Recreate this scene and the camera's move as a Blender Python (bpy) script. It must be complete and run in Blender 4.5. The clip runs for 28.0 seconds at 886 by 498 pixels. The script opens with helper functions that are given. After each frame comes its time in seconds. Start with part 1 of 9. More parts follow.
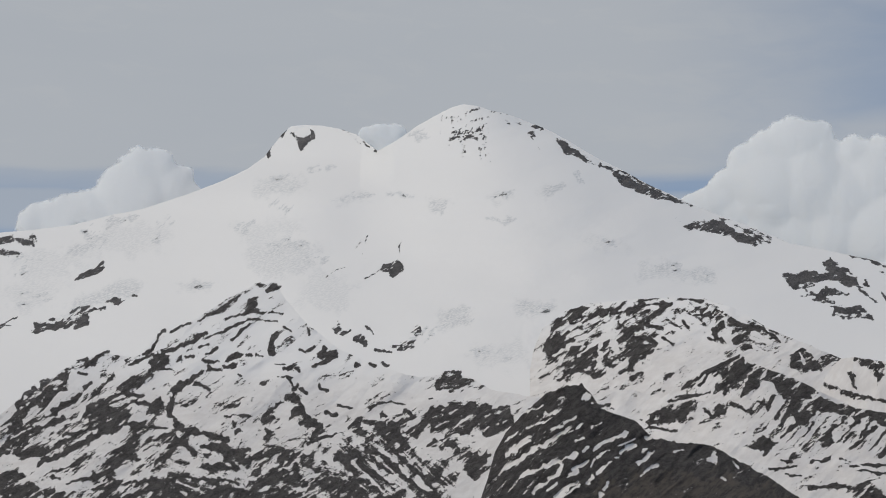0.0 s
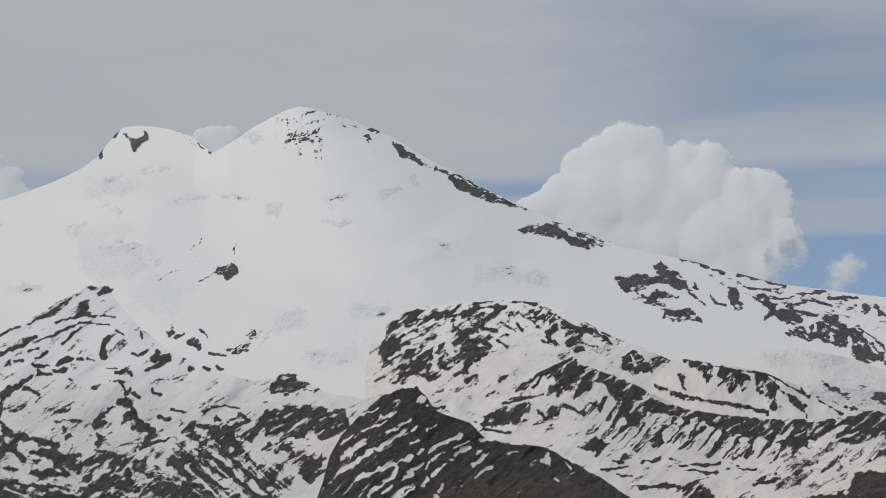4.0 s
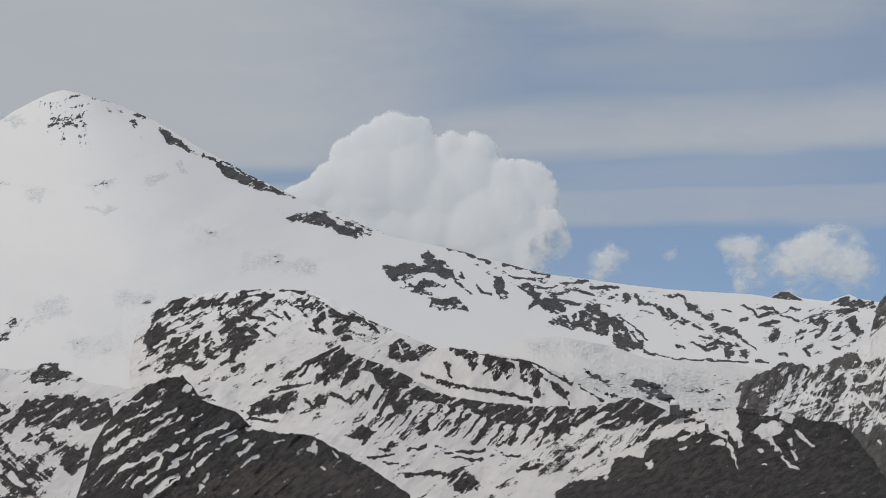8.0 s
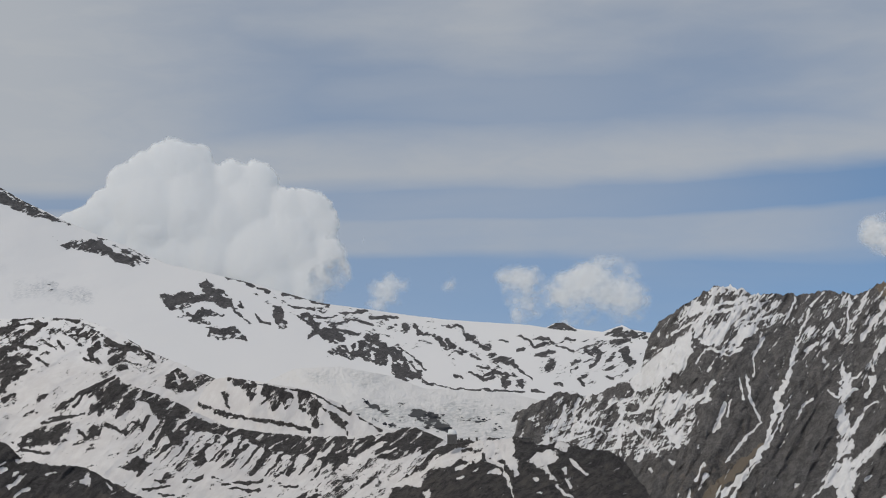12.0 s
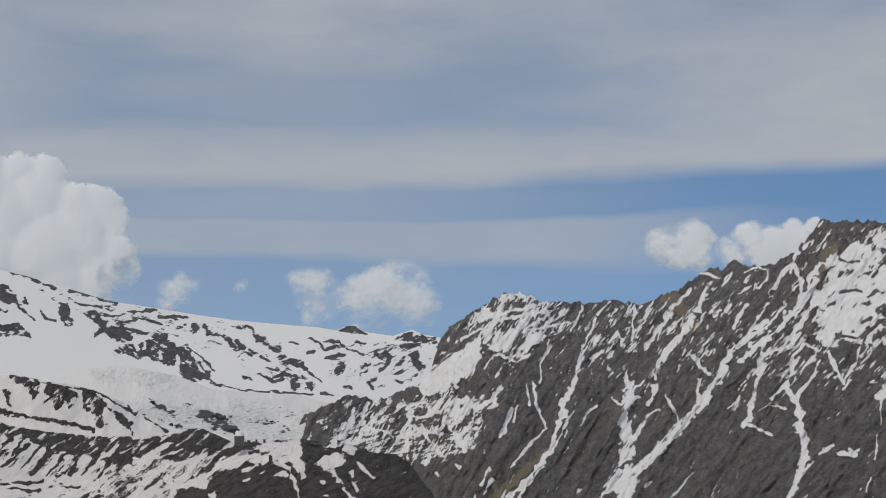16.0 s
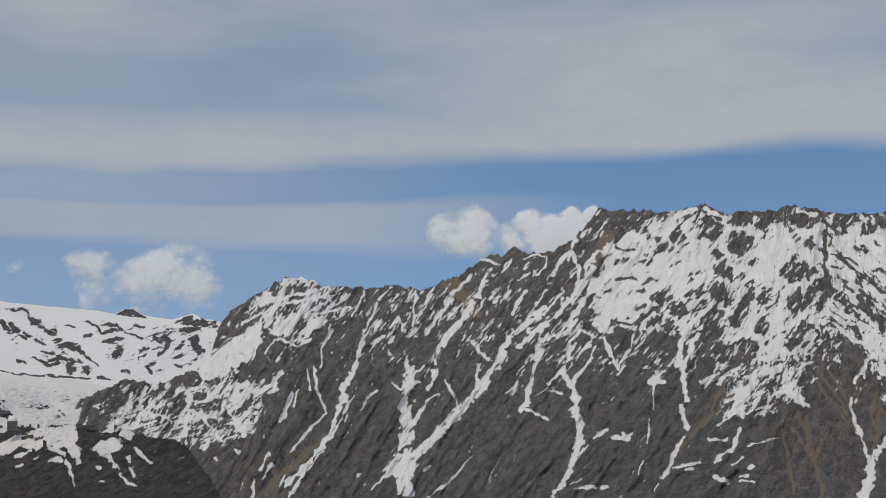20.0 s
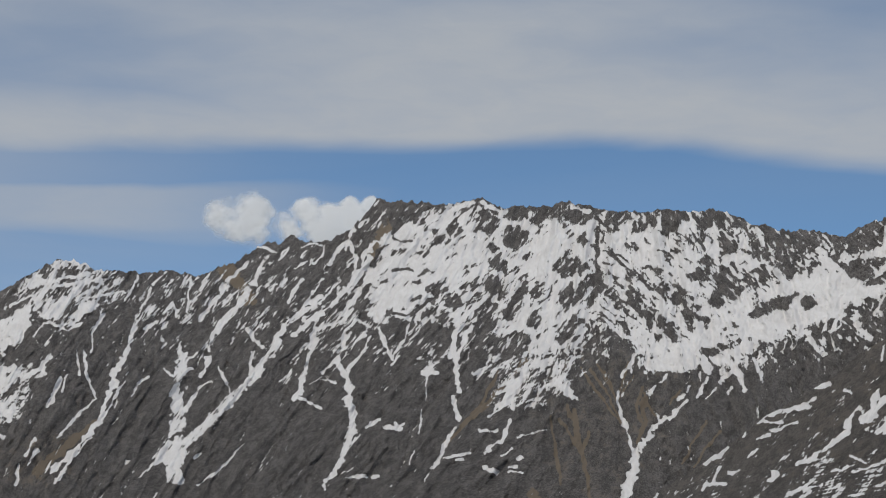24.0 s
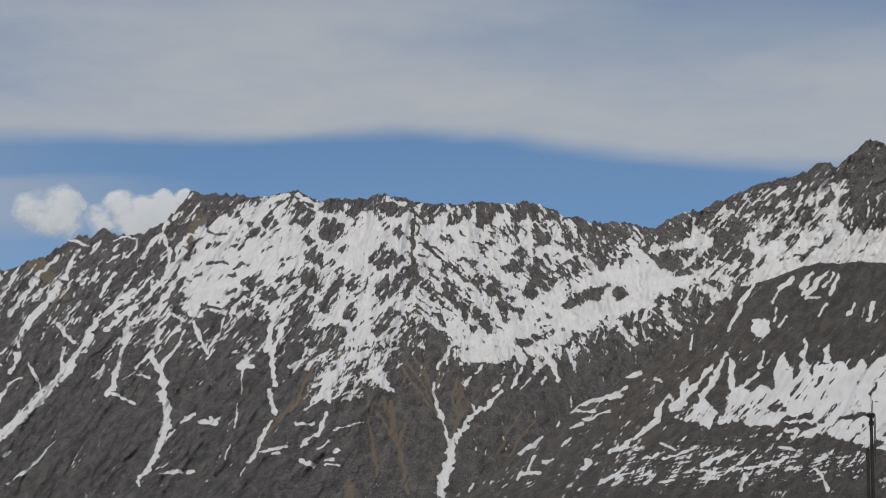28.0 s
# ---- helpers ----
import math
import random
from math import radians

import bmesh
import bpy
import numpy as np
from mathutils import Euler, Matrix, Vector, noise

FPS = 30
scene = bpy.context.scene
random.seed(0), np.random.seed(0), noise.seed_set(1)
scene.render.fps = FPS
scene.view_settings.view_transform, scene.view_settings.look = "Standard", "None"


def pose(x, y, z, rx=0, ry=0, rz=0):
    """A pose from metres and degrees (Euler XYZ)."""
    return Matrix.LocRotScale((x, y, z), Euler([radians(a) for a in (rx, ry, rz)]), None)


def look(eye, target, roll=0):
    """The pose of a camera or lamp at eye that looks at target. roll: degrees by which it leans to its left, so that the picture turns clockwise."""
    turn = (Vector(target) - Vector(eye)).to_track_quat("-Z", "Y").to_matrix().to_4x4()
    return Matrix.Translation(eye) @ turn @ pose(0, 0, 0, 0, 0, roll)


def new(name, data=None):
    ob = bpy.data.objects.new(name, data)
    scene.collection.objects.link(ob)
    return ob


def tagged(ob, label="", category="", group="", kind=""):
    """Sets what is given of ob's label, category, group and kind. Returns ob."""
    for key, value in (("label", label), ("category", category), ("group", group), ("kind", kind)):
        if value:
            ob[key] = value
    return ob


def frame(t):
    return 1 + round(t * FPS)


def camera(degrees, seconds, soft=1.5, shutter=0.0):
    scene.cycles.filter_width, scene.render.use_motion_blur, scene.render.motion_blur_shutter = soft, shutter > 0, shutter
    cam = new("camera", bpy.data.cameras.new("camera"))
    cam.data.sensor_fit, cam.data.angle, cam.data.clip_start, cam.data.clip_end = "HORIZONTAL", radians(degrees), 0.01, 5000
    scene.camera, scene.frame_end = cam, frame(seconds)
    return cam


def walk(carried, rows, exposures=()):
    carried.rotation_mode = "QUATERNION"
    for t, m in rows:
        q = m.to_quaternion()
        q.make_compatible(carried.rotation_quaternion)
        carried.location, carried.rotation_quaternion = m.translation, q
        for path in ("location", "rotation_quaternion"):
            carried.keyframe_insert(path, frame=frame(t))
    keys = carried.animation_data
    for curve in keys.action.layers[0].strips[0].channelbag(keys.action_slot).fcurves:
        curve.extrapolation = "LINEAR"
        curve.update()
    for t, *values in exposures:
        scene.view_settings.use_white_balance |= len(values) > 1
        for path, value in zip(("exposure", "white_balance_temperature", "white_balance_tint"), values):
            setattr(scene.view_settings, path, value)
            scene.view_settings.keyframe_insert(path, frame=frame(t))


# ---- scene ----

import functools

# ---- camera: it stands still on a slope and pans to the right ----
cam = camera(28.91, 28.0, soft=1.0)
EYE = 400.0
ROWS = [
    (0, 0.000, 6.000, -0.360),
    (0.5, -0.559, 5.967, -0.486),
    (1, -1.145, 5.795, -0.148),
    (1.5, -1.897, 5.992, -0.251),
    (2, -2.699, 5.988, 0.048),
    (2.5, -3.009, 6.037, 0.075),
    (3, -3.830, 6.083, 0.068),
    (3.5, -4.749, 6.185, 0.053),
    (5.5, -8.031, 5.732, -0.003),
    (6, -9.275, 5.856, -0.146),
    (6.5, -10.120, 5.651, 0.256),
    (7, -10.742, 5.645, 0.589),
    (7.5, -11.953, 5.832, 0.257),
    (8, -13.263, 5.691, 0.497),
    (8.5, -14.178, 5.474, 0.411),
    (9, -15.051, 5.848, 0.489),
    (9.5, -15.923, 6.090, 0.685),
    (10, -16.624, 6.112, 0.695),
    (10.5, -17.807, 6.077, 0.677),
    (11, -18.811, 6.300, 1.025),
    (11.5, -19.707, 6.494, 0.841),
    (12, -20.646, 6.599, 0.811),
    (12.5, -21.367, 6.622, 0.515),
    (14.5, -24.496, 6.399, 0.555),
    (15, -25.488, 6.741, 0.364),
    (15.5, -26.537, 6.687, 0.430),
    (16, -27.591, 6.642, 0.118),
    (16.5, -28.218, 6.569, -0.096),
    (17, -29.263, 6.740, -0.031),
    (17.5, -29.750, 6.438, -0.150),
    (18, -30.907, 6.400, -0.279),
    (18.5, -31.425, 6.291, -0.334),
    (19, -32.757, 6.165, -0.268),
    (19.5, -33.836, 6.141, 0.025),
    (20, -34.882, 6.113, 0.223),
    (20.5, -35.646, 6.157, 0.008),
    (21, -36.675, 5.959, -0.002),
    (21.5, -37.602, 5.967, 0.028),
    (23.5, -41.163, 5.885, -0.390),
    (24, -42.331, 5.773, -0.548),
    (24.5, -43.416, 5.538, -0.697),
    (25, -44.015, 5.295, -0.497),
    (25.5, -44.998, 5.908, -0.390),
    (26, -46.041, 5.946, -0.267),
    (26.5, -46.531, 5.831, -0.094),
    (27, -47.216, 5.741, -0.066),
    (27.5, -47.700, 5.699, -0.115),
    (28, -48.496, 5.538, 0.276),
]
walk(cam, [(t, pose(0, 0, EYE, 0, 0, yaw) @ pose(0, 0, 0, 90 + pitch) @ pose(0, 0, 0, 0, 0, -roll)) for t, yaw, pitch, roll in ROWS],
     [(0, -0.12), (25.5, -0.12), (25.9, 0.0), (27.6, 0.0), (27.9, -0.12), (28, -0.12)])

# ---- world, sun, exposure ----
SUN_AZ, SUN_EL = -130.0, 52.0
scene.view_settings.exposure = -0.12


def link(tree, a, b):
    tree.links.new(a, b)


def mth(tree, op, a, b=None, c=None, clamp=False):
    n = tree.nodes.new("ShaderNodeMath")
    n.operation, n.use_clamp = op, clamp
    for i, v in enumerate((a, b, c)):
        if v is None:
            continue
        if isinstance(v, (int, float)):
            n.inputs[i].default_value = v
        else:
            tree.links.new(v, n.inputs[i])
    return n.outputs[0]


def ramp(tree, v, a, b, lo=0.0, hi=1.0):
    n = tree.nodes.new("ShaderNodeMapRange")
    n.interpolation_type = "SMOOTHSTEP"
    tree.links.new(v, n.inputs["Value"])
    for k, x in (("From Min", a), ("From Max", b), ("To Min", lo), ("To Max", hi)):
        n.inputs[k].default_value = x
    return n.outputs[0]


def mixc(tree, f, a, b):
    n = tree.nodes.new("ShaderNodeMix")
    n.data_type = "RGBA"
    for s, v in ((n.inputs[0], f), (n.inputs[6], a), (n.inputs[7], b)):
        if isinstance(v, (int, float)):
            s.default_value = v
        elif isinstance(v, tuple):
            s.default_value = (*v, 1)
        else:
            tree.links.new(v, s)
    return n.outputs[2]


def fnoise(tree, vec, scale, detail=5.0, rough=0.55, dist=0.0):
    n = tree.nodes.new("ShaderNodeTexNoise")
    n.inputs["Scale"].default_value, n.inputs["Detail"].default_value = scale, detail
    n.inputs["Roughness"].default_value, n.inputs["Distortion"].default_value = rough, dist
    tree.links.new(vec, n.inputs["Vector"])
    return n.outputs["Fac"]


def comb(tree, x, y, z):
    n = tree.nodes.new("ShaderNodeCombineXYZ")
    for i, v in enumerate((x, y, z)):
        if isinstance(v, (int, float)):
            n.inputs[i].default_value = v
        else:
            tree.links.new(v, n.inputs[i])
    return n.outputs[0]


def make_sky():
    w = bpy.data.worlds.new("sky")
    scene.world = w
    w.use_nodes = True
    t = w.node_tree
    t.nodes.clear()
    out, bg = t.nodes.new("ShaderNodeOutputWorld"), t.nodes.new("ShaderNodeBackground")
    sky = t.nodes.new("ShaderNodeTexSky")
    sky.sky_type, sky.sun_disc = "NISHITA", False
    sky.sun_elevation, sky.sun_rotation = radians(SUN_EL), radians(SUN_AZ)
    sky.altitude, sky.air_density, sky.dust_density = 3000, 1.0, 0.6
    sky_dir = t.nodes.new("ShaderNodeVectorMath")
    sky_dir.operation = "ADD"
    sky_dir.inputs[1].default_value = (0, 0, 0.175)
    tc, sep = t.nodes.new("ShaderNodeTexCoord"), t.nodes.new("ShaderNodeSeparateXYZ")
    link(t, tc.outputs["Generated"], sep.inputs[0])
    link(t, tc.outputs["Generated"], sky_dir.inputs[0])
    link(t, sky_dir.outputs[0], sky.inputs["Vector"])
    x, y, z = sep.outputs
    az = mth(t, "MULTIPLY", mth(t, "ARCTAN2", x, y), 57.2958)
    el = mth(t, "MULTIPLY", mth(t, "ARCSINE", z), 57.2958)
    # long streaks in the cloud sheet: wide across, thin in height
    streak = comb(t, mth(t, "MULTIPLY", az, 0.05), mth(t, "MULTIPLY", el, 0.28), 0.0)
    n1 = fnoise(t, streak, 1.0, 5, 0.5, 0.3)
    n2 = fnoise(t, comb(t, mth(t, "MULTIPLY", az, 0.03), mth(t, "MULTIPLY", el, 0.12), 3.0), 1.3, 4, 0.5)
    n3 = fnoise(t, comb(t, mth(t, "MULTIPLY_ADD", el, 0.25, mth(t, "MULTIPLY", az, 0.22)), mth(t, "MULTIPLY_ADD", az, -0.06, mth(t, "MULTIPLY", el, 0.7)), 9.0), 1.6, 6, 0.6, 0.4)
    # lower edge of the sheet rises to the east
    e = mth(t, "MULTIPLY_ADD", mth(t, "SUBTRACT", n1, 0.5), 2.2, el)
    edge = mth(t, "SUBTRACT", ramp(t, az, 0.0, 45.0, 7.8, 9.0), ramp(t, az, 46.0, 64.0, 0.0, 1.1))
    sheet_f = ramp(t, mth(t, "SUBTRACT", e, edge), -0.35, 0.75)
    west = ramp(t, az, 4.0, 13.0, 1.0, 0.0)
    westlow = mth(t, "MULTIPLY", west, ramp(t, mth(t, "ADD", el, mth(t, "MULTIPLY", n1, 3.0)), 7.5, 11.0, 0.35, 1.0))
    # thin veil under the sheet
    veil = mth(t, "MULTIPLY", ramp(t, e, 5.4, 6.5), ramp(t, e, 8.15, 7.5))
    veil = mth(t, "MULTIPLY", mth(t, "MULTIPLY", veil, ramp(t, az, 44.0, 30.0)), 0.8)
    cover = mth(t, "MAXIMUM", mth(t, "MAXIMUM", sheet_f, westlow), veil)
    thin = mth(t, "MAXIMUM", ramp(t, n2, 0.36, 0.64, 0.97, 0.45), mth(t, "MAXIMUM", ramp(t, el, 9.5, 12.5, 0.9, 0.0), ramp(t, az, 6.0, 27.0, 0.97, 0.0)))
    thin = mth(t, "MULTIPLY", thin, mth(t, "SUBTRACT", 1.0, mth(t, "MULTIPLY", ramp(t, az, 48.0, 60.0, 0.0, 0.5), ramp(t, e, 10.8, 13.2))))
    cover = mth(t, "MAXIMUM", mth(t, "MULTIPLY", mth(t, "MULTIPLY", cover, thin), mth(t, "MAXIMUM", ramp(t, n3, 0.3, 0.7, 0.92, 1.03), ramp(t, az, 4.0, 22.0, 1.0, 0.8)), clamp=True), mth(t, "MULTIPLY", ramp(t, az, 18.0, 42.0, 0.5, 0.08), ramp(t, n1, 0.3, 0.65, 0.7, 1.25)))
    blue = t.nodes.new("ShaderNodeVectorMath")
    blue.operation = "MULTIPLY"
    blue.inputs[1].default_value = (0.094, 0.121, 0.127)
    link(t, sky.outputs[0], blue.inputs[0])
    grey = mixc(t, n1, (0.415, 0.447, 0.49), (0.475, 0.497, 0.525))
    link(t, mixc(t, cover, blue.outputs[0], grey), bg.inputs["Color"])
    bg.inputs["Strength"].default_value = 1.0
    link(t, bg.outputs[0], out.inputs[0])


make_sky()
sun = new("sun", bpy.data.lights.new("sun", "SUN"))
sun.data.energy, sun.data.angle, sun.data.color = 1.53, radians(9.0), (1.0, 0.945, 0.86)
a, e = radians(SUN_AZ), radians(SUN_EL)
sun.matrix_world = look((math.sin(a) * math.cos(e) * 900, math.cos(a) * math.cos(e) * 900, EYE + math.sin(e) * 900), (0, 0, EYE))


# ---- materials ----
def material(name):
    m = bpy.data.materials.new(name)
    m.use_nodes = True
    t = m.node_tree
    return m, t, t.nodes["Principled BSDF"]


def terrain(name, rock_a, rock_b, scree, snow_a, snow_b, grain=3.4, scale=5.0, dents=0.06, ice=False, stretch=0.8):
    """Snow lying on rock: the mesh attribute 'snow' says where it lies, 'tint' where rock turns to scree, 'flow' runs down the slope."""
    m, t, b = material(name)
    at, ti, fl = (t.nodes.new("ShaderNodeAttribute") for _ in range(3))
    at.attribute_name, ti.attribute_name, fl.attribute_name = "snow", "tint", "flow"
    geo = t.nodes.new("ShaderNodeNewGeometry")
    pos, flow = geo.outputs["Position"], fl.outputs["Vector"]
    along = t.nodes.new("ShaderNodeVectorMath")
    along.operation = "MULTIPLY"
    along.inputs[1].default_value = (stretch, 1.0, 1.0)
    link(t, flow, along.inputs[0])
    streak = fnoise(t, along.outputs[0], scale, 4, 0.5, 0.3)
    fine = fnoise(t, pos, 0.25, 6, 0.7)
    mid = fnoise(t, pos, 0.03, 5, 0.6)
    f = mth(t, "MULTIPLY_ADD", mth(t, "SUBTRACT", streak, 0.5), grain, at.outputs["Fac"])
    f = mth(t, "MULTIPLY_ADD", mth(t, "SUBTRACT", fine, 0.5), 0.3, f)
    lies = ramp(t, f, -0.10, 0.10)
    runs = t.nodes.new("ShaderNodeVectorMath")
    runs.operation = "MULTIPLY"
    runs.inputs[1].default_value = (0.75, 1.0, 1.0)
    link(t, flow, runs.inputs[0])
    rib = fnoise(t, runs.outputs[0], scale * 1.8, 6, 0.74, 0.7)
    band = fnoise(t, flow, scale * 0.22, 5, 0.62, 0.4)
    rock = mixc(t, ramp(t, mth(t, "MULTIPLY_ADD", fine, 0.2, mth(t, "MULTIPLY_ADD", rib, 0.5, mth(t, "MULTIPLY", band, 0.3))), 0.42, 0.59), rock_a, rock_b)
    rough = mth(t, "MULTIPLY_ADD", mth(t, "SUBTRACT", band, 0.45), 1.6, ti.outputs["Fac"])
    rock = mixc(t, mth(t, "MULTIPLY", ramp(t, rough, 0.22, 0.95), 0.85), rock, scree)
    snow = mixc(t, ramp(t, mth(t, "MULTIPLY_ADD", band, 0.5, mth(t, "MULTIPLY", mid, 0.5)), 0.36, 0.64), snow_a, snow_b)
    snow = mixc(t, ramp(t, ti.outputs["Fac"], 0.0, -1.0), snow, (0.81, 0.788, 0.768))
    # tint greys crevassed snow in streaks, its shade held in the colour
    if ice:
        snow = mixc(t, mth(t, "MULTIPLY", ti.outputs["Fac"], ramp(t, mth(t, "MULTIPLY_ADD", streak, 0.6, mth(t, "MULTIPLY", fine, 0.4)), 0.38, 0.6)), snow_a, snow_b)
    link(t, mixc(t, lies, rock, snow), b.inputs["Base Color"])
    link(t, ramp(t, lies, 0.0, 1.0, 0.92, 0.7), b.inputs["Roughness"])
    b.inputs["Specular IOR Level"].default_value = 0.15
    bump = t.nodes.new("ShaderNodeBump")
    bump.inputs["Distance"].default_value = 5.0
    bump.inputs["Strength"].default_value = 1.0
    h = mth(t, "MULTIPLY", mth(t, "ADD", fine, mth(t, "ADD", mid, mth(t, "MULTIPLY", rib, 1.25))), ramp(t, lies, 0.0, 1.0, 1.0, dents))
    link(t, mth(t, "MULTIPLY_ADD", lies, 0.12, h), bump.inputs["Height"])
    link(t, bump.outputs[0], b.inputs["Normal"])
    return m


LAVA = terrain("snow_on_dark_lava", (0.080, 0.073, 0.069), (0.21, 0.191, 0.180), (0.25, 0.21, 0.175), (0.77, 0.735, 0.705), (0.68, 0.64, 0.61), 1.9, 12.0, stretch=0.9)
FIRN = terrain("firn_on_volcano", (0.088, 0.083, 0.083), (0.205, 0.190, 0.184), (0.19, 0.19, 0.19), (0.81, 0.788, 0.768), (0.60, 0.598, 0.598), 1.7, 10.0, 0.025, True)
GNEISS = terrain("snow_on_gneiss", (0.142, 0.132, 0.126), (0.345, 0.321, 0.303), (0.40, 0.32, 0.235), (0.80, 0.785, 0.772), (0.71, 0.69, 0.675), 2.2, 15.0, stretch=0.4)
EARTH = terrain("snow_on_brown_scree", (0.158, 0.143, 0.131), (0.32, 0.290, 0.262), (0.30, 0.25, 0.20), (0.80, 0.785, 0.772), (0.71, 0.69, 0.675), 2.0, 13.0, stretch=0.4)
# ICE's near-black rock tones hold the ice cave's shade as colour
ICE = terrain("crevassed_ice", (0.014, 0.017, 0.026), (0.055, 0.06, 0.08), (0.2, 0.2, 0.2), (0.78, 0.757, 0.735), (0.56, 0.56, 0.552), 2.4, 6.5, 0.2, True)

# ---- noise and painting tools for the land ----


def cell(ix, iy, seed):
    h = (ix.astype(np.int64) * 374761393 + iy.astype(np.int64) * 668265263 + seed * 974634777) & 0x7FFFFFFF
    h = ((h ^ (h >> 13)) * 1274126177) & 0x7FFFFFFF
    h = ((h ^ (h >> 16)) * 1103515245) & 0x7FFFFFFF
    return ((h >> 8) & 0xFFFF) / 65535.0


def vnoise(x, y, seed):
    x0, y0 = np.floor(x), np.floor(y)
    fx, fy = x - x0, y - y0
    fx, fy = fx ** 3 * (fx * (fx * 6 - 15) + 10), fy ** 3 * (fy * (fy * 6 - 15) + 10)
    a, b = cell(x0, y0, seed), cell(x0 + 1, y0, seed)
    c, d = cell(x0, y0 + 1, seed), cell(x0 + 1, y0 + 1, seed)
    return (a + (b - a) * fx) * (1 - fy) + (c + (d - c) * fx) * fy


def fbm(x, y, seed, octaves=5, gain=0.55):
    """Noise of many sizes, about -1 to 1."""
    s, amp, tot = 0.0, 1.0, 0.0
    for k in range(octaves):
        s = s + amp * (vnoise(x, y, seed + 17 * k) * 2 - 1)
        tot += amp * 0.6
        x, y, amp = x * 2.03 + 5.2, y * 2.03 + 1.7, amp * gain
    return s / tot


def ridged(x, y, seed, octaves=4, gain=0.5):
    """Sharp crests at 1, hollows towards 0."""
    s, amp, tot = 0.0, 1.0, 0.0
    for k in range(octaves):
        s = s + amp * (1 - np.abs(vnoise(x, y, seed + 31 * k) * 2 - 1))
        tot += amp
        x, y, amp = x * 2.1 + 3.1, y * 2.1 + 7.7, amp * gain
    return s / tot


def turned(az, el, angle, sx, sy):
    """Plan coordinates turned so that the first runs along the streaks; sx, sy: sizes in degrees along and across."""
    c, s = math.cos(radians(angle)), math.sin(radians(angle))
    return (az * c + el * s) / sx, (el * c - az * s) / sy


def crop(az, el, pts, pad):
    p = np.array([q[:2] for q in pts])
    lo, hi = p.min(0) - pad, p.max(0) + pad
    return np.nonzero((az > lo[0]) & (az < hi[0]) & (el > lo[1]) & (el < hi[1]))[0]


def seg_dist(x, y, a, b):
    dx, dy = b[0] - a[0], b[1] - a[1]
    k = np.clip(((x - a[0]) * dx + (y - a[1]) * dy) / (dx * dx + dy * dy + 1e-9), 0, 1)
    return np.hypot(x - a[0] - k * dx, y - a[1] - k * dy), k


class Land:
    """Bearing, height angle, snow, scree and relief of all points of one sheet of land."""

    def __init__(self, az, el, snow):
        self.grid = az, el
        self.az, self.el = az.ravel(), el.ravel()
        self.snow = np.full(self.az.shape, float(snow))
        self.tint = np.zeros(self.az.shape)
        self.deep = np.zeros(self.az.shape)
        self.lean = lambda az: 36

    def stroke(self, pts, w0, w1, value, rough=0.35, deep=0.0, what="snow"):
        """A strip along a line, w0 wide at its start and w1 at its end, with a ragged edge."""
        i = crop(self.az, self.el, pts, max(w0, w1) * 2 + 0.1)
        if not len(i):
            return
        x, y = self.az[i], self.el[i]
        bend = 0.05 + 0.35 * min(w0, w1)
        x, y = x + bend * fbm(x * 1.9, y * 1.9, 88, 3, 0.6), y + bend * fbm(x * 1.9, y * 1.9, 89, 3, 0.6)
        if value < 0:
            x, y = x + 0.05 * fbm(x * 6.0, y * 6.0, 94, 3, 0.7), y + 0.05 * fbm(x * 6.0, y * 6.0, 95, 3, 0.7)
        wob = fbm(x * 2.3, y * 2.3, 91, 5, 0.75) * rough * 1.9
        best = np.full(x.shape, -9.0)
        n = len(pts) - 1
        for k in range(n):
            d, u = seg_dist(x, y, pts[k], pts[k + 1])
            w = w0 + (w1 - w0) * (k + u) / n
            best = np.maximum(best, 1 - d / np.maximum(w * (1 + wob), 0.004))
        m = np.clip(best * 1.5 + 0.45, 0, 1)
        m = m * m * (3 - 2 * m)
        if what == "snow" and value < 0:
            m = m * np.clip(0.78 + 0.75 * fbm(x * 5.2, y * 7.4, 93, 4, 0.7), 0, 1)
        f = self.snow if what == "snow" else self.tint
        f[i] += (value - f[i]) * m
        if deep:
            self.deep[i] += deep * np.clip(best + 0.5, 0, 1)

    def inside(self, pts, soft, rough=0.0):
        soft = soft * 1.5
        i = crop(self.az, self.el, pts, soft)
        x, y = self.az[i], self.el[i]
        wx, wy = fbm(x * 2.7, y * 2.7, 5, 4, 0.65) * soft * 0.7, fbm(x * 2.7, y * 2.7, 6, 4, 0.65) * soft * 0.7
        x, y = x + wx, y + wy
        if rough:
            x, y = x + rough * fbm(x * 6.0, y * 6.0, 7, 3, 0.5), y + rough * fbm(x * 6.0, y * 6.0, 8, 3, 0.5)
        ins, d = np.zeros(x.shape, bool), np.full(x.shape, 99.0)
        for k in range(len(pts)):
            a, b = pts[k - 1], pts[k]
            d = np.minimum(d, seg_dist(x, y, a, b)[0])
            if a[1] != b[1]:
                ins ^= ((a[1] > y) != (b[1] > y)) & (x < (b[0] - a[0]) * (y - a[1]) / (b[1] - a[1]) + a[0])
        m = np.clip(np.where(ins, d, -d) / soft + 0.5, 0, 1)
        return i, m * m * (3 - 2 * m)

    def area(self, pts, value, soft=0.15, what="snow"):
        """A plain patch within an outline."""
        i, m = self.inside(pts, soft)
        if what == "tint":
            self.tint[i] = np.maximum(self.tint[i], value * m)
            return
        x, y = self.az[i], self.el[i]
        q = 0.5 * fbm(x * 2.0, y * 2.0, 61, 3)
        rag = fbm(x * 4.5 + q, y * 6.5 + q, 62, 5, 0.78)
        self.snow[i] += (value * 0.8 + (0.85 if value < 0 else 0.25) * rag - self.snow[i]) * m

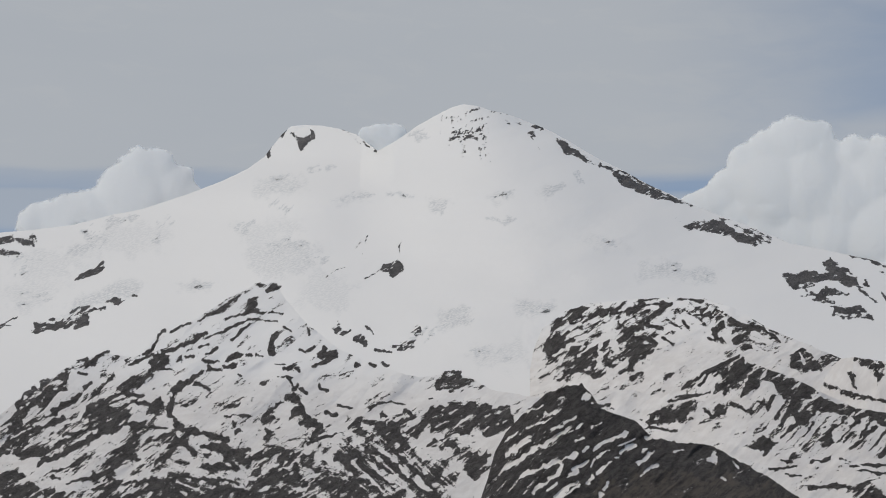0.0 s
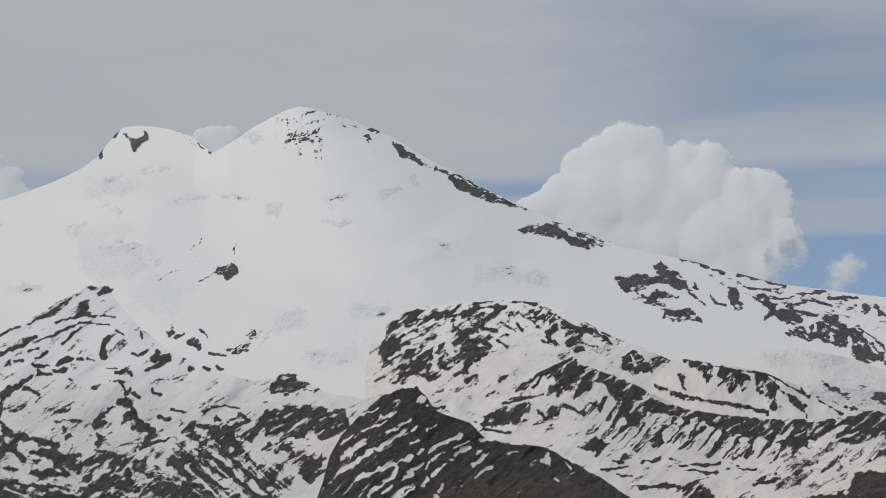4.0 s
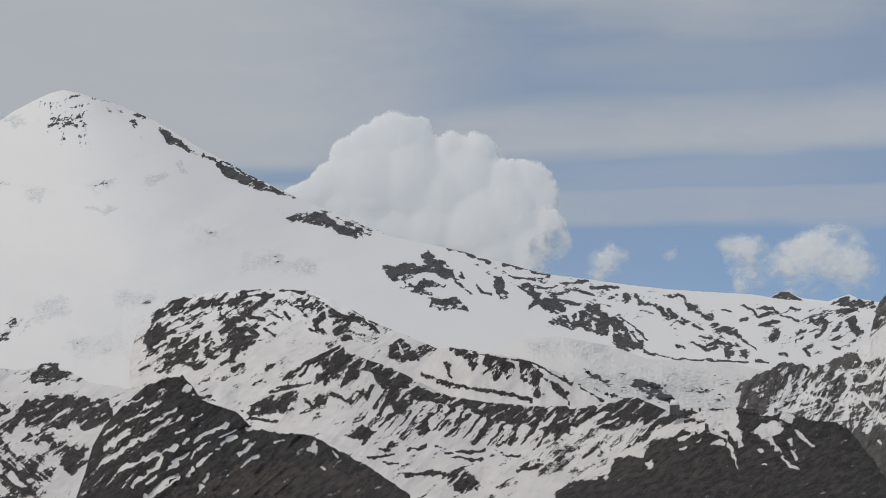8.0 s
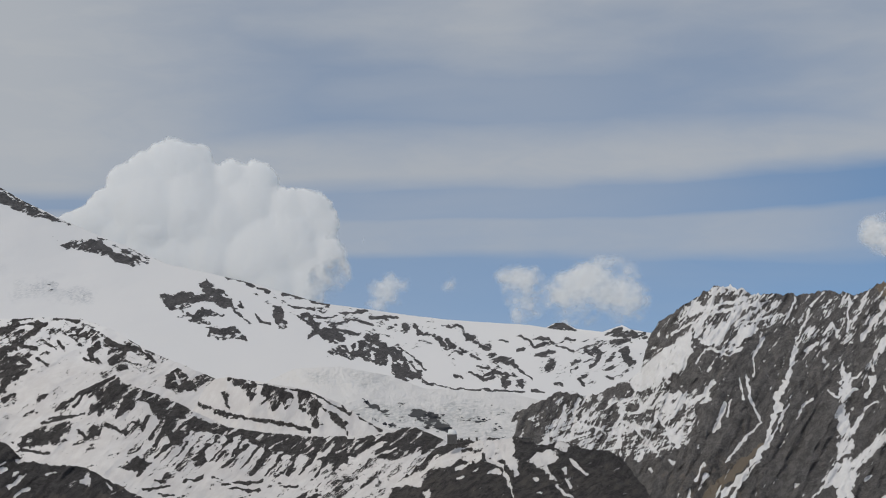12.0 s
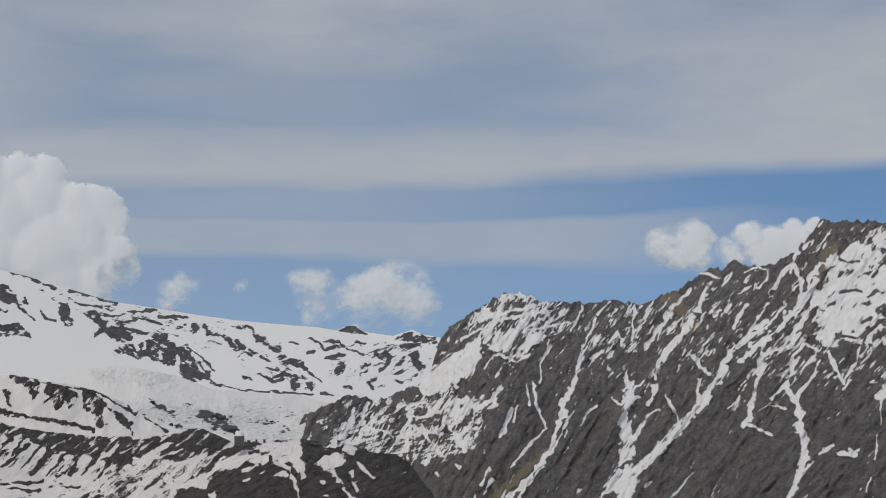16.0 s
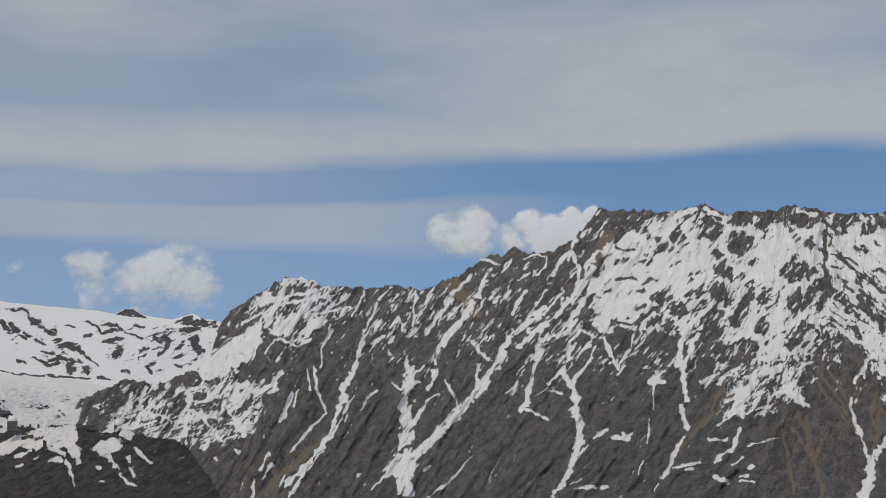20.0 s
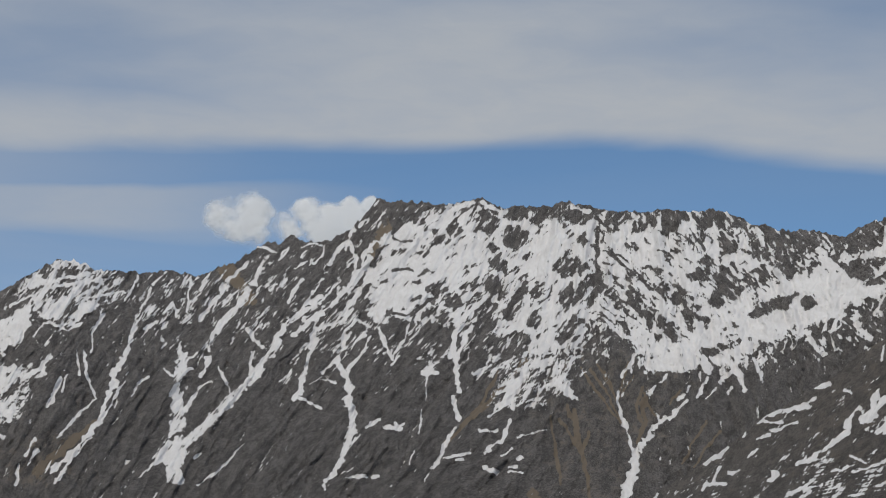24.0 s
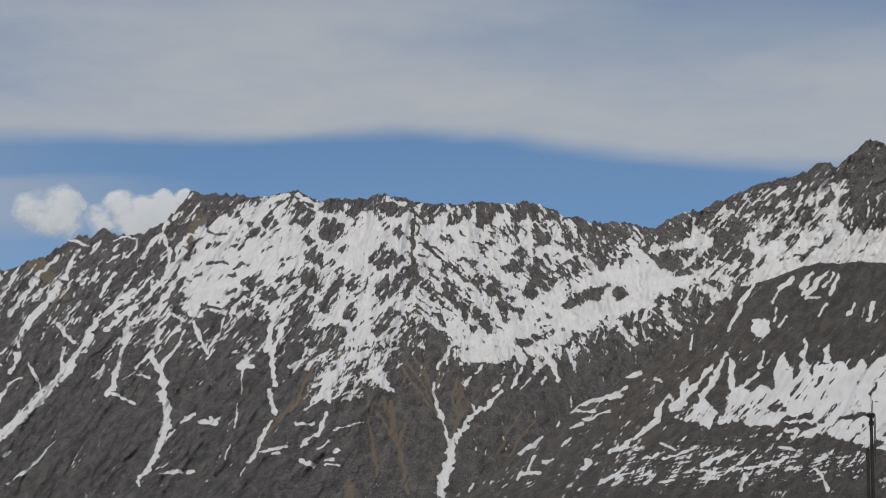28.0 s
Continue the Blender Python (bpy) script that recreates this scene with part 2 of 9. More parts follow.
    def patch(self, pts, value, soft=0.09, rag=None):
        """A ragged patch of rock (-1) or snow (1) within an outline."""
        i, m = self.inside(pts, soft, 0.045)
        x, y = self.az[i], self.el[i]
        rag = (1.0 if value < 0 else 0.45) if rag is None else rag
        u, w = turned(x, y, self.lean(pts[0][0]), 0.3, 0.085)
        self.snow[i] += (value * 0.6 + rag * fbm(u, w, 63, 4, 0.5) - self.snow[i]) * m

    def mark(self, pts, w0, w1, value):
        """A ragged narrow strip of snow (1) or rock (-1) along a line."""
        i = crop(self.az, self.el, pts, max(w0, w1) * 2 + 0.1)
        if not len(i):
            return
        x, y = self.az[i], self.el[i]
        bend = 0.035 + 0.2 * min(w0, w1)
        x, y = x + bend * fbm(x * 4.1, y * 4.1, 188, 3, 0.5), y + bend * fbm(x * 4.1, y * 4.1, 189, 3, 0.5)
        wob = fbm(x * 5.3, y * 5.3, 191, 3, 0.55) * 0.6
        best, n = np.full(x.shape, -9.0), len(pts) - 1
        for k in range(n):
            d, u = seg_dist(x, y, pts[k], pts[k + 1])
            best = np.maximum(best, 1 - d / np.maximum((w0 + (w1 - w0) * (k + u) / n) * (0.95 + wob), 0.012))
        m = np.clip(best * 1.6 + 0.5, 0, 1)
        m = m * m * (3 - 2 * m)
        self.snow[i] += (value * 0.8 + 0.3 * wob - self.snow[i]) * m
        if value > 0 and max(w0, w1) > 0.05:
            self.deep[i] += 3.0 * np.clip(best + 0.5, 0, 1)

    def crack(self, pts, depth, size):
        """Broken ice: blocks and crevasses within an outline."""
        i, m = self.inside(pts, 0.25)
        x, y = self.az[i], self.el[i]
        q = fbm(x * 1.5, y * 1.5, 401, 2) * 0.6
        self.deep[i] += m * depth * (ridged(x * 0.4 / size + q, y * 0.8 / size + q, 402, 3, 0.6) - 0.5)

    def speckle(self, pts, mean, angle, sx, sy, seed, amp=1.0, soft=0.3, rid=0.0):
        """Rock and snow mingled in streaks within an outline; mean: more snow above 0, more rock below."""
        i, m = self.inside(pts, soft)
        u, v = turned(self.az[i], self.el[i], angle, sx * 0.85, sy * 0.72)
        q = fbm(u * 0.7, v * 0.7, 300 + seed, 3) * 0.4
        n = fbm(u + q, v + q, seed, 5, 0.68)
        if rid:
            n = n * (1 - rid) + rid * (1.25 - 2.5 * ridged(u + q, v + q, seed + 50, 4, 0.6))
        self.snow[i] += (mean + amp * n - self.snow[i]) * m


def falls(az, el, bends):
    """Runs down the wall: the first lies along the fall line, the second across it; bends: bearing and lean of the fall line."""
    return el, az - line(bends, az) * (el - 2.0)


def hollows(az, el, bends, seed):
    """Gullies of three sizes cut down the fall line: crests near 1, beds near 0."""
    d, w = falls(az, el, bends)
    w = w + 0.16 * fbm(az * 0.9, el * 0.9, seed + 9, 3)
    return ridged(w / 1.05, d / 5.0, seed, 2), ridged(w / 0.4, d / 2.0, seed + 1, 3, 0.6), ridged(w / 0.15, d / 0.8, seed + 2, 3, 0.6)


def blur(a, k):
    """Evens out a field over k cells each way."""
    for ax in (0, 1):
        c = np.cumsum(np.concatenate([np.repeat(np.take(a, [0], ax), k + 1, ax), a, np.repeat(np.take(a, [-1], ax), k, ax)], ax), ax)
        n = a.shape[ax]
        a = (np.take(c, np.arange(2 * k + 1, 2 * k + 1 + n), ax) - np.take(c, np.arange(n), ax)) / (2 * k + 1)
    return a


def runoff(az, el, bends, seed, size=1.5, wild=0.5, steer=None, keep={}):
    """Lets water run down the wall from row to row, so that runnels meet and grow downhill: 1 in the beds, about 0 on the ribs between."""
    key = (az.shape, seed)
    if key in keep:
        return keep[key]
    nr, na = el.shape
    step = az[0, 1] - az[0, 0]
    lean = line(steer or bends, az)
    bumps, s, amp = 0.0, size, 1.0
    d, w = falls(az, el, bends)
    for k in range(6):
        bumps = bumps + amp * (1 - 2 * np.abs(vnoise(w / s, d / (s * 1.25), seed + 11 * k) * 2 - 1))
        s, amp = s * 0.52, amp * 0.56
    high = wild * bumps
    for turn in range(4):
        flow = np.ones((nr, na))
        cols = np.arange(na)
        for i in range(nr - 1, 0, -1):
            drop = np.maximum(el[i] - el[i - 1], 1e-3)
            best, to = np.full(na, 1e9), cols
            for dx in (-3, -2, -1, 0, 1, 2, 3):
                c = np.clip(cols + dx, 0, na - 1)
                off = (dx * step + lean[i] * drop) / 0.03
                cost = high[i - 1][c] + 0.006 * off * off
                to, best = np.where(cost < best, c, to), np.minimum(cost, best)
            np.add.at(flow[i - 1], to, flow[i])
        lg = np.log(flow)
        high = high - 0.07 * blur(np.maximum(lg - 1, 0), 1)
    lg = np.maximum(lg - 1.2, 0)
    one = np.maximum(np.maximum(blur(lg, 1) * 1.4, blur(np.maximum(lg - 1.6, 0), 2) * 2.0), blur(np.maximum(lg - 3.0, 0), 4) * 2.8)
    rib = blur(high, 1) - blur(high, 9)
    keep[key] = np.clip(one / 6.5, 0, 1.1) - 0.55 * rib
    return keep[key]


def line(pts, az):
    p = np.array(pts)
    return np.interp(az, p[:, 0], p[:, 1])


def sheet(name, crest, foot, far, near, step, rows, mat, snow, paint, relief, jag=0.0, jag_size=0.6, bend=1.0, span=None, label="", category="", kind="", back=0.5, seed=3, flow=45, lift=None, ref=None):
    """A piece of land that rises from its foot to its crest. crest: bearing and height angle; far, near: metres to crest and foot."""
    az0, az1 = span or (crest[0][0], crest[-1][0])
    na = int((az1 - az0) / step) + 1
    az1d = np.linspace(az0, az1, na)
    top = line(crest, az1d)
    if jag:
        top = top + jag * (ridged(az1d / jag_size, az1d * 0 + seed, seed, 5, 0.6) - 0.62) * 2
    bot = np.minimum(line(foot, az1d) if isinstance(foot, list) else foot, top - 0.02)
    v = np.linspace(0, 1, rows)[:, None]
    el = bot + (top - bot) * v
    az = np.broadcast_to(az1d, el.shape)
    rf = line(far, az1d) if isinstance(far, list) else np.full(na, float(far))
    rn = line(near, az1d) if isinstance(near, list) else np.full(na, float(near))
    wide = np.exp(-0.5 * (np.arange(-90, 91) * step / 1.2) ** 2)
    wide /= wide.sum()
    rf, rn = (np.convolve(np.pad(q, 90, "edge"), wide, "valid") for q in (rf, rn))
    soft_top = np.convolve(np.pad(top, 90, "edge"), wide, "valid")
    soft_bot = np.convolve(np.pad(bot, 90, "edge"), wide, "valid")
    if ref is not None:
        soft_top, soft_bot = np.full(na, float(ref)), np.full(na, float(bot.min()))
    rise = np.clip((el - soft_bot) / np.maximum(soft_top - soft_bot, 0.5), 0, 1.6)
    r = rn + (rf - rn) * rise ** bend
    land = Land(az, el, snow)
    paint(land)
    dr = relief(az, el, v) + land.deep.reshape(el.shape)
    r = r + dr
    up = EYE + r * np.tan(np.radians(el))
    # behind the crest the land falls away; before its foot it runs down under the next
    rb, zb, ab = [r], [up], [az]
    for k in (0.0, 0.02, 0.06, 0.14, 0.3):
        rb.append(r[-1:] * (1 + k * back))
        zb.append(up[-1:] - r[-1:] * k * back * 0.8)
        ab.append(az1d[None])
    rb.insert(0, r[:1] * 0.93)
    zb.insert(0, np.minimum(up[:1] - 60, EYE - 0.1 * r[:1]))
    ab.insert(0, az1d[None])
    r, up, azs = np.vstack(rb), np.vstack(zb), np.radians(np.vstack(ab))
    co = np.stack([r * np.sin(azs), r * np.cos(azs), up], -1).reshape(-1, 3)
    nr = r.shape[0]
    g = np.arange(nr * na).reshape(nr, na)
    quads = np.stack([g[:-1, :-1], g[:-1, 1:], g[1:, 1:], g[1:, :-1]], -1).reshape(-1, 4)
    seam = np.repeat(np.arange(nr - 1) == nr - 6, na - 1)
    fu, fv = flow(az, el) if callable(flow) else turned(az, el, flow, 1.0, 0.38)
    land.snow = np.clip(land.snow, -1, 1.05)
    fu1, fv1 = fu.ravel(), fv.ravel()
    across = 2.4 if not callable(flow) else 5.0
    warp = 0.25 * fbm(fu1 * 1.5, fv1 * across * 0.6, seed + 690, 2)
    broken = 0.6 * fbm(fu1 * 2.0 + warp, fv1 * across + warp, seed + 700, 4, 0.58) + 0.7 * (ridged(fu1 * 1.3 + warp, fv1 * across * 0.8 + warp, seed + 740, 4, 0.5) - 0.6)
    land.snow += np.clip((1.12 - np.abs(land.snow)) * 3, 0.1, 1) * broken
    cols = {}
    for key, val in (("snow", np.clip(land.snow, -1.1, 1.1).reshape(el.shape)), ("tint", land.tint.reshape(el.shape)), ("fu", fu), ("fv", fv)):
        cols[key] = np.vstack([val[:1], val, np.repeat(val[-1:], 5, 0)]).astype(np.float32).ravel()
    # bare rock or painted ice shade in snow, or snow in bare rock, forms parts of its own
    part_of = np.zeros(len(quads), np.int64)
    big = []
    if lift:
        lies = cols["snow"].reshape(nr, na)
        mid = (lies[:-1, :-1] + lies[1:, 1:] + lies[:-1, 1:] + lies[1:, :-1]) / 4
        on = (mid < -0.05) if lift[0] == "rock_or_ice_shade" else (mid > 0.05)
        on[0], on[-5:] = False, False
        lab = islands(on)
        ids, count = np.unique(lab[lab >= 0], return_counts=True)
        order = np.argsort(-count)[: lift[2]]
        big = [i for i, c in zip(ids[order], count[order]) if c >= 45]
        flat = lab.ravel()
        for k, i in enumerate(big):
            part_of[flat == i] = k + 1
    ob = mesh_of(name, co, quads[(part_of == 0) & ~seam], cols, mat)
    for k in range(len(big)):
        ch = mesh_of(lift[0], co, quads[part_of == k + 1], cols, mat)
        ch.parent = ob
        tagged(ch, lift[1])
    return tagged(ob, label, category, "", kind)


def islands(on):
    """Numbers the connected pieces of a grid of true and false; -1 where false."""
    n = on.size
    lab = np.where(on, np.arange(n).reshape(on.shape), n)
    while True:
        old = lab
        lab = lab.copy()
        for sl, sr in (((slice(1, None), slice(None)), (slice(None, -1), slice(None))), ((slice(None), slice(1, None)), (slice(None), slice(None, -1)))):
            lab[sl] = np.where(on[sl], np.minimum(lab[sl], lab[sr]), n)
            lab[sr] = np.where(on[sr], np.minimum(lab[sr], lab[sl]), n)
        ext = np.append(lab.ravel(), n)
        for _ in range(3):
            ext = ext[ext]
        lab = ext[:-1].reshape(on.shape)
        if np.array_equal(lab, old):
            return np.where(on, lab, -1)


def mesh_of(name, co, quads, cols, mat):
    used, inv = np.unique(quads, return_inverse=True)
    inv = inv.reshape(quads.shape)
    me = bpy.data.meshes.new(name)
    me.vertices.add(len(used))
    me.vertices.foreach_set("co", co[used].astype(np.float32).ravel())
    me.loops.add(inv.size)
    me.loops.foreach_set("vertex_index", inv.ravel().astype(np.int32))
    me.polygons.add(len(inv))
    me.polygons.foreach_set("loop_start", np.arange(0, inv.size, 4, dtype=np.int32))
    me.polygons.foreach_set("use_smooth", np.ones(len(inv), bool))
    me.update(calc_edges=True)
    for key in ("snow", "tint"):
        me.attributes.new(key, "FLOAT", "POINT").data.foreach_set("value", cols[key][used])
    vec = np.stack([cols["fu"][used], cols["fv"][used], np.zeros(len(used), np.float32)], -1)
    me.attributes.new("flow", "FLOAT_VECTOR", "POINT").data.foreach_set("vector", vec.ravel())
    me.materials.append(mat)
    return new(name, me)


# ---- the land, from far to near ----
STEP = 0.032
ALL = [(-30, 14), (80, 14), (80, -6), (-30, -6)]


def lava_ribs(L):
    """Rock ribs and islands of the lower volcano and the slope before it."""
    L.patch([(-13.47, 3.06), (-13.39, 3.34), (-13.12, 3.4), (-12.85, 3.31), (-12.58, 3.5), (-12.35, 3.63), (-12.32, 3.87), (-11.97, 3.97), (-11.51, 3.98), (-11.33, 3.84), (-11.06, 4.05), (-11.06, 3.84), (-11.24, 3.75), (-11.6, 3.68), (-11.68, 3.37), (-12.13, 3.21), (-12.66, 3.17), (-13.11, 3.07)], -1)
    L.patch([(-11.1, 4.17), (-10.89, 4.29), (-10.46, 4.15), (-10.79, 3.92)], -1)
    L.patch([(-13.0, 3.55), (-12.71, 3.61), (-12.67, 3.46), (-12.94, 3.42)], -1)
    L.mark([(-10.27, 4.34), (-10.14, 4.32)], 0.046, 0.046, -1)
    L.mark([(-14.45, 3.22), (-13.93, 3.56)], 0.046, 0.028, -1)
    L.patch([(-12.37, 1.85), (-12.34, 1.96), (-12.09, 1.95), (-11.74, 2.23), (-11.38, 2.33), (-11.02, 2.51), (-10.97, 2.46), (-11.34, 2.12), (-11.73, 1.9)], -1)
    L.patch([(-10.87, 2.22), (-10.66, 2.39), (-10.34, 2.25), (-10.74, 2.09)], -1)
    L.mark([(-9.84, 2.4), (-9.57, 2.61), (-9.43, 2.91), (-9.16, 3.19)], 0.055, 0.055, -1)
    L.mark([(-8.97, 3.17), (-8.37, 3.46)], 0.055, 0.046, -1)
    L.mark([(-8.11, 3.52), (-7.47, 3.87), (-6.83, 4.27)], 0.055, 0.055, -1)
    L.patch([(-9.63, 2.15), (-9.38, 2.37), (-9.03, 2.32), (-9.04, 2.06), (-9.37, 1.87), (-9.6, 1.92)], -1)
    L.patch([(-10.7, 1.3), (-10.27, 1.71), (-9.64, 1.81), (-9.56, 1.52), (-10.08, 1.37), (-10.53, 1.21)], -1)
    L.mark([(-9.64, 1.87), (-9.0, 1.95), (-8.89, 1.9)], 0.046, 0.046, -1)
    L.mark([(-10.28, 2.05), (-9.56, 2.37)], 0.046, 0.046, -1)
    L.mark([(-9.2, 2.45), (-8.28, 2.83), (-7.87, 3.13)], 0.092, 0.074, -1)
    L.mark([(-7.82, 2.93), (-6.81, 3.43)], 0.037, 0.037, -1)
    L.mark([(-9.01, 2.54), (-8.43, 2.72)], 0.046, 0.046, -1)
    L.patch([(-8.88, 2.16), (-8.68, 2.38), (-8.53, 2.16)], -1)
    L.mark([(-8.46, 2.36), (-8.22, 2.33)], 0.065, 0.055, -1)
    L.mark([(-8.02, 2.69), (-7.75, 2.78)], 0.046, 0.046, -1)
    L.mark([(-7.83, 2.45), (-7.43, 2.62)], 0.046, 0.046, -1)
    L.mark([(-7.9, 2.19), (-7.42, 2.19)], 0.074, 0.065, -1)
    L.mark([(-7.71, 1.96), (-7.32, 1.89)], 0.055, 0.055, -1)
    L.mark([(-7.25, 2.01), (-6.86, 2.07)], 0.074, 0.074, -1)
    L.mark([(-7.16, 2.19), (-6.78, 2.44)], 0.074, 0.074, -1)
    L.mark([(-8.8, 1.21), (-8.4, 1.48), (-8.15, 1.68), (-7.97, 1.83)], 0.074, 0.065, -1)
    L.mark([(-8.16, 1.44), (-7.68, 1.24)], 0.065, 0.055, -1)
    L.patch([(-13.43, 1.16), (-13.15, 1.48), (-12.62, 1.68), (-12.16, 1.78), (-12.26, 1.54), (-12.13, 1.4), (-12.43, 1.28), (-12.96, 1.17)], -1)
    L.mark([(-11.91, 1.77), (-11.69, 1.71)], 0.046, 0.046, -1)
    L.mark([(-11.71, 1.29), (-11.52, 1.46)], 0.074, 0.065, -1)
    L.mark([(-11.35, 1.19), (-11.0, 1.5), (-10.8, 1.65)], 0.065, 0.055, -1)
    L.patch([(-7.06, 4.38), (-6.63, 4.5), (-6.72, 4.29), (-7.05, 4.28)], -1)
    L.patch([(-6.32, 4.65), (-6.0, 4.84), (-5.72, 4.81), (-5.33, 4.74), (-5.9, 4.43), (-6.09, 4.62)], -1)
    L.patch([(-6.49, 4.14), (-6.18, 4.32), (-6.06, 3.87), (-6.41, 3.77), (-6.54, 3.86)], -1)
    L.mark([(-7.19, 3.57), (-6.45, 3.84), (-5.31, 3.8)], 0.037, 0.037, -1)
    L.mark([(-7.18, 3.2), (-6.45, 3.62), (-5.49, 3.52)], 0.046, 0.037, -1)
    L.mark([(-6.99, 2.9), (-6.42, 3.43)], 0.046, 0.046, -1)
    L.mark([(-5.49, 3.16), (-5.69, 2.84), (-5.72, 2.6)], 0.074, 0.083, -1)
    L.mark([(-5.72, 2.47), (-5.61, 2.43)], 0.055, 0.055, -1)
    L.mark([(-5.25, 3.35), (-5.08, 3.23)], 0.046, 0.046, -1)
    L.mark([(-4.48, 3.36), (-4.44, 3.05)], 0.037, 0.037, -1)
    L.patch([(-3.65, 3.39), (-3.45, 3.51), (-3.2, 3.26), (-3.33, 3.06), (-3.6, 3.15)], -1)
    L.mark([(-3.24, 3.21), (-3.07, 3.28)], 0.046, 0.037, -1)
    L.patch([(-2.99, 3.06), (-2.85, 3.23), (-2.6, 3.19), (-2.52, 2.89), (-2.48, 2.63), (-2.69, 2.78), (-2.95, 2.93)], -1)
    L.mark([(-2.55, 3.38), (-2.28, 3.16)], 0.065, 0.046, -1)
    L.patch([(-1.32, 3.26), (-0.91, 3.4), (-0.64, 3.19), (-0.7, 3.02), (-1.0, 3.08)], -1)
    L.patch([(-1.79, 2.79), (-1.37, 2.92), (-0.87, 2.96), (-1.01, 2.7), (-1.37, 2.55), (-1.56, 2.7)], -1)
    L.mark([(-2.24, 2.62), (-1.71, 2.53)], 0.046, 0.046, -1)
    L.patch([(-4.13, 2.58), (-3.91, 2.71), (-3.81, 2.51), (-3.51, 2.53), (-3.47, 2.31), (-3.81, 2.21), (-4.11, 2.36)], -1)
    L.mark([(-4.29, 2.05), (-3.7, 2.32)], 0.046, 0.055, -1)
    L.mark([(-4.49, 2.54), (-4.26, 2.69)], 0.055, 0.055, -1)
    L.mark([(-4.77, 2.61), (-4.54, 2.48)], 0.055, 0.055, -1)
    L.patch([(-5.32, 2.01), (-5.02, 2.12), (-4.72, 1.99), (-4.76, 1.86), (-5.28, 1.91)], -1)
    L.mark([(-5.56, 2.12), (-5.28, 2.1)], 0.037, 0.037, -1)
    L.patch([(-0.27, 1.58), (0.05, 1.71), (0.25, 1.51), (0.05, 1.26), (-0.21, 1.3)], -1)
    L.patch([(0.21, 1.79), (0.61, 1.87), (0.74, 1.51), (0.33, 1.28)], -1)
    L.mark([(0.12, 1.88), (0.63, 1.92)], 0.055, 0.055, -1)
    L.mark([(-2.36, 2.18), (-2.21, 2.13)], 0.055, 0.055, -1)
    L.mark([(-1.95, 2.17), (-1.82, 2.09)], 0.055, 0.055, -1)
    L.mark([(-2.89, 2.14), (-2.76, 2.12)], 0.065, 0.065, -1)
    L.mark([(-3.43, 1.8), (-2.94, 1.95)], 0.028, 0.028, -1)
    L.mark([(-5.13, 1.64), (-4.99, 1.43)], 0.083, 0.074, -1)
    L.mark([(-4.94, 1.3), (-4.81, 1.49)], 0.055, 0.055, -1)
    L.mark([(-4.1, 1.38), (-3.87, 1.24)], 0.065, 0.065, -1)
    L.mark([(-5.5, 1.74), (-5.0, 1.67)], 0.037, 0.037, -1)
    L.mark([(-7.0, 2.29), (-6.66, 2.35)], 0.083, 0.074, -1)
    L.mark([(-6.48, 2.39), (-6.35, 2.37)], 0.046, 0.046, -1)
    L.mark([(-6.16, 2.39), (-5.92, 2.36)], 0.046, 0.046, -1)
    L.mark([(-6.75, 1.75), (-6.63, 1.7)], 0.046, 0.046, -1)
    L.mark([(-5.98, 1.48), (-5.85, 1.44)], 0.046, 0.046, -1)
    L.mark([(-14.02, -0.17), (-13.48, 0.62), (-12.96, 1.11), (-12.39, 1.25)], 0.111, 0.092, -1)
    L.mark([(-14.0, 0.16), (-13.67, 0.92), (-13.29, 1.24)], 0.092, 0.083, -1)
    L.mark([(-12.62, 0.53), (-12.06, 0.85), (-11.85, 1.07)], 0.129, 0.092, -1)
    L.mark([(-13.07, 0.73), (-12.57, 1.14)], 0.083, 0.074, -1)
    L.patch([(-11.66, 0.63), (-11.43, 1.04), (-11.21, 1.33), (-11.13, 0.95), (-11.19, 0.53), (-11.5, 0.09)], -1)
    L.patch([(-11.54, 0.09), (-11.42, 0.58), (-11.25, 0.78), (-10.88, 0.59), (-10.24, 0.52), (-10.2, 0.22), (-9.62, 0.23), (-9.84, -0.23), (-9.92, -0.71), (-10.21, -0.8), (-10.31, -0.42), (-10.05, -0.14), (-10.5, 0.04), (-10.86, -0.26), (-11.13, -0.17), (-11.05, 0.13)], -1)
    L.mark([(-12.58, -0.99), (-11.84, -0.61), (-11.31, -0.24), (-10.74, 0.06)], 0.083, 0.138, -1)
    L.mark([(-13.11, -1.17), (-12.02, -0.7), (-11.38, -0.31)], 0.074, 0.083, -1)
    L.patch([(-14.39, -0.65), (-13.81, -0.24), (-13.46, -0.14), (-13.34, -0.34), (-13.45, -0.52), (-12.63, -0.32), (-12.91, -0.61), (-12.62, -0.7), (-12.73, -0.81), (-13.26, -0.96), (-13.61, -0.99), (-13.97, -0.81), (-14.39, -0.91)], -1)
    L.mark([(-13.46, -0.18), (-12.75, 0.11), (-12.37, 0.32)], 0.092, 0.083, -1)
    L.mark([(-13.84, -0.18), (-13.34, 0.04)], 0.074, 0.074, -1)
    L.mark([(-13.33, 0.18), (-12.55, 0.41)], 0.046, 0.046, -1)
    L.patch([(-10.66, 1.21), (-10.36, 1.44), (-10.05, 1.33), (-10.35, 1.12)], -1)
    L.mark([(-10.89, 1.03), (-10.26, 1.09), (-9.86, 1.05)], 0.037, 0.037, -1)
    L.mark([(-11.08, 0.75), (-10.49, 0.92)], 0.055, 0.055, -1)
    L.mark([(-10.18, 0.87), (-9.63, 0.76)], 0.055, 0.055, -1)
